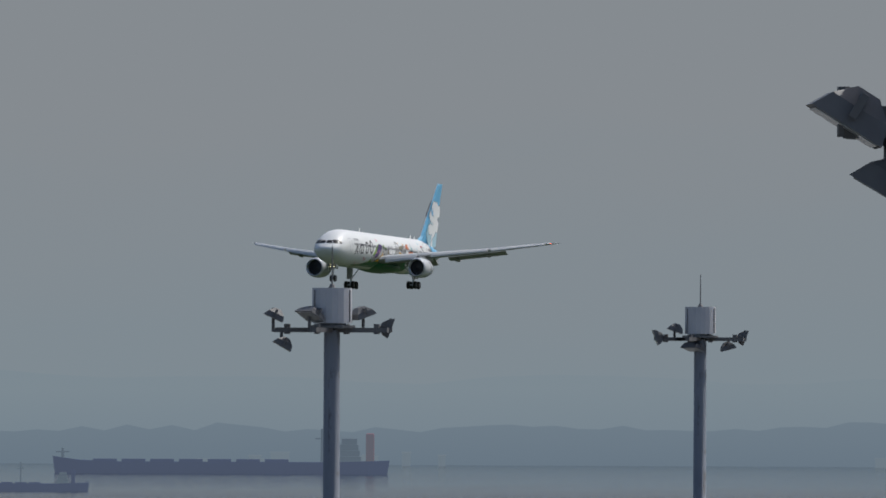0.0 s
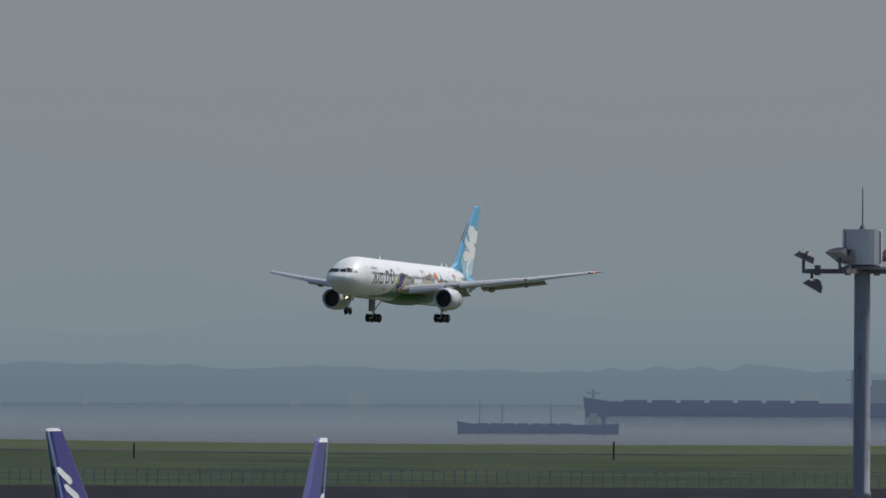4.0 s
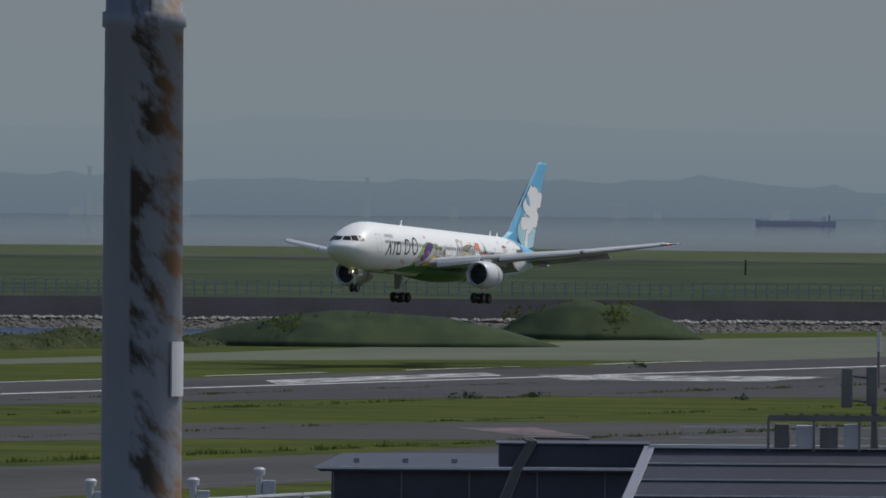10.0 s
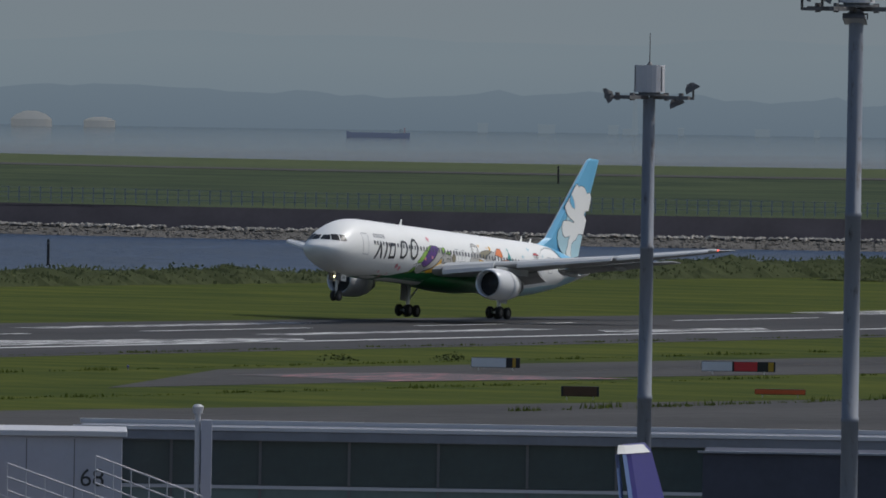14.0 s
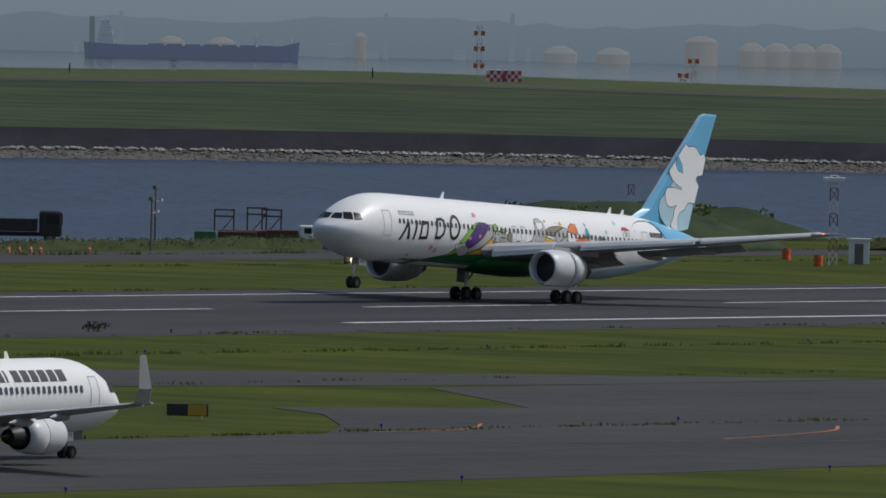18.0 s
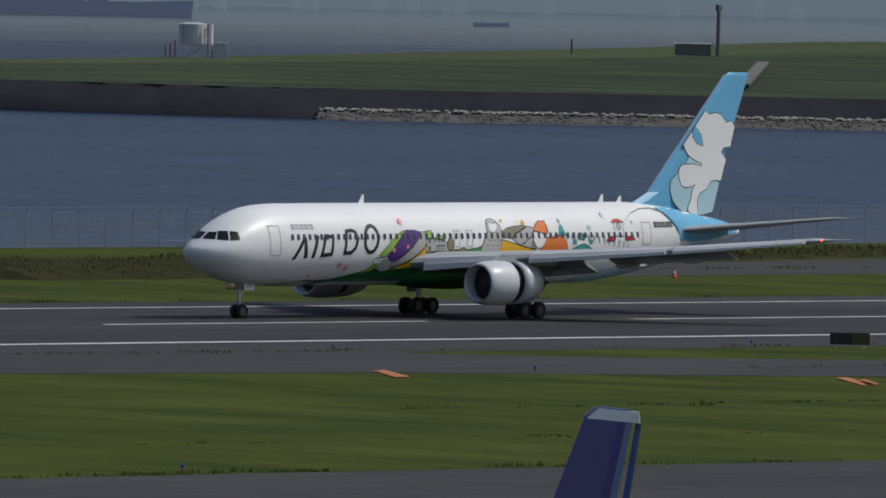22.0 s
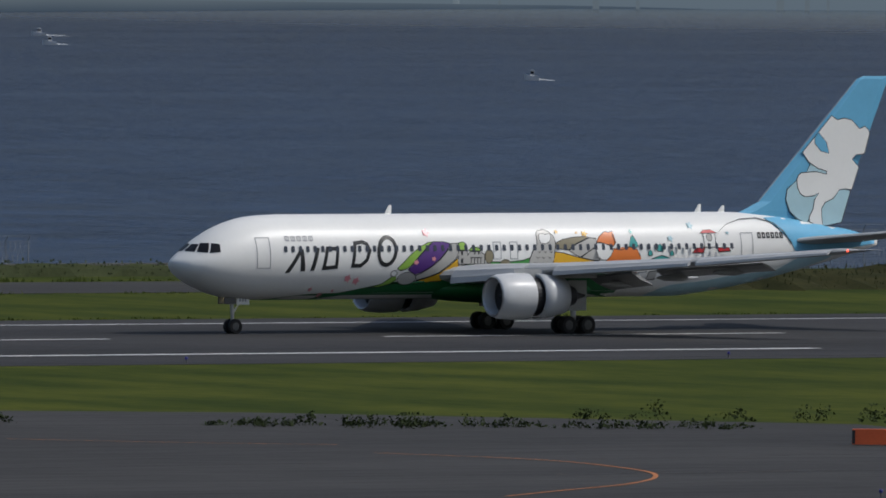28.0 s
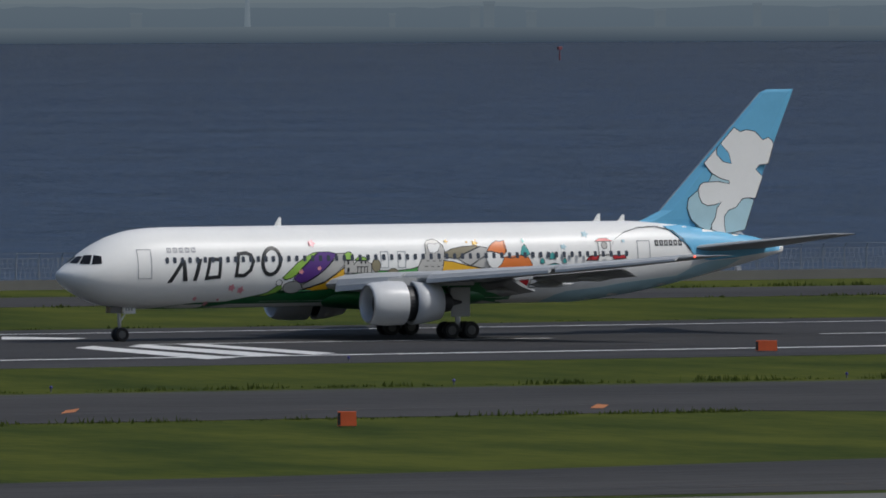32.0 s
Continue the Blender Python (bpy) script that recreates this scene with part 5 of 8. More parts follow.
def parked_paint(r):
    h = WIDE
    for side in (1, -1):
        decal("blue_stripe", h, [(14.0, 4.6), (20.0, 5.2), (30.0, 6.2), (44.0, 6.8), (52.5, 6.6), (53.5, 6.0), (47.0, 5.6), (36.0, 5.1), (24.0, 4.7)], NAVY, r, side, 0.014, "navy stripe along the side")
        decal("light_stripe", h, [(24.0, 4.5), (36.0, 4.9), (47.0, 5.3), (53.5, 5.85), (53.5, 6.0), (47.0, 5.6), (36.0, 5.1), (24.0, 4.7)], SKYBLUE, r, side, 0.016)
        for u, w in ((7.2, 1.0), (8.5, 1.0), (9.8, 1.0), (13.5, 4.5)):
            decal("title_bar", h, [(u, 6.0), (u + w, 6.0), (u + w, 6.5), (u, 6.5)], NAVY, r, side, 0.018)
        for z in (9.2, 10.5, 11.8):
            bm = bmesh.new()
            u = 46.4 + (z - 7.75) * 1.03
            bm.faces.new([bm.verts.new((h.gear - a, side * (0.325 - (b - 7.75) * 0.0245), b)) for a, b in
                          ((u, z), (u + 0.5, z - 0.2), (u + 2.6, z + 0.7), (u + 3.0, z + 1.1), (u + 2.5, z + 1.2), (u + 0.4, z + 0.4))])
            part("title_bar", bm, WHITE, r, "white slanted block on the fin")
        bm = bmesh.new()
        bm.faces.new([bm.verts.new((h.gear - a, side * (0.3 - (b - 7.75) * 0.0245), b)) for a, b in ((51.0, 7.8), (51.5, 7.8), (54.95, 15.7), (54.6, 15.7))])
        part("light_edge", bm, MIDBLUE, r)
    bm = bmesh.new()
    aerofoil(bm, h.gear, [(0, 52.2, 2.9, 15.72, 0.3), (0, 52.75, 2.3, 15.95, 0.16)], upright=True)
    part("fin_cap", bm, WHITE, r, "white fin tip")


parked_paint(parked)


# ---- floodlight masts ----
def floodlight(parent, x, y, z, turn, tip, size=0.74):
    """One floodlight on its bracket: a hood, a glass and a yoke."""
    f = new("floodlight")
    f.parent, f.matrix_basis = parent, pose(x, y, z, tip, 0, turn)
    s = size
    bm = bmesh.new()
    loft(bm, [[(-s * 0.5, -s * 0.42, 0.0), (s * 0.5, -s * 0.42, 0.0), (s * 0.5, s * 0.42, 0.0), (-s * 0.5, s * 0.42, 0.0)],
              [(-s * 0.44, -s * 0.36, s * 0.22), (s * 0.44, -s * 0.36, s * 0.22), (s * 0.44, s * 0.3, s * 0.22), (-s * 0.44, s * 0.3, s * 0.22)],
              [(-s * 0.22, -s * 0.16, s * 0.42), (s * 0.22, -s * 0.16, s * 0.42), (s * 0.22, s * 0.1, s * 0.42), (-s * 0.22, s * 0.1, s * 0.42)]])
    part("hood", bm, FIXTURE, f)
    bm = bmesh.new()
    box(bm, -s * 0.45, -s * 0.37, -0.012, s * 0.45, s * 0.37, 0.004)
    part("glass", bm, LENS_GLASS, f, "pale lamp glass")
    bm = bmesh.new()
    for sd in (-1, 1):
        beam(bm, (sd * s * 0.53, 0, s * 0.1), (sd * s * 0.53, 0, s * 0.34), 0.04, 0.06)
    beam(bm, (-s * 0.55, 0, s * 0.34), (s * 0.55, 0, s * 0.34), 0.06, 0.04)
    part("yoke", bm, FIXTURE, f)


def mast(x, y, top, lamps, r=0.27, ring=1.75, box_side=1.12, box_high=1.05, rod=1.2, turn=0, foot=0.0, paint=None):
    """A tall steel apron mast: pole, lamp ring with floodlights, equipment box and lightning rod. top: height of the ring."""
    m = root("floodlight_mast", x, y, foot, turn, "tall grey steel floodlight mast with rust streaks", "light mast", "apron masts")
    h = top - foot
    bm = bmesh.new()
    prof = []
    for i, q in enumerate((0, 0.28, 0.52, 0.76, 1.0)):
        rr = r * (1.18 - 0.3 * q)
        prof += [(h * q, rr)] if i in (0, 4) else [(h * q - 0.1, rr), (h * q - 0.09, rr * 1.07), (h * q + 0.06, rr * 1.07), (h * q + 0.07, rr * 0.985)]
    lathe(bm, prof, 20, "z")
    part("pole", bm, paint or MASTPAINT, m, "", smooth=True)
    for a in (0, 90, 180, 270):
        c, s = math.cos(radians(a)), math.sin(radians(a))
        bm = bmesh.new()
        beam(bm, (c * 0.2, s * 0.2, h), (c * ring, s * ring, h), 0.17, 0.14)
        bar(bm, (c * ring * 0.8, s * ring * 0.8, h - 0.12), (c * ring * 0.8, s * ring * 0.8, h + 0.18), 0.1, None, 8)
        part("lamp_arm", bm, FIXTURE, m)
    bm = bmesh.new()
    bmesh.ops.create_cone(bm, cap_ends=True, segments=16, radius1=box_side * 0.62, radius2=box_side * 0.62, depth=0.08, matrix=Matrix.Translation((0, 0, h + 0.1)))
    part("lamp_ring", bm, FIXTURE, m)
    bm = bmesh.new()
    bar(bm, (0, 0, h + 0.05), (0, 0, h + 0.22), box_side * 0.38, None, 14)
    part("neck", bm, POLE, m)
    bm = bmesh.new()
    bmesh.ops.create_cone(bm, cap_ends=True, segments=20, radius1=box_side * 0.53, radius2=box_side * 0.53, depth=box_high, matrix=Matrix.Translation((0, 0, h + 0.2 + box_high / 2)))
    part("equipment_box", bm, BOX, m, "pale drum-shaped equipment box", smooth=False)
    for a in (20, 140, 260):
        c, sn = math.cos(radians(a)) * box_side * 0.535, math.sin(radians(a)) * box_side * 0.535
        bm = bmesh.new()
        beam(bm, (c, sn, h + 0.24), (c, sn, h + 0.14 + box_high), 0.03, 0.03)
        part("box_seam", bm, FIXTURE, m)
    bm = bmesh.new()
    bar(bm, (0, 0, h + 0.2 + box_high), (0, 0, h + 0.32 + box_high), 0.12, 0.05)
    bar(bm, (0, 0, h + 0.32 + box_high), (0, 0, h + 0.25 + box_high + rod), 0.025, 0.015, 6)
    part("lightning_rod", bm, FIXTURE, m)
    for ang, rad, dz, tip in lamps:
        c, s = math.cos(radians(ang)), math.sin(radians(ang))
        rad = min(rad, ring)
        bm = bmesh.new()
        beam(bm, (c * 0.2, s * 0.2, h - 0.02), (c * rad, s * rad, h - 0.02), 0.1, 0.1)
        bar(bm, (c * rad, s * rad, h - 0.06), (c * rad, s * rad, h + dz + (0.3 if dz > 0 else 0.1)), 0.05, None, 6)
        part("lamp_stem", bm, FIXTURE, m)
        floodlight(m, c * rad, s * rad, h + dz, ang - 90, tip)
    return m


def mast_paint(name, lo, hi, up, tone_b):
    """Dull blue-grey paint with rust that runs down in slanting streaks along one side."""
    m = surface(name, (0.2, 0.22, 0.255), 0.6, 0.0, vary=0.12, scale=0.7, streak=(1, 1, 0.2), spec=0.3)
    n, l = m.node_tree.nodes, m.node_tree.links
    b = n["Principled BSDF"]
    old = b.inputs["Base Color"].links[0].from_socket
    co = n.new("ShaderNodeTexCoord")

    def along(x, y, z):
        d = n.new("ShaderNodeVectorMath")
        d.operation = "DOT_PRODUCT"
        d.inputs[1].default_value = (x, y, z)
        l.new(co.outputs["Object"], d.inputs[0])
        return d.outputs["Value"]

    def ramp(src, lo, hi):
        r = n.new("ShaderNodeMapRange")
        r.inputs["From Min"].default_value, r.inputs["From Max"].default_value = lo, hi
        l.new(src, r.inputs["Value"])
        return r.outputs[0]

    around = along(1.2, -2.5, 0.0)
    vec = n.new("ShaderNodeCombineXYZ")
    l.new(along(1.2, -2.5, 0.0), vec.inputs[0])
    l.new(along(up * 0.35, -up * 0.73, up), vec.inputs[2])
    ns = n.new("ShaderNodeTexNoise")
    ns.inputs["Scale"].default_value, ns.inputs["Detail"].default_value, ns.inputs["Roughness"].default_value = 1.0, 5, 0.6
    l.new(vec.outputs[0], ns.inputs["Vector"])
    patch, strip = ramp(ns.outputs["Fac"], lo, hi), ramp(around, -0.4, -0.32)
    mul = n.new("ShaderNodeMath")
    mul.operation = "MULTIPLY"
    l.new(patch, mul.inputs[0])
    l.new(strip, mul.inputs[1])
    tone = n.new("ShaderNodeMix")
    tone.data_type = "RGBA"
    tone.inputs["A"].default_value, tone.inputs["B"].default_value = (0.035, 0.028, 0.022, 1), (*tone_b, 1)
    l.new(ramp(around, 0.2, 0.9), tone.inputs["Factor"])
    mix = n.new("ShaderNodeMix")
    mix.data_type = "RGBA"
    l.new(mul.outputs[0], mix.inputs["Factor"])
    l.new(old, mix.inputs["A"])
    l.new(tone.outputs["Result"], mix.inputs["B"])
    l.new(mix.outputs["Result"], b.inputs["Base Color"])
    return m


MASTPAINT = mast_paint("mast_paint", 0.56, 0.7, 0.9, (0.11, 0.08, 0.06))
RUSTYMAST = mast_paint("rusty_mast_paint", 0.46, 0.58, 2.6, (0.17, 0.1, 0.05))
mast(408.67, 133.72, 27.6, [(110, 1.9, 0.35, 25), (110, 1.5, -0.5, 30), (150, 0.9, 0.4, 30), (-50, 1.0, 0.4, 20), (-70, 1.9, 0.05, 70)])
mast(536.48, 160.54, 27.7, [(110, 1.0, 0.3, 20), (-70, 1.1, -0.4, 15), (160, 0.5, -0.4, 15), (-70, 1.9, 0.05, 70), (110, 1.9, 0.05, 70)])
mast(518.1, 212.4, 27.5, [(-65, 1.75, 0.3, 20), (-65, 1.2, -0.35, 25), (110, 1.7, 0.03, 70), (150, 0.6, -0.4, 20)])
mast(493.3, 265, 24.2, [(-62, 1.7, 0.3, 30), (-62, 1.1, -0.3, 25), (118, 1.7, 0.03, 70)])
mast(412.74, 214.22, 27.5, [(118, 1.9, 0.35, 30), (118, 1.1, 0.3, 30), (200, 0.3, -0.4, 20), (-62, 1.8, 0.03, 70)])
mast(466.1, 282.5, 24.07, [(-60, 1.6, 0.1, 60), (120, 1.7, 0.03, 70), (200, 0.5, -0.4, 20)])
mast(256.0, 260.2, 24.1, [(-45, 1.3, 0.3, 25), (-45, 1.0, -0.55, 10), (135, 1.5, 0.3, 25), (220, 0.6, 0.3, 25)], r=0.29)
mast(217.7, 270.9, 25.6, [(-40, 1.6, -0.4, 20), (-40, 1.0, -0.5, 20)], r=0.46, ring=1.9, box_side=1.5)
mast(139, 238.5, 22.8, [(-30, 1.9, 0.1, 20), (-30, 1.3, 0.15, 20), (-30, 1.5, -0.6, 20), (150, 1.8, 0.03, 70)], r=0.275, ring=1.95, box_side=1.3, box_high=1.2)
big_mast = mast(131.6, 63.3, 36.0, [(120, 1.8, 0.35, 25), (-60, 1.6, 0.35, 25)], r=0.42, paint=RUSTYMAST)
bm = bmesh.new()
loft(bm, [[(0.425 * math.cos(a), 0.425 * math.sin(a), z) for a in (-1.95, -1.8, -1.65, -1.5)] + [(0.45 * math.cos(a), 0.45 * math.sin(a), z) for a in (-1.5, -1.65, -1.8, -1.95)] for z in (23.55, 24.1)])
part("access_plate", bm, BOX, big_mast, "curved access plate")
mast(105.16, 29.1, 28.16, [(110, 1.2, 0.02, 32), (100, 0.85, -0.5, 30)], r=0.3, ring=1.2)


# ---- parked airliners: the rest of the row ----
parked.matrix_basis = pose(1136.8, 421.8, 0, 0, 0, -3)
parked.scale = (1.06, 1.06, 1.06)
big = copy_thing(parked, pose(816, 308, 0, 0, 0, 188))
big.scale = (1.16, 1.16, 1.16)
near_one = copy_thing(parked, pose(363.5, 187, 0, 0, 0, 11))
near_one.scale = (0.98, 0.98, 0.98)
near_two = copy_thing(parked, pose(234.5, 227.6, 0, 0, 0, 64.5))
near_two.scale = (1.012, 1.012, 1.012)
SMALL_P = dict(NARROW_P, tail_paint=NAVY, windows=(3.75, 5.4, 30.5, 1.04, [(18.3, 18.7)]))
tagged(parked, "white airliner with navy blue fin taxiing along the apron", "airliner")
small_parked = tagged(twin_jet("parked_airliner", SMALL_P), "white narrow-body airliner with navy fin parked on the apron", "airliner", "parked airliners")
small_parked.matrix_basis = pose(448, 281, 0, 0, 0, 17)


# ---- runway markings ----
def marking(name, rects, mat, label, z=0.034):
    bm = bmesh.new()
    for x0, y0, x1, y1 in rects:
        sheet(bm, [(x0, y0), (x1, y0), (x1, y1), (x0, y1)], z)
    return tagged(finish(name, bm, mat), label, "marking", kind="structure")


marking("edge_line_far", [(-1400, 674, 1040, 674.9)], LINE, "white runway edge line")
marking("edge_line_near", [(-1400, 618, 424, 619.4), (600, 618, 744, 619.4), (868, 618, 1480, 619.4)], LINE, "white runway edge line")
marking("centre_dashes", [(x, 646.5, x + 30, 647.4) for x in range(-1390, 1500, 50)], LINE, "white dashed runway centre line")
marking("aiming_blocks", [(1110, 632, 1160, 636), (1110, 657, 1160, 661), (1260, 632, 1282, 641), (1260, 652, 1282, 661)], WORNLINE, "worn white touchdown blocks")
marking("taxi_line", [(-1400, 553.4, 270, 553.7), (-1400, 520.4, 236, 520.6), (990, 552, 1090, 552.3), (300, 452.2, 1490, 452.5), (-1400, 405.2, 240, 405.5)], FADEDAMBER, "yellow taxiway centre line", 0.04)




# ---- plants ----
def leaf_mass(name, clumps, mat, label, cat, seed, leaf=0.22, kind="stuff"):
    """Many small leaves in uneven clumps: (x, y, z, half widths x, y, height, count)."""
    rng = random.Random(seed)
    verts, faces = [], []
    for x, y, z, rx, ry, h, n in clumps:
        lumps = [(rng.uniform(-0.8, 0.8), rng.uniform(-0.8, 0.8), rng.uniform(0.35, 1.0), rng.uniform(0.25, 0.5)) for _ in range(5 + n // 60)]
        for _ in range(n):
            a, b, top, rad = rng.choice(lumps)
            fx, fy = a + rng.gauss(0, rad * 0.5), b + rng.gauss(0, rad * 0.5)
            fz = top * rng.random() ** 0.6 * max(0.15, 1 - 0.45 * (fx * fx + fy * fy))
            c = Vector((x + fx * rx, y + fy * ry, z + fz * h))
            s = leaf * rng.uniform(0.6, 1.5)
            d1 = Vector((rng.uniform(-1, 1), rng.uniform(-1, 1), rng.uniform(-0.4, 0.7))).normalized() * s
            d2 = Vector((rng.uniform(-1, 1), rng.uniform(-1, 1), rng.uniform(0.2, 1.2))).normalized() * s
            k = len(verts)
            verts += [c - d1 * 0.5, c + d1 * 0.5, c + d1 * 0.25 + d2, c - d1 * 0.3 + d2 * 0.8]
            faces.append((k, k + 1, k + 2, k + 3))
    me = bpy.data.meshes.new(name)
    me.from_pydata(verts, [], faces)
    me.materials.append(mat)
    return tagged(new(name, me), label, cat, kind=kind)


def blades(name, spots, mat, label, seed):
    """Upright grass blades in tufts: (x, y, z, spread, height, count)."""
    rng = random.Random(seed)
    verts, faces = [], []
    for x, y, z, spread, h, n in spots:
        for _ in range(n):
            bx, by = x + rng.gauss(0, spread), y + rng.gauss(0, spread * 0.5)
            hh, w = h * rng.uniform(0.4, 1.2), rng.uniform(0.04, 0.1)
            a = rng.uniform(0, 3.14)
            dx, dy = math.cos(a) * w, math.sin(a) * w
            lx, ly = rng.gauss(0, hh * 0.25), rng.gauss(0, hh * 0.25)
            k = len(verts)
            verts += [(bx - dx, by - dy, z), (bx + dx, by + dy, z), (bx + lx, by + ly, z + hh)]
            faces.append((k, k + 1, k + 2))
    me = bpy.data.meshes.new(name)
    me.from_pydata(verts, [], faces)
    me.materials.append(mat)
    return tagged(new(name, me), label, "grass", kind="stuff")


def edge_spots(x0, x1, y, n, h, seed, lift=0.0):
    rng = random.Random(seed)
    out = []
    for _ in range(n):
        big = rng.random() ** 4
        x = rng.uniform(x0, x1)
        out.append((x, y + rng.gauss(0, 0.5), lift, 0.35 + 0.7 * big, h * (0.15 + 0.5 * big), int(8 + 22 * big)))
    return out


blades("verge_grass", edge_spots(600, 1400, 604, 500, 0.4, 1) + edge_spots(640, 1400, 574, 500, 0.6, 2) + edge_spots(560, 1400, 532, 400, 0.5, 3)
       + edge_spots(345, 760, 473.5, 400, 0.45, 4) + edge_spots(900, 1430, 494, 500, 1.0, 5) + edge_spots(-100, 330, 557.5, 450, 0.6, 6)
       + edge_spots(0, 236, 505.5, 320, 0.6, 7) + edge_spots(0, 1000, 685.5, 500, 0.35, 8) + edge_spots(0, 1160, 741, 700, 0.5, 9)
       + edge_spots(0, 1230, 770, 900, 0.9, 10) + edge_spots(340, 650, 500, 60, 0.3, 11), TUFT, "dark tufts of long grass on the verges", 21)
rng = random.Random(77)
# clumps of weeds and shrubs
weeds = [(342 + i * 3.3 + rng.uniform(-1, 1), 516 - i * 2.3, 0, 1.4, 0.7, rng.uniform(0.5, 1.5), 110) for i in range(9)]
(wx0, wy0), (wx1, wy1) = (318.9, 514.4), (341.3, 500.6)
for i in range(22):
    f = (i + rng.uniform(-0.4, 0.4)) / 21
    weeds.append((wx0 + (wx1 - wx0) * f, wy0 + (wy1 - wy0) * f + rng.uniform(-0.6, 0.6), 0, 1.1, 0.5, rng.uniform(0.35, 0.9), 80))
weeds += [(323.7, 508.3, 0, 1.2, 0.7, 1.1, 120), (308.5, 521.1, 0, 1.4, 0.8, 1.2, 150), (1441.2, 633.6, 0, 2.2, 1.2, 1.1, 160), (1715.5, 669.5, 0, 1.6, 1.2, 1.4, 200),
          (805.6, 612.4, 0, 0.9, 0.6, 1.0, 110), (816.0, 614.0, 0, 0.6, 0.5, 0.8, 80), (830.5, 613.8, 0, 1.2, 0.7, 0.9, 120), (824.8, 609.5, 0, 1.0, 0.6, 0.8, 90),
          (684.4, 578.6, 0, 3.0, 0.8, 0.8, 170), (696.2, 572.0, 0, 3.0, 0.8, 0.7, 170), (1024.9, 579.2, 0, 2.2, 0.8, 1.0, 160), (1035.0, 574.2, 0, 2.6, 0.8, 1.1, 200),
          (1264.7, 574.1, 0, 3.4, 1.0, 1.0, 200), (1277.8, 572.3, 0, 3.0, 1.0, 0.9, 200), (1279.3, 551.2, 0, 1.8, 0.9, 0.8, 120), (1248.2, 515.6, 0, 1.8, 0.9, 1.2, 160), (922.7, 551.5, 0, 3.0, 0.9, 0.7, 160),
          (319.3, 511.5, 0, 2.4, 0.8, 0.7, 170), (325.3, 506.7, 0, 2.2, 0.8, 1.1, 190), (254.0, 461.4, 0, 3.2, 0.9, 0.7, 170), (255.7, 461.8, 0, 4.0, 0.9, 0.6, 220)]
leaf_mass("weed_clumps", weeds, WEED, "dark leafy weeds beside the pavement", "weeds", 31, 0.13)


def thicket(name, path, half, h, seed, mat, label, cat, leaf=0.2, thick=22, top=None):
    """A long uneven bank of growth along path: a lumpy body and small leaves all over it."""
    rng = random.Random(seed)
    pts = []
    for (xa, ya), (xb, yb) in zip(path, path[1:]):
        n = max(2, int(math.hypot(xb - xa, yb - ya) / 1.3))
        pts += [(xa + (xb - xa) * i / n, ya + (yb - ya) * i / n) for i in range(n)]
    high = []
    for i, (x, y) in enumerate(pts):
        ends = min(1.0, i / 6, (len(pts) - 1 - i) / 6)
        big, fine = noise.noise((x * 0.035, y * 0.035, seed)), noise.noise((x * 0.35, y * 0.35, seed + 5))
        high.append(max(0.12, h * (0.75 + 0.95 * big + 0.35 * fine) * (0.25 + 0.75 * ends)))
    verts, faces = [], []
    m = 7
    for (x, y), hh in zip(pts, high):
        for j in range(m):
            q = j / (m - 1) * 2 - 1
            wob = noise.noise((x * 0.6, y * 0.6 + q * 2.2, seed + 9))
            verts.append((x + rng.uniform(-0.35, 0.35), y + q * half * (1 + 0.25 * wob), -0.1 + hh * 0.8 * max(0.0, 1 - q * q) ** 0.6 * (1 + 0.35 * wob)))
    for i in range(len(pts) - 1):
        for j in range(m - 1):
            a = i * m + j
            faces.append((a, a + m, a + m + 1, a + 1))
    for (x, y), hh in zip(pts, high):
        for _ in range(thick):
            q = rng.uniform(-1, 1)
            z = hh * (0.8 * max(0.0, 1 - q * q) ** 0.6) * rng.uniform(0.75, 1.12)
            c = Vector((x + rng.uniform(-0.9, 0.9), y + q * half, z))
            s = leaf * rng.uniform(0.5, 1.4)
            d1 = Vector((rng.uniform(-1, 1), rng.uniform(-1, 1), rng.uniform(-0.3, 0.5))).normalized() * s
            d2 = Vector((rng.uniform(-0.5, 0.5), rng.uniform(-0.5, 0.5), rng.uniform(0.6, 1.4))).normalized() * s * (top or 1.0)
            k = len(verts)
            verts += [c - d1 * 0.5, c + d1 * 0.5, c + d1 * 0.2 + d2, c - d1 * 0.25 + d2 * 0.8]
            faces.append((k, k + 1, k + 2, k + 3))
    me = bpy.data.meshes.new(name)
    me.from_pydata(verts, [], faces)
    me.materials.append(mat)
    return tagged(new(name, me), label, cat, kind="stuff")


thicket("reed_belt", [(490, 752), (560, 748), (640, 746), (700, 743), (745, 740), (778, 742)], 14.0, 1.75, 3, REEDS, "olive belt of tall reeds behind the runway", "reeds", 0.12, 34, 2.2)
thicket("verge_reeds", [(775, 757), (830, 760), (900, 774), (1000, 785)], 4.0, 0.75, 12, REEDS, "low olive reeds between the road and the water", "reeds", 0.18, 24, 1.6)
thicket("shore_shrubs", [(395, 783), (470, 783), (520, 780)], 2.0, 1.0, 4, THICKET, "dark green shrubs along the water's edge", "shrubs", 0.18)
thicket("shore_shrubs", [(1165, 768), (1215, 762), (1240, 764)], 5.0, 3.2, 6, THICKET, "tall dark green thicket beside the channel", "shrubs", 0.3, 30)
thicket("shore_shrubs", [(1240, 776), (1330, 772), (1420, 768), (1500, 760)], 6.0, 2.5, 7, THICKET, "long dark green thicket along the shore", "shrubs", 0.3, 30)
thicket("point_shrubs", [(1440, 748), (1500, 742), (1560, 738), (1640, 742)], 6.0, 2.4, 8, THICKET, "dark scrub on the point behind the runway", "shrubs", 0.32, 26)
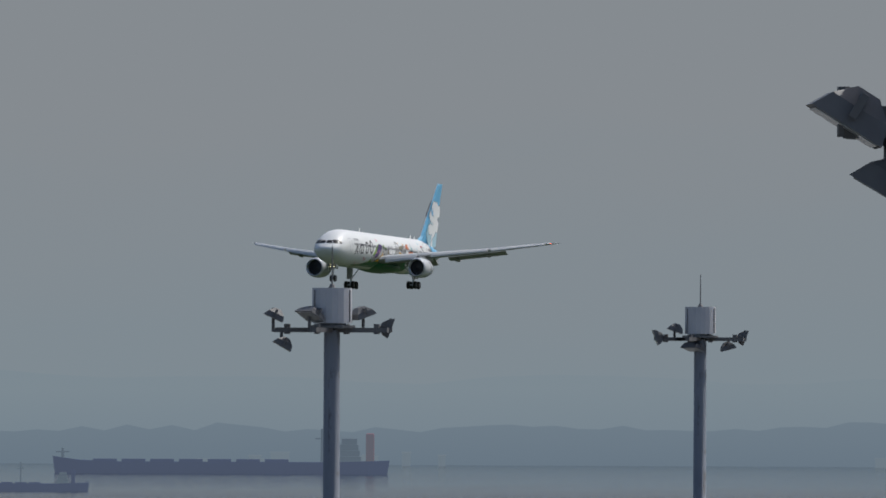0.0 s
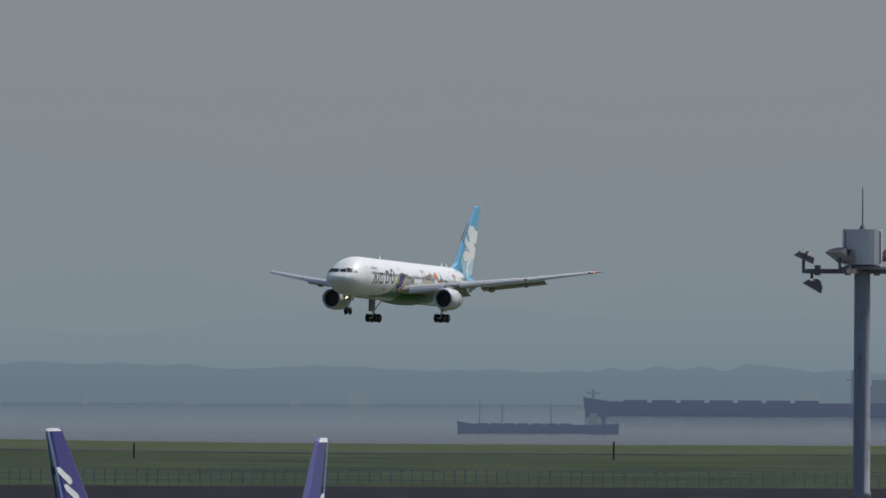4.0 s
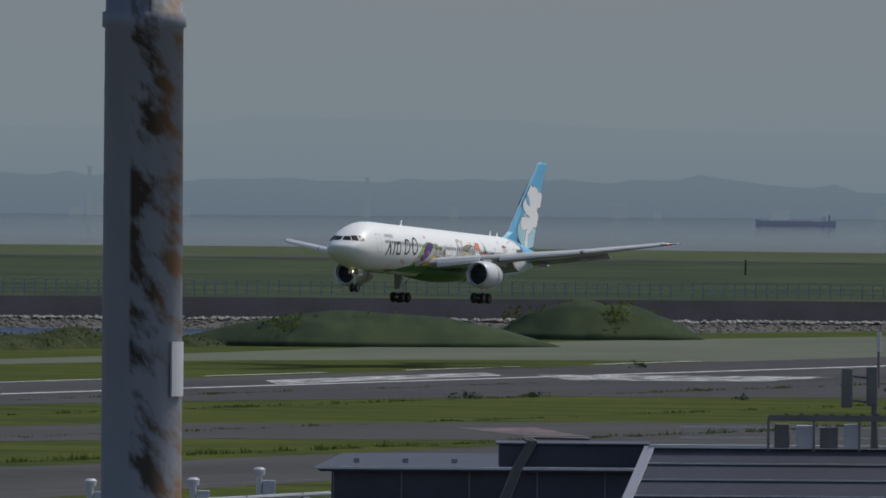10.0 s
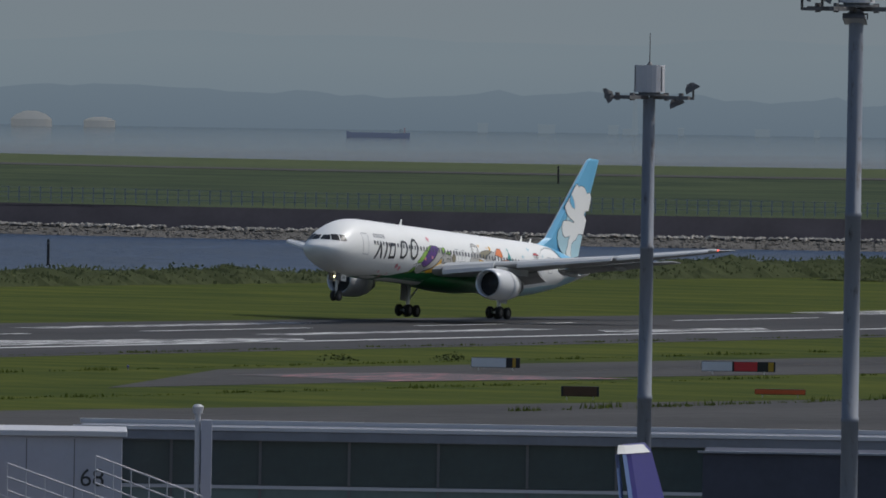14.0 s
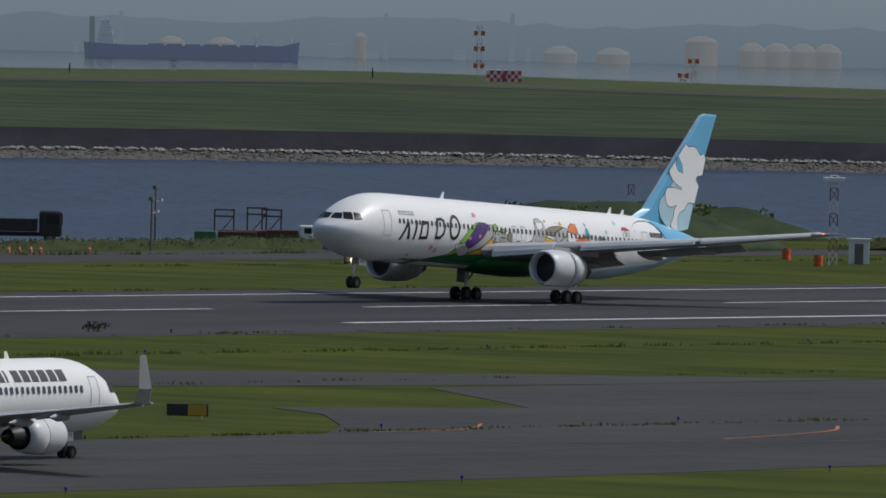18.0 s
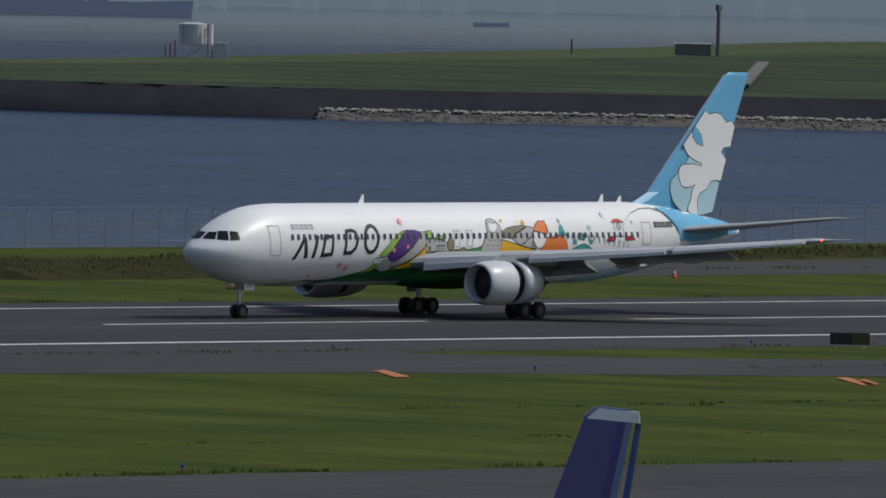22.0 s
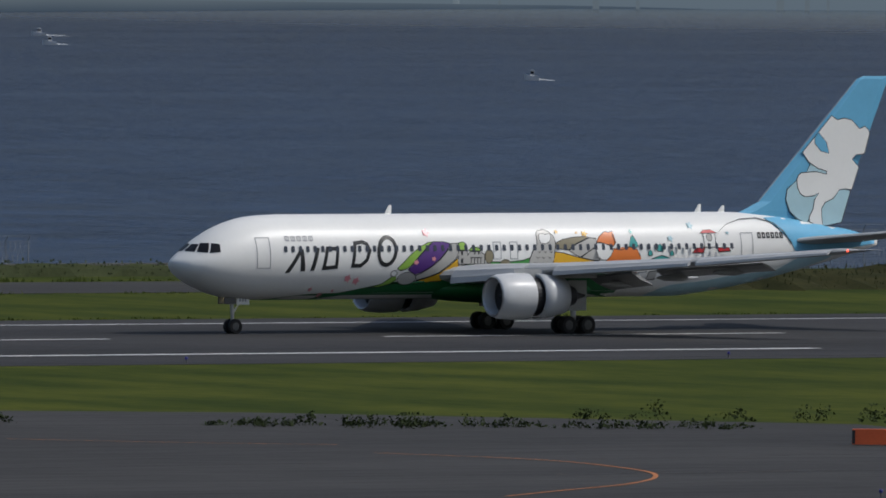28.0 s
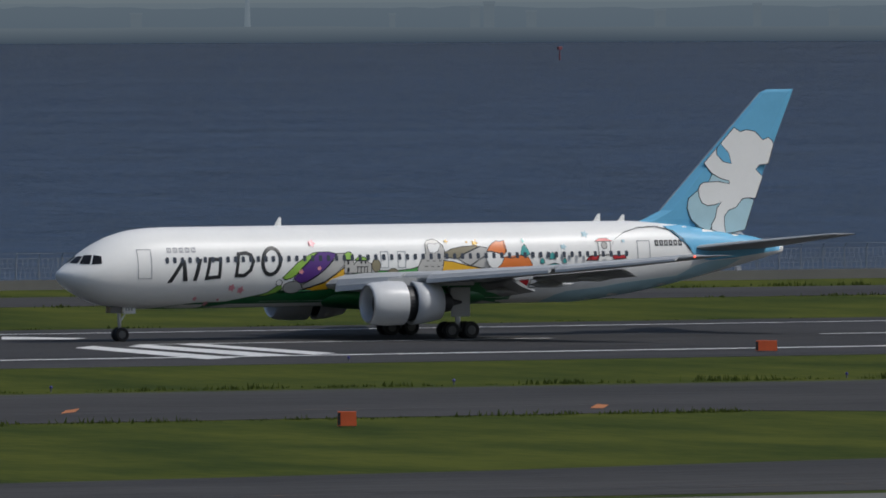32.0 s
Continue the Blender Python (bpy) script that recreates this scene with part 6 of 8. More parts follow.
thicket("shore_shrubs", [(1000, 783), (1060, 786), (1120, 786)], 2.2, 1.1, 9, THICKET, "low dark shrubs at the channel's edge", "shrubs", 0.2)


def mound(x, y, rx, ry, h, turn, seed):
    bm = bmesh.new()
    rows = []
    for i in range(11):
        q = i / 10
        row = []
        for j in range(28):
            a = 2 * math.pi * j / 28
            k = 1 - q
            wob = 1 + 0.16 * noise.noise((math.cos(a) * 1.3, math.sin(a) * 1.3, seed + q))
            row.append((math.cos(a) * rx * k * wob, math.sin(a) * ry * k * wob, h * (1 - (1 - q) ** 2.2) * (1 + 0.22 * noise.noise((math.cos(a) * k * 3.2, math.sin(a) * k * 3.2, seed + 3))) - 0.1))
        rows.append(row)
    loft(bm, rows)
    ob = tagged(finish("grass_mound", bm, ROUGHGRASS, smooth=True), "rounded grassy earth mound beside the water", "mound", kind="structure")
    ob.matrix_basis = pose(x, y, 0, 0, 0, turn)
    leaf_mass("mound_weeds", [(x + rng.uniform(-0.6, 0.6) * rx, y + rng.uniform(-0.6, 0.6) * ry, h * 0.45, rx * 0.25, ry * 0.25, h * 0.6, 120) for _ in range(8)], TUFT, "weeds growing on an earth mound", "weeds", seed, 0.35)


mound(1137.9, 783.1, 20, 13, 4.3, -50, 2.0)
mound(1192.6, 810.5, 17, 10, 3.4, -50, 6.0)
mound(1636.3, 725.2, 13, 12, 4.7, -60, 9.0)
mound(1563.1, 722.9, 26, 12, 3.9, -62, 13.0)
# ---- fences and posts ----
def fence(name, x0, x1, y, gap, h, label, lean=0.3, wires=7, mat=None):
    mat = mat or FENCE
    f = root(name, x0, y, 0, 0, label, "fence", kind="structure")
    bm = bmesh.new()
    bar(bm, (0, 0, 0), (0, 0, h), 0.045, None, 6)
    bar(bm, (0, 0, h), (0, -lean, h + 0.35), 0.035, None, 5)
    first = part("post", bm, mat, f)
    n = int((x1 - x0) / gap)
    for i in range(1, n + 1):
        again(first, f, pose(i * gap, 0, 0))
    bm = bmesh.new()
    for i in range(wires):
        z = 0.15 + (h - 0.2) * i / (wires - 1)
        beam(bm, (0, 0.03, z), (n * gap, 0.03, z), 0.02, 0.02)
    beam(bm, (0, -lean, h + 0.33), (n * gap, -lean, h + 0.33), 0.02, 0.02)
    part("wire", bm, mat, f)
    bm = bmesh.new()
    verts, faces = [], []
    k = 0
    x = 0.0
    while x < n * gap:
        for s in (1, -1):
            verts += [(x, 0.02, 0.1), (x + 0.022, 0.02, 0.1), (x + 0.022 + s * 0.5, 0.02, h), (x + s * 0.5, 0.02, h)]
            faces.append((k, k + 1, k + 2, k + 3))
            k += 4
        x += 0.42
    bm.free()
    me = bpy.data.meshes.new("mesh_panel")
    me.from_pydata(verts, [], faces)
    me.materials.append(mat)
    o = new("mesh_panel", me)
    o.parent = f
    o["kind"] = "stuff"
    return f


FENCE = surface("galvanised_wire", (0.33, 0.35, 0.37), 0.5, 0.4, vary=0.1)
fence("fence_sea", 60, 470, 792, 1.9, 2.4, "galvanised mesh security fence by the sea")
fence("fence_channel", 520, 1010, 795, 3.0, 2.9, "tall galvanised mesh fence beside the channel")
bm = bmesh.new()
box(bm, 20, 789.5, -0.2, 500, 790.1, 0.75)
tagged(finish("shore_kerb", bm, CONCRETE), "low grey concrete upstand at the fence foot", "kerb", kind="structure")


def dark_post(x, y, z, h=3.0, r=0.16):
    p = root("black_post", x, y, z, 0, "thick black marker post on the grass", "post", "black posts")
    bm = bmesh.new()
    lathe(bm, [(0, 0.001), (0, r * 1.5), (0.15, r * 1.5), (0.17, r), (h * 0.96, r), (h, r * 0.7), (h, 0.001)], 12, "z")
    part("shaft", bm, DARK, p)
    bm = bmesh.new()
    lathe(bm, [(h * 0.82, r * 1.05), (h * 0.82, r * 1.12), (h * 0.88, r * 1.12), (h * 0.88, r * 1.05)], 12, "z")
    part("collar", bm, FIXTURE, p)


for x, y, z in ((993.5, 781.9, 0), (935.5, 777.8, 0), (951.8, 789.4, 0), (721.8, 762.5, 0), (420.5, 768.4, 0), (485.5, 769.9, 0), (1331.1, 830.4, 0), (1414.6, 837.1, 0)):
    dark_post(x, y, z)
for a, sh, h in ((19.1, 0.55, 3.0), (21.0, 0.5, 2.6), (22.2, 0.6, 3.2), (23.3, 0.4, 2.6), (24.9, 0.42, 3.0), (26.6, 0.6, 3.0), (28.6, 0.5, 3.0), (35.4, 0.8, 2.4), (36.6, 0.86, 2.2), (38.0, 0.9, 2.6), (39.4, 0.9, 2.0), (41.0, 0.85, 3.2), (42.6, 0.8, 3.0)):
    p = far_point(a, sh, 2.1)
    dark_post(p.x, p.y, p.z, h, 0.16)
# fence along the top of the far seawall
verts, faces = [], []
for i in range(330):
    a = 17.0 + i * 0.042
    p = far_point(a, 0, 1.8, 15)
    k = len(verts)
    w = 0.09
    sx, sy = -math.sin(radians(a)) * w, math.cos(radians(a)) * w
    verts += [(p.x - sx, p.y - sy, 1.7), (p.x + sx, p.y + sy, 1.7), (p.x + sx, p.y + sy, 3.9), (p.x - sx, p.y - sy, 3.9)]
    faces.append((k, k + 1, k + 2, k + 3))
    if i:
        for z in (2.3, 3.0, 3.7):
            q = far_point(a - 0.042, 0, 1.8, 15)
            k = len(verts)
            verts += [(q.x, q.y, z), (p.x, p.y, z), (p.x, p.y, z + 0.07), (q.x, q.y, z + 0.07)]
            faces.append((k, k + 1, k + 2, k + 3))
me = bpy.data.meshes.new("seawall_fence")
me.from_pydata(verts, [], faces)
me.materials.append(FENCE)
tagged(new("seawall_fence", me), "wire fence along the top of the seawall", "fence", kind="stuff")


# ---- approach light pier ----
def pier():
    a, b = Vector((1579, 1608, 0)), Vector((1440, 1996, 0))
    way = (b - a).normalized()
    n = int((b - a).length / 26.8)
    r = root("light_pier", a.x, a.y, 0, math.degrees(math.atan2(way.y, way.x)), "long red steel truss pier for approach lights", "pier")
    L = n * 26.8
    for side in (-1.6, 1.6):
        bm = bmesh.new()
        for z in (2.6, 6.2):
            beam(bm, (0, side, z), (L, side, z), 0.32, 0.32)
        part("chord", bm, REDSTEEL, r, "red steel chords of the truss")
    step = L / (n * 5)
    bm = bmesh.new()
    beam(bm, (0, -1.6, 2.6), (step / 2, -1.6, 6.2), 0.2, 0.2)
    beam(bm, (step / 2, -1.6, 6.2), (step, -1.6, 2.6), 0.2, 0.2)
    brace = part("brace", bm, REDSTEEL, r)
    for i in range(n * 5):
        for s in (0, 3.2):
            if i or s:
                again(brace, r, pose(i * step, s, 0))
    bm = bmesh.new()
    box(bm, 0, -1.5, 6.25, L, 1.5, 6.4)
    part("deck", bm, FIXTURE, r)
    for i in range(n + 1):
        x = i * L / n
        bm = bmesh.new()
        for sx in (-1.3, 1.3):
            for sy in (-2.2, 2.2):
                beam(bm, (x + sx, sy, 2.2), (x + sx, sy, 6.9), 0.24, 0.24)
        for z in (3.4, 5.0, 6.9):
            beam(bm, (x - 1.4, -2.2, z), (x + 1.4, -2.2, z), 0.2, 0.2)
            beam(bm, (x - 1.4, 2.2, z), (x + 1.4, 2.2, z), 0.2, 0.2)
            beam(bm, (x - 1.4, -2.2, z), (x - 1.4, 2.2, z), 0.2, 0.2)
        part("tower_frame", bm, REDSTEEL, r)
        if i % 3 == 0 or i == n:
            bm = bmesh.new()
            box(bm, x - 2.9, -3.4, 0.4, x + 2.9, 3.4, 2.2, 0.12)
            part("pile_cap", bm, CONCRETE, r, "grey concrete pile cap")
            for sx in (-2.0, 0, 2.0):
                for sy in (-2.2, 2.2):
                    bm = bmesh.new()
                    bar(bm, (x + sx * 1.25, sy * 1.25, -5), (x + sx, sy, 0.5), 0.5, None, 10)
                    part("pile", bm, DARK, r)


pier()


# ---- terminal piers, roofs and gate equipment ----
def hall(t_pos, turn, width, depth, high, panel, name, label, glass_top, text=None):
    """A glazed gate room: roof slab, mullions, panes above and below a sill. Front towards -y, origin mid front at roof height."""
    x, y, z = t_pos
    r = root(name, x, y, 0, turn, label, "building", kind="structure")
    w = width / 2
    bm = bmesh.new()
    box(bm, -w - 0.3, -0.35, z - 0.42, w + 0.3, depth, z, 0.04)
    part("roof_slab", bm, ROOF, r)
    bm = bmesh.new()
    box(bm, -w - 0.4, -0.42, z + 0.004, w + 0.4, -0.12, z + 0.16)
    box(bm, -w - 0.4, depth - 0.3, z + 0.004, w + 0.4, depth, z + 0.2)
    part("roof_edge", bm, BOX, r, "pale metal roof edge")
    bm = bmesh.new()
    box(bm, -w + 0.05, 0.5, 0, w - 0.05, depth - 0.2, z - 0.43)
    part("core_wall", bm, WALLPANEL, r)
    n = int(width / panel)
    k = width / n
    bm = bmesh.new()
    box(bm, -k / 2 + 0.05, 0.02, 0, k / 2 - 0.05, 0.08, glass_top)
    up = part("window_pane", bm, TINT, r)
    up.location = (-w + k / 2, 0, z - 0.42 - glass_top)
    bm = bmesh.new()
    box(bm, -k / 2 + 0.05, 0.06, 0, k / 2 - 0.05, 0.12, 2.6)
    low = part("window_pane", bm, TINT2, r, "greenish lower pane")
    low.location = (-w + k / 2, 0, z - 0.42 - glass_top - 2.75)
    bm = bmesh.new()
    box(bm, -0.06, -0.05, 0, 0.06, 0.14, z - 0.43)
    mul = part("mullion", bm, FIXTURE, r)
    mul.location = (-w, 0, 0)
    for i in range(1, n + 1):
        if i < n:
            again(up, r, pose(-w + k / 2 + i * k, 0, z - 0.42 - glass_top))
            again(low, r, pose(-w + k / 2 + i * k, 0, z - 0.42 - glass_top - 2.75))
        again(mul, r, pose(-w + i * k, 0, 0))
    bm = bmesh.new()
    box(bm, -w, -0.06, z - 0.42 - glass_top - 0.16, w, 0.05, z - 0.42 - glass_top - 0.02)
    part("sill", bm, BOX, r)
    return r


ROOF = surface("grey_roof", (0.2, 0.21, 0.24), 0.6, vary=0.12, scale=0.4)
WALLPANEL = surface("pale_wall_panel", (0.42, 0.42, 0.47), 0.55, vary=0.06, scale=0.5)
TINT = surface("tinted_glass", (0.06, 0.085, 0.085), 0.14, vary=0.15, scale=0.3)
TINT2 = surface("green_glass", (0.15, 0.21, 0.2), 0.14, vary=0.15, scale=0.3)
gate_hall = hall((544.7, 296.1, 9.41), -61.5, 42.0, 9.0, 8, 3.6, "gate_hall", "long glazed gate hall with a flat grey roof", 1.9)
block = hall((513.0, 311.2, 9.23), -58.7, 7.4, 8.0, 8, 1.85, "gate_hall_end", "glazed end block of the gate hall", 2.0)
sign_block = root("gate_wall", 519.9, 307.4, 0, -59.4, "pale panelled gate wall with a number", "building", kind="structure")
zt = 9.51
bm = bmesh.new()
box(bm, -3.1, 0, 0, 3.0, 7, zt, 0.03)
part("wall", bm, WALLPANEL, sign_block)
bm = bmesh.new()
box(bm, -3.3, -0.3, zt + 0.004, 3.2, 7.2, zt + 0.25, 0.04)
part("roof_edge", bm, BOX, sign_block)
words("gate_number", "68", 1.05, INK, sign_block, pose(1.75, -0.012, zt - 1.75, 90, 0, 0), "dark painted gate number")
for x in (-1.0, 1.0):
    bm = bmesh.new()
    box(bm, x - 0.02, -0.006, 0, x + 0.02, 0.0, zt - 0.1)
    part("panel_joint", bm, FIXTURE, sign_block)


def stair_rail(x, y, z, turn, length, rise):
    s = root("stair_rail", x, y, 0, turn, "white tubular stair railing by the gate", "railing", "gate railings")
    for h in (0.0, 0.55, 1.1):
        bm = bmesh.new()
        bar(bm, (0, 0, z + h), (length, 0, z + h - rise), 0.035, None, 6)
        part("rail", bm, BOX, s)
    n = 6
    for i in range(n + 1):
        q = i / n
        bm = bmesh.new()
        bar(bm, (length * q, 0, 0 if i in (0, n) else z - rise * q - 0.5), (length * q, 0, z - rise * q + 1.1), 0.03, None, 6)
        part("baluster", bm, BOX, s)


stair_rail(508.8, 298.7, 8.02, -59.6, 4.4, 1.6)
stair_rail(506.1, 303.2, 6.90, -59.1, 3.2, 1.2)
stair_rail(507.0, 301.8, 7.66, -59.2, 4.6, 1.6)


def roof_vent(x, y, z, turn, h=1.3):
    v = root("roof_vent", x, y, 0, turn, "pale roof vent with a round cowl", "vent", "roof vents")
    bm = bmesh.new()
    lathe(bm, [(0, 0.12), (z + h * 0.7, 0.12), (z + h * 0.7, 0.2), (z + h * 0.92, 0.24), (z + h, 0.14), (z + h, 0.001)], 12, "z")
    part("pipe", bm, BOX, v)
    bm = bmesh.new()
    box(bm, 0.15, -0.2, 0, 0.62, 0.25, z + h * 0.5, 0.03)
    part("box", bm, WALLPANEL, v)


roof_vent(532.5, 307.6, 9.35, -60.0, 1.3)
for q in ((503.8, 244.5, 11.53), (505.5, 240.9, 11.60), (506.6, 238.6, 12.01), (490.8, 225.3, 11.38)):
    roof_vent(q[0], q[1], q[2], -64.7, 1.0)


def low_roofs():
    # sloped glazed roof of the pier with its upper duct, and flat roofs beside it
    r = root("pier_roof", 441.1, 189.3, 0, -66.8, "dark sloped glazed pier roof with pale ribs", "roof", kind="structure")
    z = 15.64
    k = 480 / 25600
    x0, x1 = -200 * k, 560 * k
    bm = bmesh.new()
    loft(bm, [[(x0, 0, z), (x0, 6, z), (x0, 6, 0), (x0 - 1.1, -3.2, 0), (x0 - 1.1, -3.2, z - 2.6)], [(x1, 0, z), (x1, 6, z), (x1, 6, 0), (x1, -3.2, 0), (x1, -3.2, z - 2.6)]])
    part("roof_body", bm, ROOFDARK, r)
    bm = bmesh.new()
    box(bm, x0, -0.15, z + 0.004, x1, 0.3, z + 0.12)
    part("ridge", bm, BOX, r, "pale ridge strip")
    bm = bmesh.new()
    beam(bm, (x0, -0.05, z + 0.03), (x0 - 1.1, -3.24, z - 2.56), 0.34, 0.1)
    part("verge", bm, WALLPANEL, r, "grey metal verge of the roof")
    for q in (0.2, 0.4, 0.6, 0.8):
        bm = bmesh.new()
        beam(bm, (x0 - 1.1 * q, -3.2 * q - 0.02, z - 2.6 * q + 0.03), (x1, -3.2 * q - 0.02, z - 2.6 * q + 0.03), 0.05, 0.05)
        part("glazing_bar", bm, BOX, r)
    # handrail on the ridge
    bm = bmesh.new()
    for h in (0.35, 0.7):
        beam(bm, (x0 + 1, 0.8, z + h), (x1, 0.8, z + h), 0.04, 0.04)
    part("guard_rail", bm, BOX, r)
    d = root("roof_duct", 444.5, 196.5, 0, -66.1, "long grey roof duct with bent pipes", "duct", kind="structure")
    zd = 15.59
    bm = bmesh.new()
    box(bm, -3.6, 0, zd - 0.75, 1.4, 4, zd, 0.05)
    part("duct", bm, ROOFDARK, d)
    bm = bmesh.new()
    box(bm, -3.7, -0.1, zd + 0.004, 1.5, 4.1, zd + 0.05)
    part("capping", bm, ROOFDARK, d)
    for i in range(4):
        bm = bmesh.new()
        o = i * 0.09 - 1.6
        for p, q in (((-1.2 + o, -0.2, zd + 0.25), (-1.0 + o, -0.3, zd + 0.1)), ((-1.0 + o, -0.3, zd + 0.1), (-1.5 + o, -0.3, zd - 0.8)), ((-1.5 + o, -0.3, zd - 0.8), (-1.9 + o, -0.35, zd - 1.8)), ((-1.2 + o, -0.2, zd + 0.25), (0.8 + o, 0.4, zd + 0.2))):
            bar(bm, p, q, 0.05, None, 6)
        part("pipe", bm, FIXTURE, d)
    # low building with a wide thin eave
    f = root("eaved_roof", 455.0, 207.4, 0, -65.5, "grey thin-eaved flat roof over dark wall panels", "roof", kind="structure")
    zf = 14.45
    bm = bmesh.new()
    loft(bm, [[(-4.4, 0, zf), (13, 0, zf + 0.02), (13, 9, zf + 0.35), (-3.4, 9, zf + 0.3)], [(-4.1, 0.15, zf - 0.14), (13, 0.15, zf - 0.12), (13, 9, zf - 0.1), (-3.2, 9, zf - 0.1)]])
    part("eave", bm, ROOFDARK, f)
    bm = bmesh.new()
    box(bm, -4.35, -0.05, zf - 0.05, 13, 0.02, zf + 0.03)
    part("gutter", bm, BOX, f)
    bm = bmesh.new()
    box(bm, -3.75, 0.6, 0, 13, 8.5, zf - 0.15)
    part("wall", bm, ROOFDARK, f)
    for i in range(7):
        bm = bmesh.new()
        box(bm, -3.7 + i * 2.35, 0.55, zf - 1.4, -3.66 + i * 2.35, 0.6, zf - 0.15)
        part("panel_joint", bm, ROOF, f)
    for i in range(3):
        bm = bmesh.new()
        bar(bm, (-3.9, 0.35 - i * 0.12, zf - 1.35 + i * 0.09), (13, 0.35 - i * 0.12, zf - 1.35 + i * 0.09), 0.045, None, 6)
        part("pipe", bm, POLE, f)
    for i in range(9):
        bm = bmesh.new()
        box(bm, -3 + i * 1.7, 3.0, zf + 0.1, -2.8 + i * 1.7, 3.2, zf + 0.26)
        part("roof_stud", bm, POLE, f)
    g = root("flat_roof", 0, 0, 0, 0, "pale flat roof with long pipe rails", "roof", kind="structure")
    zg = 12.63
    quad = [(418.7, 204.9), (466.8, 216.6), (473.2, 209.1), (426.0, 195.8)]
    bm = bmesh.new()
    loft(bm, [[(x, y, 0) for x, y in quad], [(x, y, zg) for x, y in quad]])
    part("slab", bm, CONCRETE, g)
    for (xa, ya), (xb, yb), zz in (((418.9, 203.3), (468.1, 216.9), 13.0), ((420.0, 203.5), (467.4, 216.6), 12.9), ((420.8, 203.7), (467.7, 216.7), 12.75),
                                   ((423.6, 195.7), (467.8, 205.8), 13.0), ((425.7, 196.2), (467.5, 205.7), 12.85),
                                   ((436.7, 218.5), (472.6, 219.8), 13.0), ((438.2, 219.3), (471.3, 220.0), 12.8)):
        bm = bmesh.new()
        bar(bm, (xa, ya, zz), (xb, yb, zz), 0.09, None, 8)
        part("pipe_rail", bm, POLE, g)
        for i in range(7):
            q = (i + 0.5) / 7
            bm = bmesh.new()
            beam(bm, (xa + (xb - xa) * q, ya + (yb - ya) * q, zg - 0.3), (xa + (xb - xa) * q, ya + (yb - ya) * q, zz + 0.1), 0.1, 0.16)
            part("bracket", bm, FIXTURE, g)
    h = root("flat_roof", 498.1, 255.9, 0, -62.8, "dark low roof beside the gate hall", "roof", kind="structure")
    zh = 10.47
    bm = bmesh.new()
    box(bm, -8, 0, 0, 22, 8, zh, 0.04)
    part("slab", bm, ROOFDARK, h)
    bm = bmesh.new()
    box(bm, -8.2, -0.2, zh + 0.004, 22, 0.1, zh + 0.08)
    part("roof_edge", bm, POLE, h)


ROOFDARK = surface("dark_roof", (0.07, 0.075, 0.1), 0.6, vary=0.15, scale=0.4, spec=0.25)
low_roofs()


def antenna_cluster(x, y, z, turn):
    """Roof equipment: cabinets under a frame, a mast with panel antennas and a dipole rack."""
    a = root("antenna_cluster", x, y, 0, turn, "dark rooftop antenna mast with panels above equipment cabinets", "antenna")
    bm = bmesh.new()
    bar(bm, (0.3, 0, z), (0.3, 0, z + 2.1), 0.14, 0.1, 10)
    bar(bm, (0.42, 0, z + 2.0), (0.42, 0, z + 3.9), 0.06, 0.03, 8)
    part("mast", bm, FIXTURE, a)
    bm = bmesh.new()
    box(bm, 0.36, -0.08, z + 3.2, 0.5, 0.08, z + 3.85, 0.03)
    part("whip", bm, BOX, a)
    for px, h in ((-0.62, 0.0), (0.2, 0.05)):
        bm = bmesh.new()
        box(bm, px - 0.18, -0.3, z + 1.35 + h, px + 0.2, -0.05, z + 2.65 + h, 0.05)
        part("panel_antenna", bm, FIXTURE, a)
        bm = bmesh.new()
        for hz in (1.6, 2.4):
            beam(bm, (px, -0.05, z + hz + h), (0.3, 0.0, z + hz - 0.1), 0.07, 0.07)
        part("bracket", bm, FIXTURE, a)
    for hz in (1.35, 1.95):
        bm = bmesh.new()
        beam(bm, (0.6, -0.1, z + hz), (2.2, -0.1, z + hz), 0.12, 0.12)
        part("rack_bar", bm, FIXTURE, a)
    for i in range(3):
        bm = bmesh.new()
        bar(bm, (1.45 + i * 0.35, -0.1, z + 1.1), (1.45 + i * 0.35, -0.1, z + 2.6), 0.045, None, 6)
        part("dipole", bm, FIXTURE, a)
    bm = bmesh.new()
    bar(bm, (1.4, 0, z), (1.4, 0, z + 2.0), 0.07, None, 8)
    part("rack_post", bm, FIXTURE, a)
    for i, (x0, w, h, m) in enumerate(((-3.0, 0.5, 0.8, 0), (-2.3, 0.6, 0.75, 1), (-1.5, 0.6, 0.7, 0), (-0.7, 0.5, 0.8, 1), (0.9, 0.6, 0.85, 0), (1.7, 0.55, 0.8, 1))):
        bm = bmesh.new()
        box(bm, x0, -0.4, z, x0 + w, 0.3, z + h, 0.04)
        part("cabinet", bm, WALLPANEL if m else FIXTURE, a)
    bm = bmesh.new()
    for x0 in (-3.2, -1.7, -0.2, 2.4):
        beam(bm, (x0, -0.6, z - 0.1), (x0, -0.6, z + 1.0), 0.08, 0.08)
    beam(bm, (-3.2, -0.6, z + 1.0), (2.4, -0.6, z + 1.0), 0.14, 0.2)
    part("frame", bm, FIXTURE, a)
    for i in range(7):
        bm = bmesh.new()
        q = i * 0.5
        bar(bm, (-2.8 + q, -0.5, z + 0.95), (-2.6 + q, -0.45, z + 1.12), 0.05, None, 6)
        bar(bm, (-2.6 + q, -0.45, z + 1.12), (-2.4 + q, -0.5, z + 0.95), 0.05, None, 6)
        part("cable", bm, RUBBER, a)


antenna_cluster(440.6, 185.4, 15.72, -67.2)


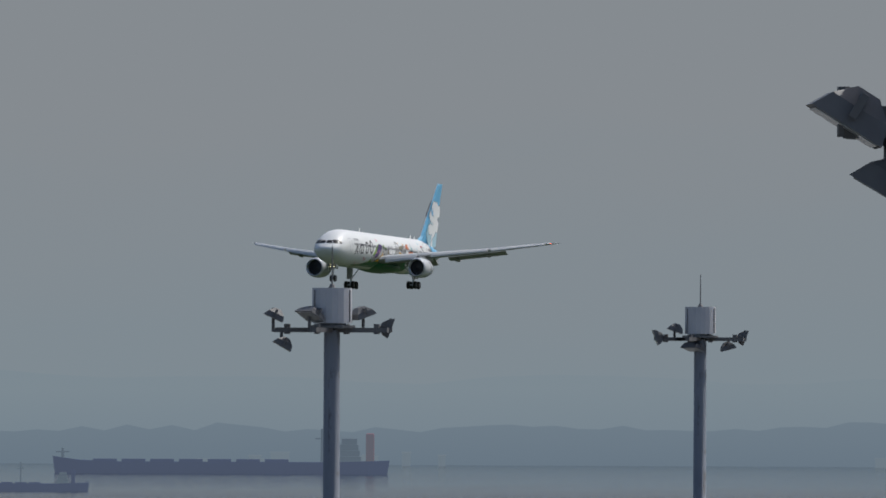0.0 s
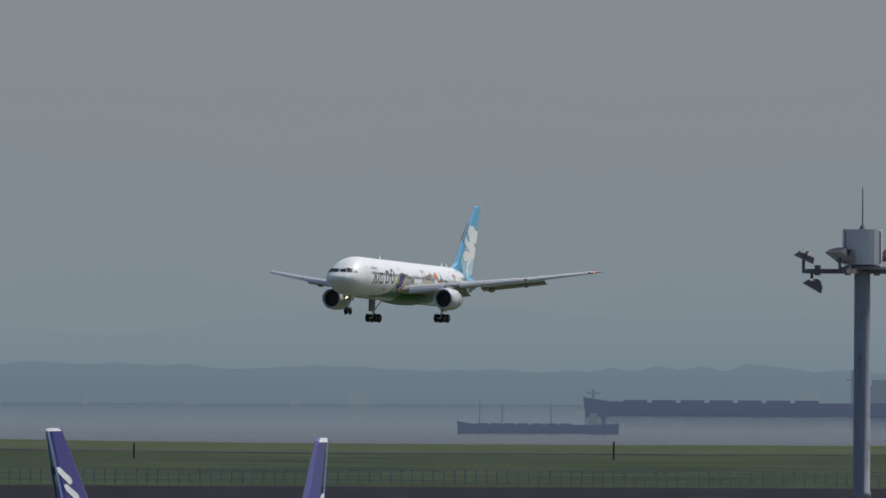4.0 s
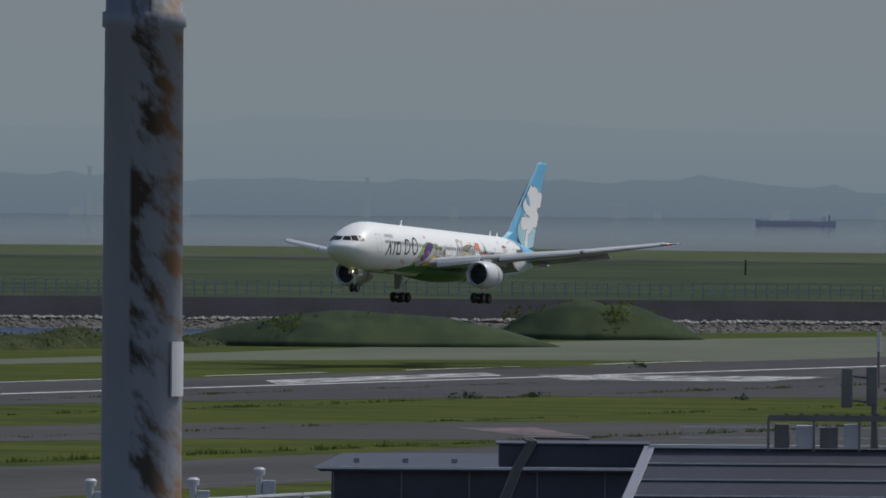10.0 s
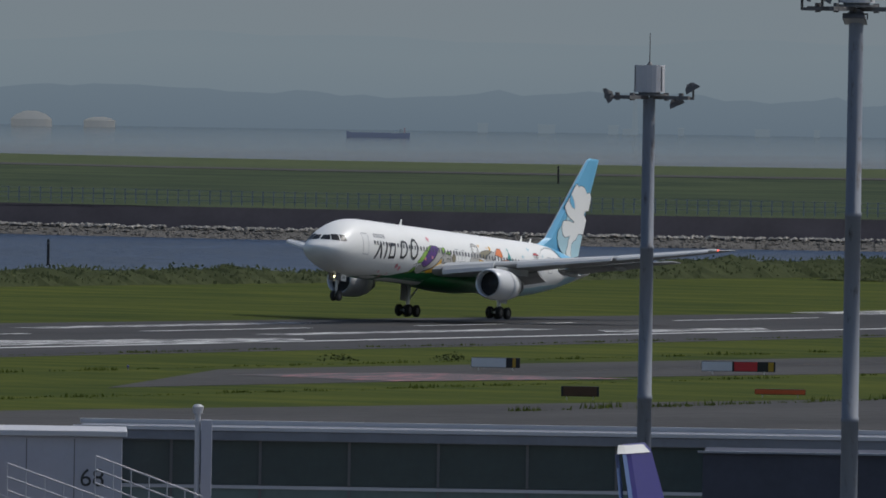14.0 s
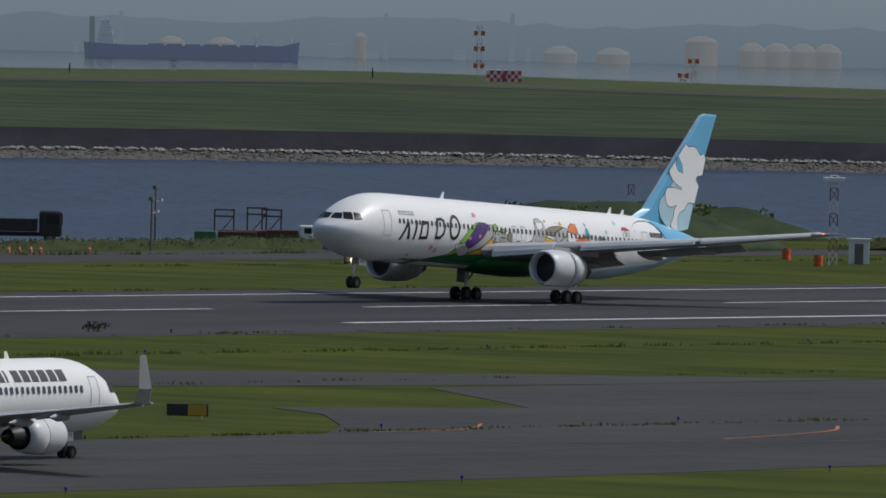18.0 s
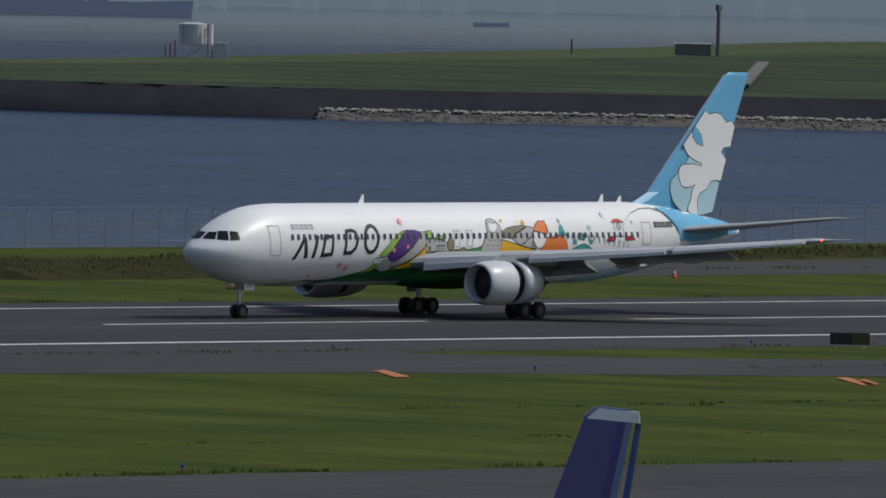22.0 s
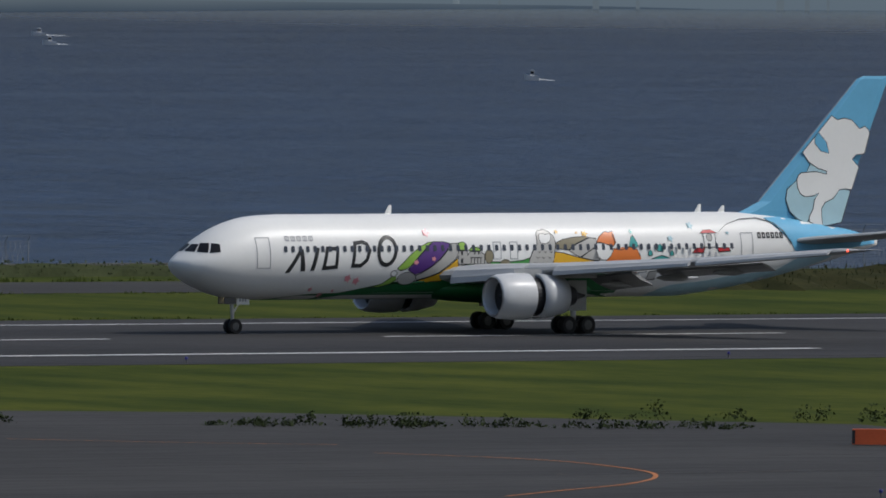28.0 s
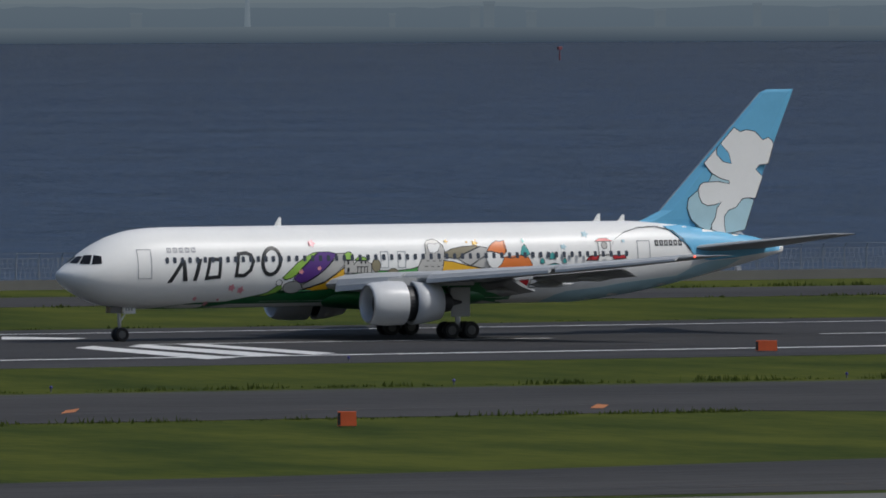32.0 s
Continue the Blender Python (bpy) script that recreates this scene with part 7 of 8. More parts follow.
def signal_box(x, y, z, turn, pole_h):
    s = root("signal_board", x, y, 0, turn, "black square signal board on a grey pole", "signal board", "signal boards")
    bm = bmesh.new()
    bar(bm, (0, 0.1, z - pole_h), (0, 0.1, z + 0.6), 0.19, 0.17, 14)
    part("pole", bm, POLE, s, smooth=True)
    bm = bmesh.new()
    box(bm, -0.32, -0.3, z - 0.7, 1.0, 0.3, z + 0.75, 0.06)
    part("board", bm, DARK, s)
    bm = bmesh.new()
    box(bm, -0.42, -0.42, z + 0.75, 1.1, 0.4, z + 0.82)
    part("hood", bm, FIXTURE, s)
    bm = bmesh.new()
    box(bm, 0.5, -0.25, z - pole_h + 0.4, 1.35, 0.35, z - pole_h + 1.3, 0.05)
    part("cabinet", bm, FIXTURE, s)


signal_box(507.2, 260.2, 15.76, -62.8, 5.2)


def stand_board(x, y, z, turn):
    s = root("stand_sign", x, y, 0, turn, "black stand number board with dull orange figures", "sign")
    bm = bmesh.new()
    box(bm, -0.72, -0.12, z - 0.85, 0.72, 0.12, z + 0.85, 0.04)
    part("board", bm, DARK, s)
    words("figures", "68", 0.95, DULLORANGE, s, pose(0, -0.135, z + 0.3, 90, 0, 0))
    for px in (-0.42, 0.0, 0.42):
        bm = bmesh.new()
        box(bm, px - 0.14, -0.135, z - 0.62, px + 0.14, -0.12, z - 0.35)
        part("figure_bar", bm, DULLORANGE, s)
    bm = bmesh.new()
    bar(bm, (0.3, 0.2, 0), (0.3, 0.2, z + 0.2), 0.08, None, 8)
    bar(bm, (1.35, 0.2, 0), (1.35, 0.2, z + 0.9), 0.11, None, 8)
    beam(bm, (0.6, 0.2, z), (1.35, 0.2, z), 0.06, 0.06)
    part("post", bm, FIXTURE, s)
    bm = bmesh.new()
    box(bm, -0.6, -0.1, z - 2.6, 0.9, 0.1, z - 1.4, 0.04)
    part("lower_board", bm, DARK, s)
    bm = bmesh.new()
    box(bm, -0.5, -0.115, z - 2.5, 0.8, -0.1, z - 1.5, 0.0)
    part("face", bm, DULLORANGE, s)


DULLORANGE = surface("dull_orange", (0.16, 0.085, 0.02), 0.6)
stand_board(501.4, 249.3, 12.54, -63.6)


# ---- airfield signs, boxes and markers ----
def field_sign(x, y, z, turn, w, h, faces, label):
    """A low sign on short legs: faces are (from, to, material) shares of its width."""
    s = root("airfield_sign", x, y, 0, turn, label, "sign", "airfield signs")
    bm = bmesh.new()
    box(bm, -w / 2, -0.12, 0.25, w / 2, 0.12, 0.25 + h, 0.03)
    part("case", bm, DARK, s)
    for a, b, m in faces:
        bm = bmesh.new()
        box(bm, -w / 2 + w * a + 0.03, -0.135, 0.29, -w / 2 + w * b - 0.03, -0.12, 0.21 + h)
        part("face", bm, m, s)
    for q in (-0.35, 0.35):
        bm = bmesh.new()
        bar(bm, (q * w, 0, 0), (q * w, 0, 0.3), 0.05, None, 6)
        part("leg", bm, METAL, s)
    return s


SIGNWHITE = surface("sign_white", (0.7, 0.7, 0.7), 0.5, vary=0.05)
SIGNBACK = surface("sign_back", (0.022, 0.03, 0.024), 0.6, vary=0.1)
SIGNOLIVE = surface("sign_olive", (0.075, 0.07, 0.018), 0.6, vary=0.1)
SIGNYELLOW = surface("sign_yellow", (0.45, 0.27, 0.02), 0.5, vary=0.05)
field_sign(1010.0, 556.1, 0, -61.2, 3.9, 0.8, [(0, 0.72, SIGNWHITE), (0.84, 0.92, SIGNYELLOW)], "white and black airfield location sign")
field_sign(1018.7, 538.8, 0, -62.1, 5.9, 0.8, [(0, 0.42, SIGNWHITE), (0.44, 0.76, RED), (0.9, 0.98, SIGNYELLOW)], "white red and black airfield sign")
field_sign(954.5, 501.3, 0, -62.3, 3.8, 0.42, [(0, 1, SIGNRED)], "long orange-red marker board on the grass")
field_sign(934.5, 507.4, 0, -61.5, 2.8, 0.75, [(0.05, 0.95, RUST)], "dark brown back of an airfield sign")
field_sign(926.5, 471.7, 0, -63.0, 4.3, 0.7, [(0.1, 0.25, SIGNYELLOW), (0.35, 0.5, SIGNYELLOW), (0.62, 0.74, SIGNYELLOW), (0.84, 0.95, SIGNYELLOW)], "black airfield direction sign with dull yellow blocks")
field_sign(790.4, 488.6, 0, -58.3, 3.2, 0.6, [(0.85, 0.98, SIGNRED)], "dark back of an airfield sign")
field_sign(672.1, 490.2, 0, -53.9, 2.4, 0.7, [(0.05, 0.3, DARK), (0.5, 0.97, SIGNYELLOW)], "black and yellow taxiway sign")
field_sign(738.6, 601.7, 0, -50.8, 1.4, 0.6, [(0.05, 0.8, RUST), (0.84, 1.0, SIGNRED)], "small rusty back of a runway sign")
field_sign(677.2, 598.6, 0, -48.5, 2.5, 0.75, [(0.02, 0.48, SIGNBACK), (0.52, 0.95, SIGNOLIVE), (0.96, 1.0, SIGNRED)], "dark green and olive back of a runway sign")
e8 = field_sign(222.5, 457.5, 0, -26.4, 1.9, 0.7, [(0.02, 0.22, DARK), (0.26, 0.82, SIGNYELLOW), (0.86, 1.0, SIGNRED)], "black and yellow taxiway sign with an orange end")
words("lettering", "E8", 0.5, INK, e8, pose(0.05, -0.142, 0.62, 90, 0, 0))


def marker_box(x, y, z, turn, w, h, mat, label):
    b = root("marker_box", x, y, z, turn, label, "marker box", "marker boxes")
    bm = bmesh.new()
    loft(bm, [[(-w / 2, -0.35, 0.08), (w / 2, -0.35, 0.08), (w / 2, 0.35, 0.08), (-w / 2, 0.35, 0.08)], [(-w / 2 * 0.96, -0.33, h), (w / 2 * 0.96, -0.33, h), (w / 2 * 0.96, 0.33, h), (-w / 2 * 0.96, 0.33, h)]])
    part("case", bm, mat, b)
    bm = bmesh.new()
    for sx in (-0.35, 0.35):
        box(bm, sx * w - 0.06, -0.25, -0.02, sx * w + 0.06, 0.25, 0.09)
    part("foot", bm, FIXTURE, b)
    bm = bmesh.new()
    box(bm, -w / 2 + 0.02, -0.362, 0.12, -w / 2 + 0.18, -0.345, h - 0.06)
    part("end_plate", bm, DARK, b)


for q, tn, w, h, m, lb in (((206.2, 493.4, 0), -24.2, 1.05, 0.85, SIGNRED, "orange-red marker box on the grass"), 
                           ((335.7, 479.3, 0), -33.9, 1.9, 0.85, SIGNRED, "orange-red marker box on the grass"), ((423.2, 585.6, 0), -35.0, 1.2, 0.85, SIGNRED, "orange-red marker box beside the runway"),
                           ((288.7, 611.4, 0), -25.8, 1.4, 0.72, SIGNRED, "orange-red marker box beside the runway"), ((297.8, 553.6, 0), -28.0, 1.5, 0.85, SIGNWHITE, "white marker box beside the runway"),
                           ((723.6, 573.0, 0), -51.6, 1.2, 0.5, SIGNWHITE, "white marker box beside the taxiway"), ((376.1, 796.9, 0), -25.7, 0.55, 0.9, SIGNWHITE, "small white post box by the fence")):
    marker_box(*q, tn, w, h, m, lb)


def cone(x, y, z):
    c = root("traffic_cone", x, y, z, 0, "orange traffic cone with a white band", "cone", "traffic cones")
    bm = bmesh.new()
    lathe(bm, [(0.04, 0.19), (0.7, 0.035), (0.72, 0.001)], 12, "z")
    part("body", bm, SIGNRED, c)
    bm = bmesh.new()
    lathe(bm, [(0.36, 0.118), (0.48, 0.09)], 12, "z")
    part("band", bm, SIGNWHITE, c)
    bm = bmesh.new()
    box(bm, -0.22, -0.22, 0, 0.22, 0.22, 0.05)
    part("base", bm, RUBBER, c)


for q in ((860.6, 744.6, 0), (872.1, 747.7, 0), (884.2, 750.9, 0), (898.3, 755.4, 0), (914.1, 759.9, 0), (797.6, 722.6, 0), (905.1, 750.8, 0), (912.3, 749.6, 0), (922.1, 751.2, 0), (1036.7, 776.3, 0), (1038.1, 776.1, 0), (1039.5, 775.9, 0), (1040.8, 775.8, 0), (1047.0, 774.9, 0)):
    cone(*q)


def edge_lamp(x, y):
    e = root("taxiway_lamp", x, y, 0.02, 0, "small blue taxiway edge lamp", "lamp", "taxiway lamps")
    bm = bmesh.new()
    bar(bm, (0, 0, 0), (0, 0, 0.22), 0.05, None, 8)
    part("stem", bm, FIXTURE, e)
    bm = bmesh.new()
    lathe(bm, [(0.22, 0.09), (0.3, 0.1), (0.36, 0.07), (0.4, 0.001)], 10, "z")
    part("globe", bm, NAVY, e)


for i in range(14):
    edge_lamp(300 + i * 34, 424.5)
    edge_lamp(400 + i * 30, 475.0)
for i in range(10):
    edge_lamp(620 + i * 40, 572.5)
    edge_lamp(60 + i * 26, 557.6)
for i in range(18):
    edge_lamp(180 + i * 38, 604.0)


# ---- pavement paint ----
def band_of(name, polys, mat, label, z):
    bm = bmesh.new()
    for poly in polys:
        sheet(bm, poly, z)
    return tagged(finish(name, bm, mat), label, "marking", kind="structure")


band_of("holding_panel", [[(281.3, 520.9), (285.6, 518.4), (274.0, 495.8), (269.4, 497.4)], [(709.6, 557.2), (716.0, 555.7), (708.2, 547.9), (700.8, 548.7)], [(691.7, 541.6), (696.2, 539.5), (687.4, 530.6), (681.6, 532.1)]],
        REDMARK, "faded red mandatory panel painted on the taxiway", 0.05)
band_of("panel_words", [[(279.6, 516.5), (279.8, 516.5), (276.4, 509.7), (276.1, 509.7)], [(280.4, 516.4), (280.6, 516.4), (277.1, 509.5), (276.9, 509.6)], [(281.2, 516.3), (281.4, 516.2), (277.9, 509.4), (277.7, 509.5)], [(282.0, 516.2), (282.2, 516.1), (278.7, 509.3), (278.5, 509.3)], [(282.8, 516.0), (283.0, 516.0), (279.5, 509.2), (279.3, 509.2)], [(283.6, 515.9), (283.8, 515.9), (280.3, 509.1), (280.1, 509.1)]] + [[(275.0, 507.2), (275.2, 507.1), (271.9, 500.5), (271.6, 500.5)], [(275.7, 507.1), (276.0, 507.0), (272.6, 500.4), (272.4, 500.4)], [(276.5, 506.9), (276.7, 506.9), (273.3, 500.3), (273.1, 500.3)], [(277.2, 506.8), (277.4, 506.8), (274.0, 500.2), (273.8, 500.2)], [(277.9, 506.7), (278.1, 506.7), (274.7, 500.1), (274.5, 500.1)], [(278.6, 506.6), (278.8, 506.6), (275.4, 500.0), (275.2, 500.0)]],
        LINE, "white painted bars in the red panel", 0.056)
band_of("hold_lines", [[(281.8, 528.3), (282.1, 528.3), (256.6, 478.1), (256.3, 478.1)], [(282.5, 528.2), (282.8, 528.2), (257.2, 478.0), (256.9, 478.0)], [(283.1, 528.1), (283.4, 528.1), (257.8, 477.9), (257.5, 477.9)], [(283.8, 528.1), (284.0, 528.0), (258.4, 477.8), (258.1, 477.8)]]
        + [[(707.4, 560.6), (707.8, 560.5), (676.3, 531.7), (675.8, 531.8)], [(708.4, 560.4), (708.8, 560.3), (677.2, 531.4), (676.7, 531.6)], [(709.3, 560.2), (709.8, 560.1), (678.1, 531.2), (677.6, 531.3)], [(710.3, 560.0), (710.7, 559.9), (679.0, 531.0), (678.5, 531.1)]], AMBER, "amber runway holding lines", 0.052)


def curve_line(name, pts, w):
    bm = bmesh.new()
    prev = None
    n = 24
    for i in range(n + 1):
        t = i / n * (len(pts) - 1)
        k = min(int(t), len(pts) - 2)
        f = t - k
        p0, p1, p2, p3 = (Vector(pts[max(0, min(len(pts) - 1, k + j))]) for j in (-1, 0, 1, 2))
        p = 0.5 * ((2 * p1) + (p2 - p0) * f + (2 * p0 - 5 * p1 + 4 * p2 - p3) * f * f + (3 * p1 - p0 - 3 * p2 + p3) * f ** 3)
        if prev is not None:
            d = (p - prev).normalized() * w / 2
            nx, ny = -d.y, d.x
            cur = (bm.verts.new((p.x + nx, p.y + ny, 0.055)), bm.verts.new((p.x - nx, p.y - ny, 0.055)))
            if last:
                bm.faces.new((last[0], cur[0], cur[1], last[1]))
            last = cur
        else:
            last = None
        prev = p
    return tagged(finish(name, bm, AMBER), "amber curved taxiway guide line", "marking", kind="structure")


curve_line("lead_line_a", [(305.0, 480.5), (308.9, 468.4), (307.0, 456.7), (303.3, 448.7), (297.3, 441.5), (289.9, 435.7), (283.8, 430.9)], 0.25)
curve_line("edge_guide", [(425, 611), (470, 604), (520, 603), (552, 600), (576, 592)], 0.18)
curve_line("lead_line_b", [(297.5, 500.7), (303.3, 493.8), (309.8, 488.3)], 0.2)
curve_line("lead_line_c", [(665.1, 472.6), (672.0, 472.4), (678.2, 474.4), (684.6, 478.3)], 0.25)
curve_line("lead_line_d", [(676.6, 456.5), (688.6, 459.5), (697.3, 462.4), (704.7, 466.9)], 0.25)
band_of("arrow_bars", [[(631.3, 559.1), (632.8, 559.6), (624.6, 550.0), (622.2, 548.9)], [(610.7, 576.7), (612.2, 577.2), (604.7, 568.1), (603.0, 567.7)], [(629.4, 555.8), (630.8, 556.3), (625.4, 550.5), (622.4, 548.6)]], AMBER, "short amber bars on the grass edge", 0.06)
band_of("threshold_stripes", [[(253.4, 641.7), (256.2, 645.4), (253.7, 616.0), (250.5, 613.7)], [(257.7, 643.0), (260.5, 646.7), (258.9, 619.4), (255.6, 617.1)], [(262.4, 645.5), (264.4, 648.0), (263.2, 621.8), (260.5, 619.4)], [(257.1, 662.7), (259.8, 669.1), (263.3, 662.8), (261.3, 660.3)]], LINE, "broad white stripes painted across the runway", 0.045)
band_of("edge_arrows", [[(200.7, 520.2), (203.3, 525.6), (205.3, 528.3), (202.7, 522.8)], [(230.6, 514.3), (234.0, 520.6), (233.9, 518.8), (231.0, 513.4)]], AMBER, "short amber bars at the taxiway edge", 0.06)
band_of("touchdown_paint", [[(1050.5, 635.2), (1100.4, 625.3), (1086.7, 616.9), (1034.6, 624.5)], [(1393.8, 624.2), (1405.5, 594.8), (1374.6, 590.0), (1365.5, 607.7)], [(1341.7, 631.3), (1402.4, 634.0), (1384.8, 624.1), (1322.2, 620.9)], [(1160.7, 628.6), (1188.3, 626.2), (1180.0, 620.7), (1152.8, 623.1)]],
        WORNLINE, "worn broad white touchdown marks", 0.045)
band_of("red_faded_paint", [[(974.8, 560.4), (996.5, 556.4), (995.8, 535.3), (969.3, 542.2)], [(1144.0, 519.8), (1148.8, 514.5), (1118.4, 496.1), (1122.3, 504.7)]], FADEDRED, "faded pink and white taxiway paint", 0.05)


# ---- towers, huts and vehicles beyond the runway ----
def lattice(x, y, z, h, w, turn, panels, label, base=0.0):
    """A red and white lattice tower; panels: heights of paired antenna panels."""
    t = root("lattice_tower", x, y, base, turn, label, "tower", "lattice towers")
    n = max(4, int(h / (w * 1.6)))
    for i in range(n):
        z0, z1 = h * i / n, h * (i + 1) / n
        bm = bmesh.new()
        for sx, sy in ((-1, -1), (1, -1), (1, 1), (-1, 1)):
            beam(bm, (sx * w / 2, sy * w / 2, z0), (sx * w / 2, sy * w / 2, z1), 0.09, 0.09)
        for a, b in (((-1, -1), (1, -1)), ((1, -1), (1, 1)), ((1, 1), (-1, 1)), ((-1, 1), (-1, -1))):
            beam(bm, (a[0] * w / 2, a[1] * w / 2, z0), (b[0] * w / 2, b[1] * w / 2, z1), 0.06, 0.06)
            beam(bm, (a[0] * w / 2, a[1] * w / 2, z1), (b[0] * w / 2, b[1] * w / 2, z1), 0.06, 0.06)
        part("section", bm, REDSTEEL if i % 2 else SIGNWHITE, t)
    for ph in panels:
        for sx in (-1, 1):
            bm = bmesh.new()
            loft(bm, [[(sx * 0.3, -0.7, ph - 0.3), (sx * 0.3, -0.7, ph + 0.5), (sx * 0.3, -0.5, ph + 0.5), (sx * 0.3, -0.5, ph - 0.3)], [(sx * 1.2, -0.8, ph - 0.5), (sx * 1.2, -0.8, ph + 0.65), (sx * 1.2, -0.45, ph + 0.65), (sx * 1.2, -0.45, ph - 0.5)]])
            part("antenna_panel", bm, SIGNRED, t)
    return t


lattice(1123.5, 731.7, 0, 15.0, 0.75, -56.9, (5.6, 9.7, 13.8), "red and white lattice tower with paired red antenna panels")
low_tower = lattice(1098.5, 728.8, 0, 8.2, 0.7, -56.4, (), "red and white lattice tower with a pale platform")
bm = bmesh.new()
box(bm, -1.0, -0.9, 7.6, 1.0, 0.9, 8.0, 0.03)
part("platform", bm, SIGNWHITE, low_tower)
lattice(1225.4, 838.0, 0, 4.5, 0.6, -55.6, (), "short red and white lattice tower")
for a, sh, h, pn in ((34.98, 0.9, 11.5, (2.6, 6.4, 9.8)), (34.13, 0.93, 5.5, (5.0,)), (34.17, 0.93, 2.2, (1.8,)), (36.19, 0.95, 2.4, ())):
    p = far_point(a, sh, 2.2)
    lattice(p.x, p.y, 0, h, 1.1, a - 90, pn, "red and white lattice tower on the far island", 2.2)


def hut(x, y, z, turn, w, d, h, wall_mat, label, checks=False):
    b = root("equipment_hut", x, y, z, turn, label, "hut", "equipment huts")
    bm = bmesh.new()
    box(bm, -w / 2, -d / 2, 0, w / 2, d / 2, h, 0.03)
    part("wall", bm, wall_mat, b)
    bm = bmesh.new()
    box(bm, -w / 2 - 0.15, -d / 2 - 0.15, h + 0.004, w / 2 + 0.15, d / 2 + 0.15, h + 0.16)
    part("roof", bm, SIGNWHITE, b)
    bm = bmesh.new()
    box(bm, -0.4, -d / 2 - 0.03, 0, 0.4, -d / 2 - 0.003, min(2.0, h * 0.85))
    part("door", bm, FIXTURE, b)
    if checks:
        n = int(w / 0.7)
        for i in range(n):
            for j in range(3):
                if (i + j) % 2:
                    bm = bmesh.new()
                    box(bm, -w / 2 + i * w / n, -d / 2 - 0.06, j * h / 3, -w / 2 + (i + 1) * w / n, -d / 2 - 0.035, (j + 1) * h / 3)
                    part("red_check", bm, RED, b)


p = far_point(34.88, 0.82, 2.2)
hut(p.x, p.y, 2.2, -54, 7.5, 4, 2.4, SIGNWHITE, "red and white chequered equipment hut", True)
p = far_point(42.12, 0.7, 2.1)
hut(p.x, p.y, 2.1, -46, 6.5, 4, 2.2, FIXTURE, "dark low hut on the far island")
hut(1106.3, 731.1, 0, -56.5, 1.9, 1.6, 2.2, SIGNWHITE, "white equipment cabinet on the grass")
hut(1089.8, 779.2, 0, -54.4, 1.1, 0.9, 1.3, BOX, "small pale green cabinet on the grass")
hut(1116.8, 718.1, 0, -57.3, 1.9, 1.2, 1.4, SIGNRED, "orange-red equipment cabinet on the grass")


def drum(x, y, z, h=1.4):
    d = root("marker_drum", x, y, z, 0, "orange-red marker drum on the grass", "drum", "marker drums")
    bm = bmesh.new()
    lathe(bm, [(0, 0.001), (0, 0.4), (h * 0.3, 0.42), (h * 0.33, 0.38), (h * 0.66, 0.38), (h * 0.7, 0.42), (h, 0.4), (h, 0.001)], 14, "z")
    part("shell", bm, SIGNRED, d)
    bm = bmesh.new()
    lathe(bm, [(h, 0.3), (h + 0.06, 0.3), (h + 0.06, 0.001)], 14, "z")
    part("lid", bm, FIXTURE, d)


for q in ((1114.1, 744.3, 0), (1092.4, 726.3, 0), (1090.5, 716.0, 0), (1084.9, 702.8, 0), (1096.1, 700.4, 0)):
    drum(*q, 1.0)


def truck(x, y, z, turn, cab_mat, bed_mat, label, k=1.0):
    t = root("works_truck", x, y, z, turn, label, "truck", "works trucks")
    bm = bmesh.new()
    box(bm, 1.6 * k, -1.0 * k, 0.6 * k, 3.3 * k, 1.0 * k, 2.5 * k, 0.18 * k)
    part("cab", bm, cab_mat, t)
    bm = bmesh.new()
    box(bm, 2.2 * k, -1.02 * k, 1.55 * k, 3.1 * k, 1.02 * k, 2.25 * k, 0.04)
    part("side_window", bm, GLASS, t)
    bm = bmesh.new()
    box(bm, 3.28 * k, -0.85 * k, 1.5 * k, 3.34 * k, 0.85 * k, 2.3 * k)
    part("windscreen", bm, GLASS, t)
    bm = bmesh.new()
    box(bm, -3.0 * k, -1.05 * k, 0.95 * k, 1.5 * k, 1.05 * k, 1.9 * k, 0.05)
    part("load_bed", bm, bed_mat, t)
    bm = bmesh.new()
    box(bm, -3.0 * k, -0.4 * k, 0.6 * k, 3.2 * k, 0.4 * k, 0.9 * k)
    part("chassis", bm, DARK, t)
    for wx in (-2.2, 2.4):
        for wy in (-0.9, 0.9):
            wheel(t, wx * k, wy * k, 0.45 * k, 0.45 * k, 0.3 * k)


truck(1097.4, 789.5, 0, -54.3, SIGNWHITE, RUST, "small white works truck with a brown load bed", 0.8)
truck(1070.7, 800.8, 0, -53.2, DARK, DARK, "large dark green works lorry by the fence", 1.25)


def container(x, y, z, turn, w, h, mat, label):
    c = root("skip_container", x, y, z, turn, label, "container", "open containers")
    bm = bmesh.new()
    box(bm, -w / 2, -1, 0, w / 2, 1, h, 0.04)
    part("body", bm, mat, c)
    for i in range(int(w / 0.6)):
        bm = bmesh.new()
        box(bm, -w / 2 + i * 0.6 + 0.1, -1.07, 0.1, -w / 2 + i * 0.6 + 0.22, -1.0, h - 0.1)
        part("rib", bm, mat, c)


container(1087.4, 791.5, 0, -53.9, 2.0, 1.4, GREEN, "green steel container by the fence")
container(1089.6, 789.4, 0, -54.1, 3.6, 1.4, RUST, "rusty brown steel container by the fence")
container(1098.0, 790.2, 0, -54.3, 3.6, 1.2, RUST, "rusty brown steel container by the fence")
container(1091.8, 790.4, 0, -54.1, 4.5, 1.5, RUST, "rusty brown steel container by the fence")


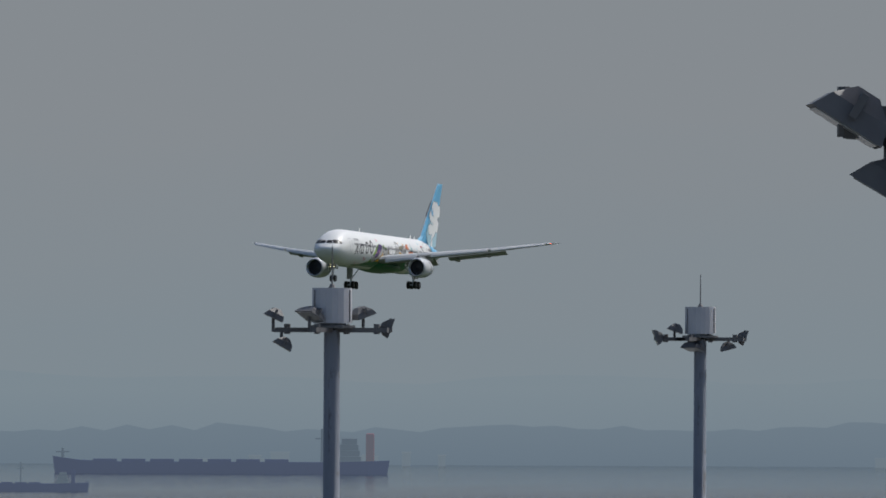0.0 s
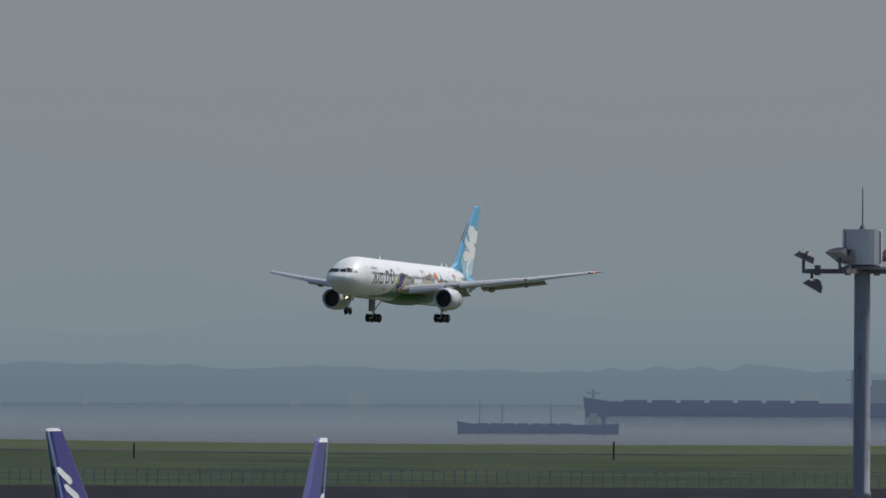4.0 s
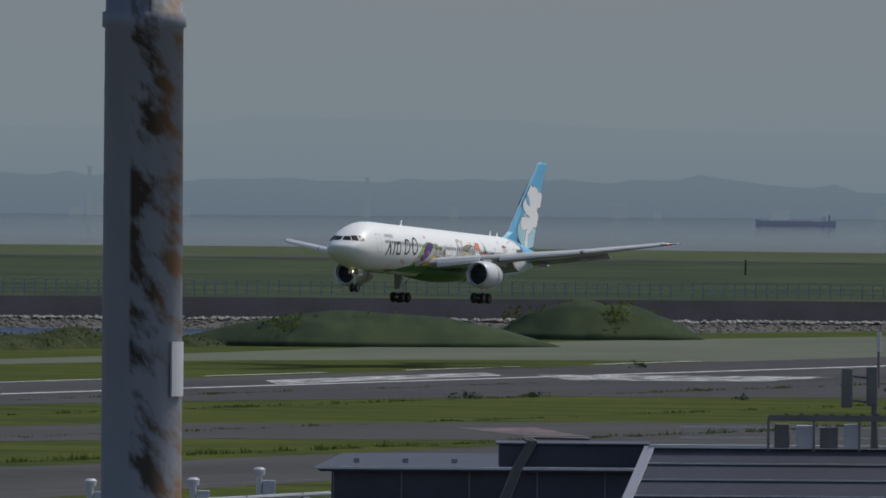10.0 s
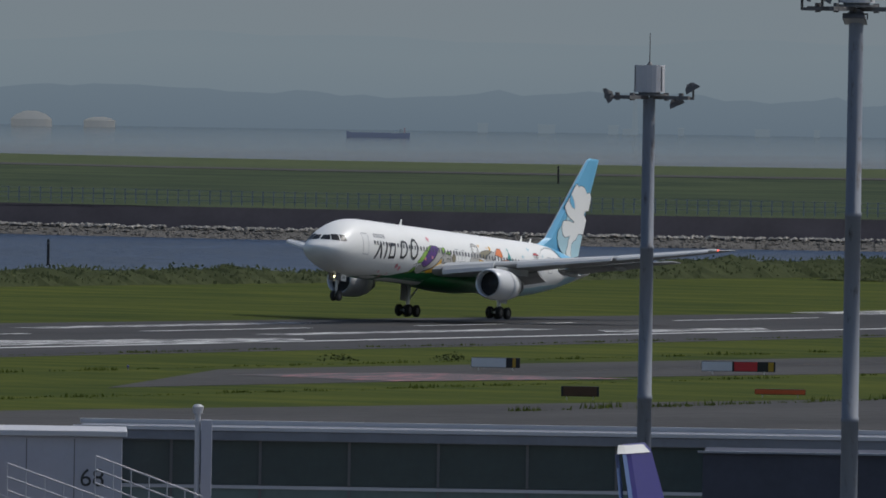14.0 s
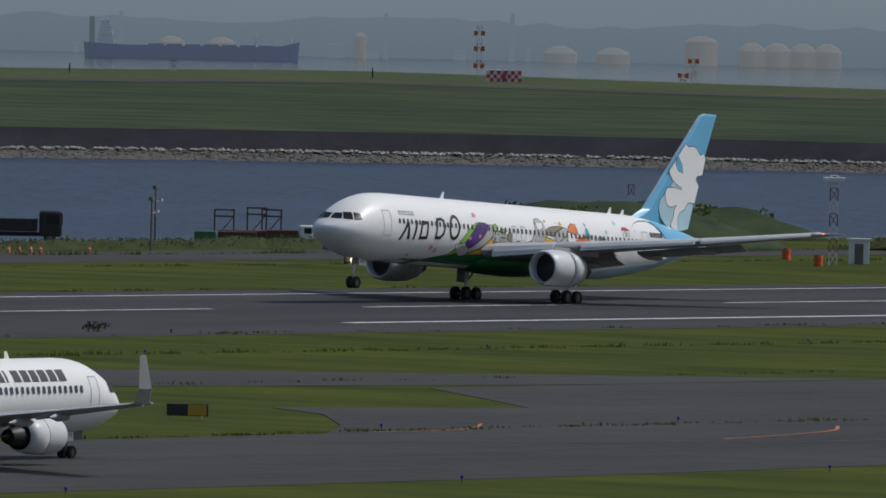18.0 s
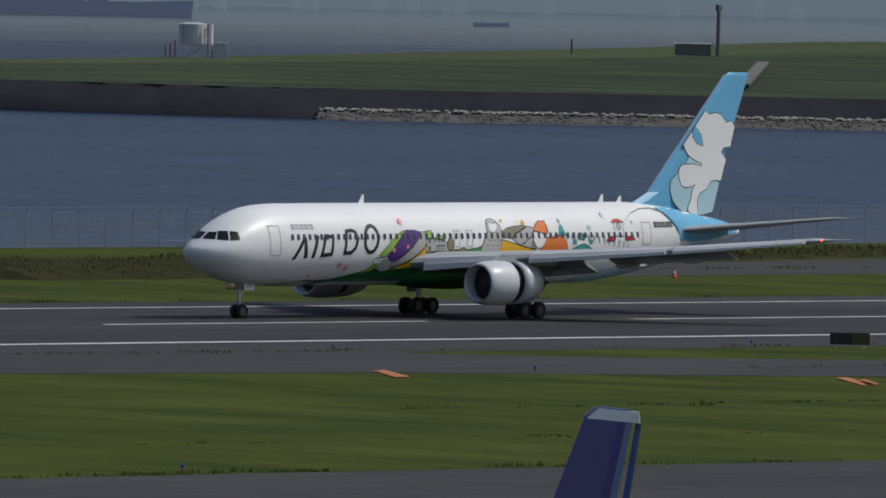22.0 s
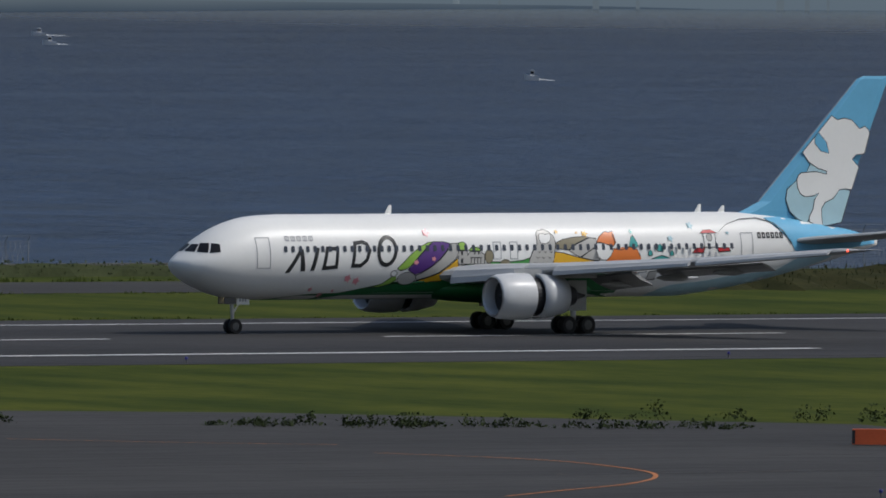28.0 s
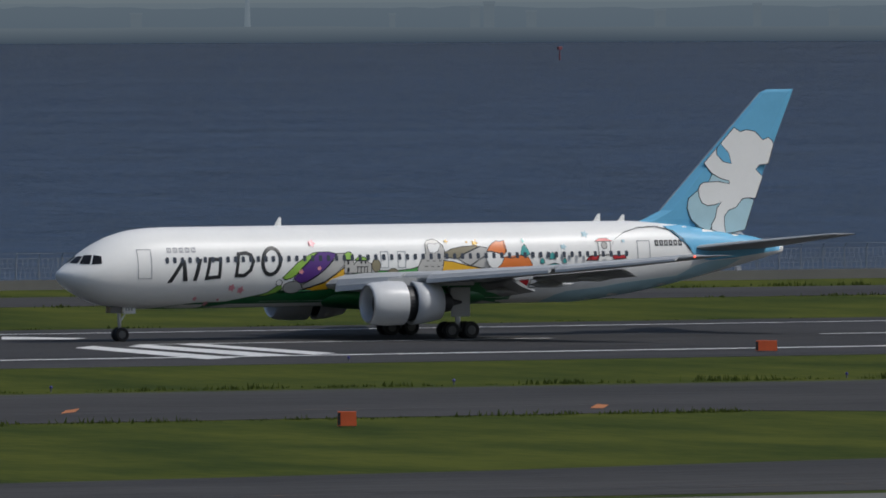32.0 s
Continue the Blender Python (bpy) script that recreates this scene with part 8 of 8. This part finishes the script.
def gantry(x, y, z, turn):
    g = root("steel_frame", x, y, z, turn, "tall rusty steel frame by the fence", "frame", "steel frames")
    for px in (-0.9, 0.9):
        bm = bmesh.new()
        beam(bm, (px, 0, 0), (px, 0, 3.2), 0.14, 0.14)
        part("leg", bm, RUST, g)
    for pz in (2.6, 3.2):
        bm = bmesh.new()
        beam(bm, (-1.0, 0, pz), (1.0, 0, pz), 0.14, 0.14)
        part("cross_bar", bm, RUST, g)
    bm = bmesh.new()
    beam(bm, (-0.9, 0, 0.4), (0.9, 0, 2.6), 0.09, 0.09)
    part("brace", bm, RUST, g)


for q in ((1098.8, 797.6, 0), (1105.3, 796.8, 0), (1111.5, 803.0, 0)):
    gantry(*q, -54.1)


def lamp_post(x, y, z, h):
    p = root("lamp_post", x, y, z, 0, "slim dark lamp post by the fence", "lamp post", "lamp posts")
    bm = bmesh.new()
    bar(bm, (0, 0, 0), (0, 0, h), 0.12, 0.08, 8)
    part("pole", bm, FIXTURE, p)
    bm = bmesh.new()
    box(bm, -0.25, -0.2, h, 0.25, 0.2, h + 0.35, 0.04)
    part("lantern", bm, FIXTURE, p)
    bm = bmesh.new()
    beam(bm, (0, 0, h * 0.75), (0.8, 0, h * 0.78), 0.06, 0.06)
    box(bm, 0.7, -0.15, h * 0.76, 1.0, 0.15, h * 0.82)
    part("camera_arm", bm, BOX, p)


lamp_post(1104.9, 810.1, 0, 4.8)
lamp_post(1061.1, 778.4, 0, 4.6)
lamp_post(1677.9, 851.0, 0, 3.4)


def island_works():
    p = far_point(44.1, 0.86, 2.1)
    r = root("silo_works", p.x, p.y, 2.1, -46, "pale steel silo on a braced frame at the island's end", "silo")
    bm = bmesh.new()
    lathe(bm, [(2.6, 0.001), (2.6, 2.4), (5.9, 2.4), (6.2, 1.0), (6.2, 0.001)], 20, "z")
    part("silo", bm, BOX, r, smooth=False)
    for sx in (-2, 2):
        for sy in (-2, 2):
            bm = bmesh.new()
            beam(bm, (sx, sy, 0), (sx, sy, 5.2), 0.3, 0.3)
            part("leg", bm, BOX, r)
    for z in (1.2, 2.4):
        bm = bmesh.new()
        for sy in (-2, 2):
            beam(bm, (-2, sy, z), (2, sy, z), 0.2, 0.2)
            beam(bm, (-2, sy, 0), (2, sy, 2.4), 0.14, 0.14)
        part("brace", bm, BOX, r)
    bm = bmesh.new()
    bar(bm, (2.9, 0, 0), (2.9, 0, 6.0), 0.5, None, 12)
    part("riser", bm, SIGNWHITE, r)
    bm = bmesh.new()
    box(bm, 3.6, -1.2, 0, 5.8, 1.2, 2.9, 0.05)
    part("pump_house", bm, WALLPANEL, r)
    bm = bmesh.new()
    for i in range(3):
        beam(bm, (-4.6 + i * 0.8, 0, 0), (-4.6 + i * 0.8, 0, 2.4 + 0.4 * i), 0.2, 0.2)
    part("red_rack", bm, REDSTEEL, r)
    q = far_point(42.02, 0.66, 2.1)
    m = root("tall_mast", q.x, q.y, 2.1, 0, "tall dark mast on the far island", "mast")
    bm = bmesh.new()
    bar(bm, (0, 0, 0), (0, 0, 8.5), 0.42, 0.36, 10)
    part("pole", bm, FIXTURE, m)
    bm = bmesh.new()
    box(bm, -0.5, -0.4, 8.5, 0.5, 0.4, 9.6, 0.05)
    part("head", bm, FIXTURE, m)
    a, b = far_point(41.92, 0.08, 2.3), far_point(41.84, 0.45, 2.5)
    bm = bmesh.new()
    w = Vector((0.7, -0.7, 0))
    loft(bm, [[a - w, a + w, a + w + Vector((0, 0, 0.4)), a - w + Vector((0, 0, 0.4))], [b - w, b + w, b + w + Vector((0, 0, 0.4)), b - w + Vector((0, 0, 0.4))]])
    tagged(finish("slipway", bm, CONCRETE), "pale concrete ramp up the far bank", "ramp", kind="structure")


island_works()


# ---- ships and boats ----
def ship(x, y, turn, L, hull_mat, house_mat, stack_mat, label, house=0.86, deck=0.055, masts=(), tier=0.018):
    s = root("cargo_ship", x, y, SEA_Z, turn, label, "ship", "ships in the bay")
    b, h = L * 0.14, L * deck
    bm = bmesh.new()
    rings = []
    for q, w, top in ((-0.5, 0.45, 1.15), (-0.44, 0.85, 1.1), (-0.3, 1, 1.0), (0.3, 1, 1.0), (0.42, 0.75, 1.12), (0.48, 0.3, 1.35), (0.5, 0.05, 1.45)):
        rings.append([(q * L, -w * b / 2, h * top), (q * L, w * b / 2, h * top), (q * L * 0.985, w * b * 0.45, -0.5), (q * L * 0.985, -w * b * 0.45, -0.5)])
    loft(bm, rings)
    part("hull", bm, hull_mat, s)
    hx = L * (0.5 - house)
    for i in range(4):
        bm = bmesh.new()
        k = L * tier
        box(bm, hx - L * 0.035 + i * L * 0.004, -b * 0.4, h + i * k, hx + L * 0.04 - i * L * 0.006, b * 0.4, h + (i + 1) * k - 0.1)
        part("deckhouse_tier", bm, house_mat, s)
    bm = bmesh.new()
    box(bm, hx - L * 0.075, -b * 0.15, h, hx - L * 0.05, b * 0.15, h + L * (0.014 + 4 * tier), L * 0.004)
    part("funnel", bm, stack_mat, s)
    for q, hh in masts:
        bm = bmesh.new()
        bar(bm, (L * q, 0, h), (L * q, 0, h + L * hh), L * 0.006, L * 0.004, 6)
        beam(bm, (L * q - L * 0.02, 0, h + L * hh * 0.7), (L * q + L * 0.02, 0, h + L * hh * 0.7), L * 0.004, L * 0.004)
        part("mast", bm, house_mat, s)
    for i in range(7):
        bm = bmesh.new()
        box(bm, L * (-0.2 + i * 0.085), -b * 0.35, h, L * (-0.2 + i * 0.085) + L * 0.07, b * 0.35, h + L * 0.008)
        part("hatch_cover", bm, hull_mat, s)
    return s


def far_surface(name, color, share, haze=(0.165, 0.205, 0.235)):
    """Surface with miles of bright haze mixed in as glow: part of the distant backdrop."""
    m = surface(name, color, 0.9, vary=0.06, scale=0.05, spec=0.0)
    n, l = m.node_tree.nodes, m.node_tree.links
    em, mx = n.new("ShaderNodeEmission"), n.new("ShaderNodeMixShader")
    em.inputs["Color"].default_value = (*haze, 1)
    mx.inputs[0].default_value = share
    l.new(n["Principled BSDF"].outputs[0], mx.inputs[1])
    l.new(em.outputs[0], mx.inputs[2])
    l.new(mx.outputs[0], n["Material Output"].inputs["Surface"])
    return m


# ship paints with the haze of the bay put in as glow
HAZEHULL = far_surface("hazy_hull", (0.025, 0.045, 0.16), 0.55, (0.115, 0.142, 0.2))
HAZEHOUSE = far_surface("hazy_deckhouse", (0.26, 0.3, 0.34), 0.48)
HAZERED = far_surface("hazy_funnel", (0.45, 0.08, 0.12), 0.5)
PALEHOUSE = far_surface("hazy_pale_deckhouse", (0.75, 0.76, 0.78), 0.3)
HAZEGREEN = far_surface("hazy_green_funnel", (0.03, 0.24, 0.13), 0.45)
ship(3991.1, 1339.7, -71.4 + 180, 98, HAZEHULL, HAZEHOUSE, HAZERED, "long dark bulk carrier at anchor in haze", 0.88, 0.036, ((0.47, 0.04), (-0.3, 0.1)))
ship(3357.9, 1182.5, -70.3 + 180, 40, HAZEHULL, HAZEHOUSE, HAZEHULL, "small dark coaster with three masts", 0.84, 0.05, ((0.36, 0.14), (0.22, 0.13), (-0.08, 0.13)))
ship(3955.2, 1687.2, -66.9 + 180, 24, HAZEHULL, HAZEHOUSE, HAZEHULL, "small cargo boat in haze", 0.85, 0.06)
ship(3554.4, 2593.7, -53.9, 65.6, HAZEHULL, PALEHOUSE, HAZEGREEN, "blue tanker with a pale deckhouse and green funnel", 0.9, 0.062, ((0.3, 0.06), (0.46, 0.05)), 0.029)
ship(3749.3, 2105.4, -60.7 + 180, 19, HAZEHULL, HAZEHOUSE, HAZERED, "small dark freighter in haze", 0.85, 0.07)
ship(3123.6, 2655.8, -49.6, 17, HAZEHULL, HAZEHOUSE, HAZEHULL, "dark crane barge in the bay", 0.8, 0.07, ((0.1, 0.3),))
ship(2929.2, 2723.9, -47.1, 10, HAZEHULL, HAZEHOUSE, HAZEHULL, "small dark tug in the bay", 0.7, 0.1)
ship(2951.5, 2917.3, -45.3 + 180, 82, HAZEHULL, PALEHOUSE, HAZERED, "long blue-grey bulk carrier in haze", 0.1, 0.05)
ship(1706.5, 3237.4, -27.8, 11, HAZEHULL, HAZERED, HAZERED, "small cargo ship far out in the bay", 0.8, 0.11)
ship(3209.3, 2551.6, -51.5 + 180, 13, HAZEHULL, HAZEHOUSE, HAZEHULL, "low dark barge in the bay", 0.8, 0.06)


FOAM = surface("sea_foam", (0.4, 0.43, 0.46), 0.9, vary=0.2, scale=2)


def motor_boat(x, y, turn, L, wake):
    b = root("motor_boat", x, y, SEA_Z, turn, "small white motor boat with a foaming wake", "boat", "motor boats")
    bm = bmesh.new()
    loft(bm, [[(q * L, -w * L * 0.15, 0.9 * t), (q * L, w * L * 0.15, 0.9 * t), (q * L, w * L * 0.1, -0.2), (q * L, -w * L * 0.1, -0.2)] for q, w, t in ((-0.5, 0.9, 1), (0, 1, 1), (0.35, 0.7, 1.2), (0.5, 0.05, 1.5))])
    part("hull", bm, SIGNWHITE, b)
    bm = bmesh.new()
    loft(bm, [[(-0.2 * L, -0.1 * L, 0.9), (0.15 * L, -0.1 * L, 0.9), (0.15 * L, 0.1 * L, 0.9), (-0.2 * L, 0.1 * L, 0.9)], [(-0.15 * L, -0.08 * L, 2.0), (0.06 * L, -0.08 * L, 2.0), (0.06 * L, 0.08 * L, 2.0), (-0.15 * L, 0.08 * L, 2.0)]])
    part("cabin", bm, SIGNWHITE, b)
    bm = bmesh.new()
    box(bm, -0.13 * L, -0.105 * L, 1.25, 0.08 * L, 0.105 * L, 1.7)
    part("cabin_window", bm, GLASS, b)
    bm = bmesh.new()
    loft(bm, [[(-0.5 * L, -0.12 * L, 0.1), (-0.5 * L, 0.12 * L, 0.1), (-0.5 * L, 0, 0.45)], [(-0.5 * L - wake * 0.5, -0.3 * L, 0.1), (-0.5 * L - wake * 0.5, 0.3 * L, 0.1), (-0.5 * L - wake * 0.5, 0, 0.3)], [(-0.5 * L - wake, -0.2 * L, 0.05), (-0.5 * L - wake, 0.2 * L, 0.05), (-0.5 * L - wake, 0, 0.1)]])
    part("wake", bm, FOAM, b)


motor_boat(1332.2, 2096.2, -32.2 + 180, 2.6, 3)
motor_boat(1562.6, 1748.5, -41.7, 2.6, 1)
motor_boat(1041.9, 1838.8, -29.4, 3.0, 1)
motor_boat(1577.5, 2690.5, -30.2 + 180, 3.2, 3)
motor_boat(1159.5, 2191.8, -27.8, 2.8, 3)
motor_boat(3745.2, 1900.9, -63.1, 5, 2)
motor_boat(1695.6, 2898.3, -30.2 + 180, 3.6, 6)


def buoy(x, y, h, mat, label):
    b = root("channel_marker", x, y, SEA_Z, 0, label, "buoy", "channel markers")
    bm = bmesh.new()
    bar(bm, (0, 0, -1), (0, 0, h), 0.22, 0.14, 8)
    part("pole", bm, mat, b)
    bm = bmesh.new()
    box(bm, -0.5, -0.5, h - 0.4, 0.5, 0.5, h + 0.4, 0.05)
    part("top_mark", bm, mat, b)


buoy(1405.9, 3035.0, 3.0, REDSTEEL, "dark red channel marker post in the sea")
buoy(1235.7, 2152.0, 2.6, FIXTURE, "dark channel marker post in the sea")


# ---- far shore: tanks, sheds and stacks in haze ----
# far-shore paints hold glowing haze, brightest on the pale tanks
FARPALE = far_surface("hazy_pale_roof", (0.9, 0.84, 0.72), 0.5, (0.215, 0.222, 0.22))
FARGREY = far_surface("hazy_grey_wall", (0.28, 0.28, 0.28), 0.86)
FARDIM = far_surface("hazy_dim_wall", (0.07, 0.09, 0.11), 0.9, (0.13, 0.162, 0.187))
FARWALL = far_surface("hazy_pale_wall", (0.5, 0.48, 0.45), 0.8)
FARRED = far_surface("hazy_red_steel", (0.5, 0.2, 0.2), 0.75)


def polar(a, r):
    return math.cos(radians(a)) * r, math.sin(radians(a)) * r


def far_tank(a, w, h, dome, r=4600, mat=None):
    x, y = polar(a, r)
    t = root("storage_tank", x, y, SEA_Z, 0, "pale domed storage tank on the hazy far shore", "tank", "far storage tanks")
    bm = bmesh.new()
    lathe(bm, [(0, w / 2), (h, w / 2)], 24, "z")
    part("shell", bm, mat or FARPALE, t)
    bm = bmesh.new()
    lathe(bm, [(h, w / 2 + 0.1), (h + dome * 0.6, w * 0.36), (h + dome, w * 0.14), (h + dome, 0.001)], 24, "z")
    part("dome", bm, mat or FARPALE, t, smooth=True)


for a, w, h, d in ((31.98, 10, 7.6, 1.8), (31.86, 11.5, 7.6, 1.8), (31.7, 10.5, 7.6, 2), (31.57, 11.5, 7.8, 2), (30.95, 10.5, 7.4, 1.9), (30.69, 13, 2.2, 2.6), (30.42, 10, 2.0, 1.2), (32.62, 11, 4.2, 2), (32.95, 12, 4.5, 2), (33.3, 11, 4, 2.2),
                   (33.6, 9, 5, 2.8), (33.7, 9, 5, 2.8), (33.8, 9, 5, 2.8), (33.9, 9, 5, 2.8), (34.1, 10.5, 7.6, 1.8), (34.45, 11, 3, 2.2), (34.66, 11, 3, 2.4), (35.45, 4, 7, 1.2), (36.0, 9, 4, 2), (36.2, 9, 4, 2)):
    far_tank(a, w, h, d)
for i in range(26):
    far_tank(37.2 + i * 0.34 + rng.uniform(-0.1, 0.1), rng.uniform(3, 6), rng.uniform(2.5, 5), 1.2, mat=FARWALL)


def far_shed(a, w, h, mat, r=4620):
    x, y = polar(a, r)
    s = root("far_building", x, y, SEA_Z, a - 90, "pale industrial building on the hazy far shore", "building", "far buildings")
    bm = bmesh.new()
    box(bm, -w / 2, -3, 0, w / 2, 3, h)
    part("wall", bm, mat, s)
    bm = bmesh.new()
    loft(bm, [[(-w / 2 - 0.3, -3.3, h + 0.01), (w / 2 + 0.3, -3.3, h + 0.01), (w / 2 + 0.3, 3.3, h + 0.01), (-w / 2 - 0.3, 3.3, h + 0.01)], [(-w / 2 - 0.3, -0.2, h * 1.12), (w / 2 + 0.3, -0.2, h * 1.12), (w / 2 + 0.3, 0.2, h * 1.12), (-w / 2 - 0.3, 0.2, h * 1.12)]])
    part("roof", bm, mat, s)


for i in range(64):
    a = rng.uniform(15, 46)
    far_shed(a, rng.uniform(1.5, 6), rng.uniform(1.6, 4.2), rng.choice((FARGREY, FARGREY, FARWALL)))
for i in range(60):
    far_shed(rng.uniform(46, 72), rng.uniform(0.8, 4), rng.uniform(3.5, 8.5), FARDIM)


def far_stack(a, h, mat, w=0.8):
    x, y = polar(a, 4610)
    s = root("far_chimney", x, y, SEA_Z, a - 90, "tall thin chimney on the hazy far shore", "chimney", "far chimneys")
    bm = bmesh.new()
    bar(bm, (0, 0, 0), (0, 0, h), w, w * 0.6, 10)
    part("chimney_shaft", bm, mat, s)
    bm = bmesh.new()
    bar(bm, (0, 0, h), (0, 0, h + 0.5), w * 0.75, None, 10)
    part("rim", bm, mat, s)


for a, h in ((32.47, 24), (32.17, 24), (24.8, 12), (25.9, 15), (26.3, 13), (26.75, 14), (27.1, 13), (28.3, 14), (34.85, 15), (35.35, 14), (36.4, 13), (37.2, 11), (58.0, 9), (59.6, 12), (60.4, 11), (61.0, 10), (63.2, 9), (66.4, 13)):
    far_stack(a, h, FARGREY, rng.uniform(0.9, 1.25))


def far_crane(a):
    x, y = polar(a, 4605)
    c = root("gantry_crane", x, y, SEA_Z, a - 90, "faint red gantry crane on the hazy far shore", "crane", "far cranes")
    for px in (-7, 7):
        bm = bmesh.new()
        beam(bm, (px, 0, 0), (px * 0.9, 0, 9.5), 0.7, 0.7)
        part("leg", bm, FARRED, c)
    bm = bmesh.new()
    beam(bm, (-9, 0, 9.5), (9, 0, 9.5), 0.9, 0.9)
    part("girder", bm, FARRED, c)
    bm = bmesh.new()
    box(bm, 2, -0.8, 9.8, 4, 0.8, 11)
    part("trolley", bm, FARRED, c)


far_crane(61.4)
far_crane(62.2)


# ---- red barrier at the field's far corner ----
def barrier(x0, y0, x1, y1, n):
    b = root("red_barrier", x0, y0, 0, math.degrees(math.atan2(y1 - y0, x1 - x0)), "low orange-red work barriers in a row", "barrier")
    L = math.hypot(x1 - x0, y1 - y0)
    k = L / n
    bm = bmesh.new()
    for z in (0.35, 0.85):
        box(bm, 0.05 * k, -0.06, z, 0.92 * k, 0.06, z + 0.28)
    rail = part("rail", bm, SIGNRED, b)
    bm = bmesh.new()
    for q in (0.1, 0.85):
        beam(bm, (q * k, -0.3, 0), (q * k, 0.05, 1.2), 0.08, 0.08)
        beam(bm, (q * k, 0.3, 0), (q * k, -0.05, 1.2), 0.08, 0.08)
    trestle = part("trestle", bm, RUST, b)
    for i in range(1, n):
        again(rail, b, pose(i * k, 0, 0))
        again(trestle, b, pose(i * k, 0, 0))


barrier(2362.7, 728.4, 2099.9, 691.4, 40)
barrier(2247.2, 692.8, 2091.9, 679.7, 30)
barrier(2185.4, 720.5, 2179.6, 750.4, 14)


def motions():
    for tag in ("left", "right"):
        sleeve = bpy.data.objects[landing_jet["sleeve_" + tag]]
        walk(sleeve, [(0, pose(0, 0, 0)), (17.7, pose(0, 0, 0)), (18.7, pose(-0.62, 0, 0)), (32, pose(-0.62, 0, 0))])
    # wings flex up and the legs hang out until the wheels carry the weight
    for tag, sd in (("left", 1), ("right", -1)):
        wing = bpy.data.objects[landing_jet["wing_" + tag]]
        walk(wing, [(t, pose(0, sd * 2.5, 3.58, sd * up, 0, 0)) for t, up in ((0, 3.2), (10, 3.2), (14, 3.8), (15.2, 3.6), (18, 2.2), (19, 1.6), (21, 0.5), (22.5, 0.2), (32, 0.2))])
    for tag, x, y, out in (("nose", WIDE.x(4.72), 0, 0.3), ("left", 0, 4.85, 0.5), ("right", 0, -4.85, 0.5)):
        leg = bpy.data.objects[landing_jet["gear_" + tag]]
        end = (0.3, 0.27, 0.27) if tag == "nose" else (0.24, 0.24, 0.24)
        walk(leg, [(t, pose(x, y, -out * k)) for t, k in ((0, 1), (14, 1), (15, 0.9), (16.2, 0.72), (17.5, 0.6), (19, 0.44), (21, end[0]), (22, end[1]), (22.6, end[2]), (32, end[2]))])
    walk(landing_jet, [(t, pose(x, 655, z, 0, -up, 180 - crab)) for t, x, z, up, crab in (
        (0, 2025.5, 39.29, 1.90, 0.80), (1, 1964.9, 36.11, 1.94, 0.80), (2, 1911.9, 32.57, 2.00, 0.76), (5, 1751.7, 22.26, 2.20, 0.65), (6, 1691.9, 19.22, 2.32, 0.62),
        (7.5, 1597.5, 15.21, 2.47, 0.51), (9, 1501.1, 10.37, 2.60, 0.29), (11, 1372.8, 4.68, 3.60, 0.00), (12, 1309.3, 2.35, 4.30, -0.14), (13, 1245.9, 1.37, 4.50, -0.11),
        (14, 1181.2, 0.88, 4.00, -0.09), (15, 1123.2, 0.58, 3.52, -0.06), (16.2, 1047.9, 0.40, 3.40, -0.04), (17.5, 971.9, 0.24, 3.20, -0.01), (18, 941.9, 0.17, 3.00, -0.1),
        (18.5, 909.4, 0.15, 2.40, -0.7), (19, 878.4, 0.13, 1.70, -0.8), (19.5, 846.9, 0.12, 1.00, -0.7), (20, 815.2, 0.12, 0.35, -0.5), (20.5, 786.9, 0.12, 0.10, -0.35),
        (21, 758.2, 0.12, 0.00, -0.21), (21.5, 730.2, 0.12, -0.05, -0.22), (22, 703.0, 0.12, -0.10, -0.1), (22.5, 676.4, 0.12, -0.10, 0.0), (23, 650.5, 0.12, -0.10, 0.15),
        (23.5, 625.1, 0.12, -0.10, 0.25), (24, 600.0, 0.12, -0.10, 0.3), (24.5, 576.1, 0.12, -0.10, 0.25), (25, 553.0, 0.12, -0.10, 0.15), (25.5, 530.6, 0.12, -0.10, 0.05),
        (26, 508.5, 0.12, -0.10, -0.05), (26.5, 487.0, 0.12, -0.10, -0.15), (27, 466.0, 0.12, -0.10, -0.25), (27.5, 445.8, 0.12, -0.10, -0.19), (28, 426.1, 0.12, -0.10, -0.12),
        (28.5, 406.9, 0.12, -0.10, -0.06), (29, 388.2, 0.12, -0.10, 0.00), (29.5, 369.6, 0.12, -0.10, 0.02), (30, 351.6, 0.12, -0.10, 0.03), (30.5, 334.1, 0.12, -0.10, 0.05),
        (31, 317.0, 0.12, -0.10, 0.07), (31.5, 300.6, 0.12, -0.10, 0.08), (32, 284.7, 0.12, -0.10, 0.10),
    )])
    walk(parked, [(t, pose(1136.8 + 10.89 * (s - 6), 421.8 - 0.57 * (s - 6), 0, 0, 0, -3)) for t, s in ((0, 0), (4, 4), (8, 8), (12, 12), (16, 15.5), (20, 17), (32, 17))])
    walk(taxi_jet, [(t, pose(604.5 + more + 7.1 * (t - 18.8), 454, 0, 0, 0, 3.9)) for t, more in ((0, -2), (10, -2), (17, -1.6), (18, -1.2), (19, -0.3), (20, -0.35), (21, -0.5), (32, -1))])


motions()
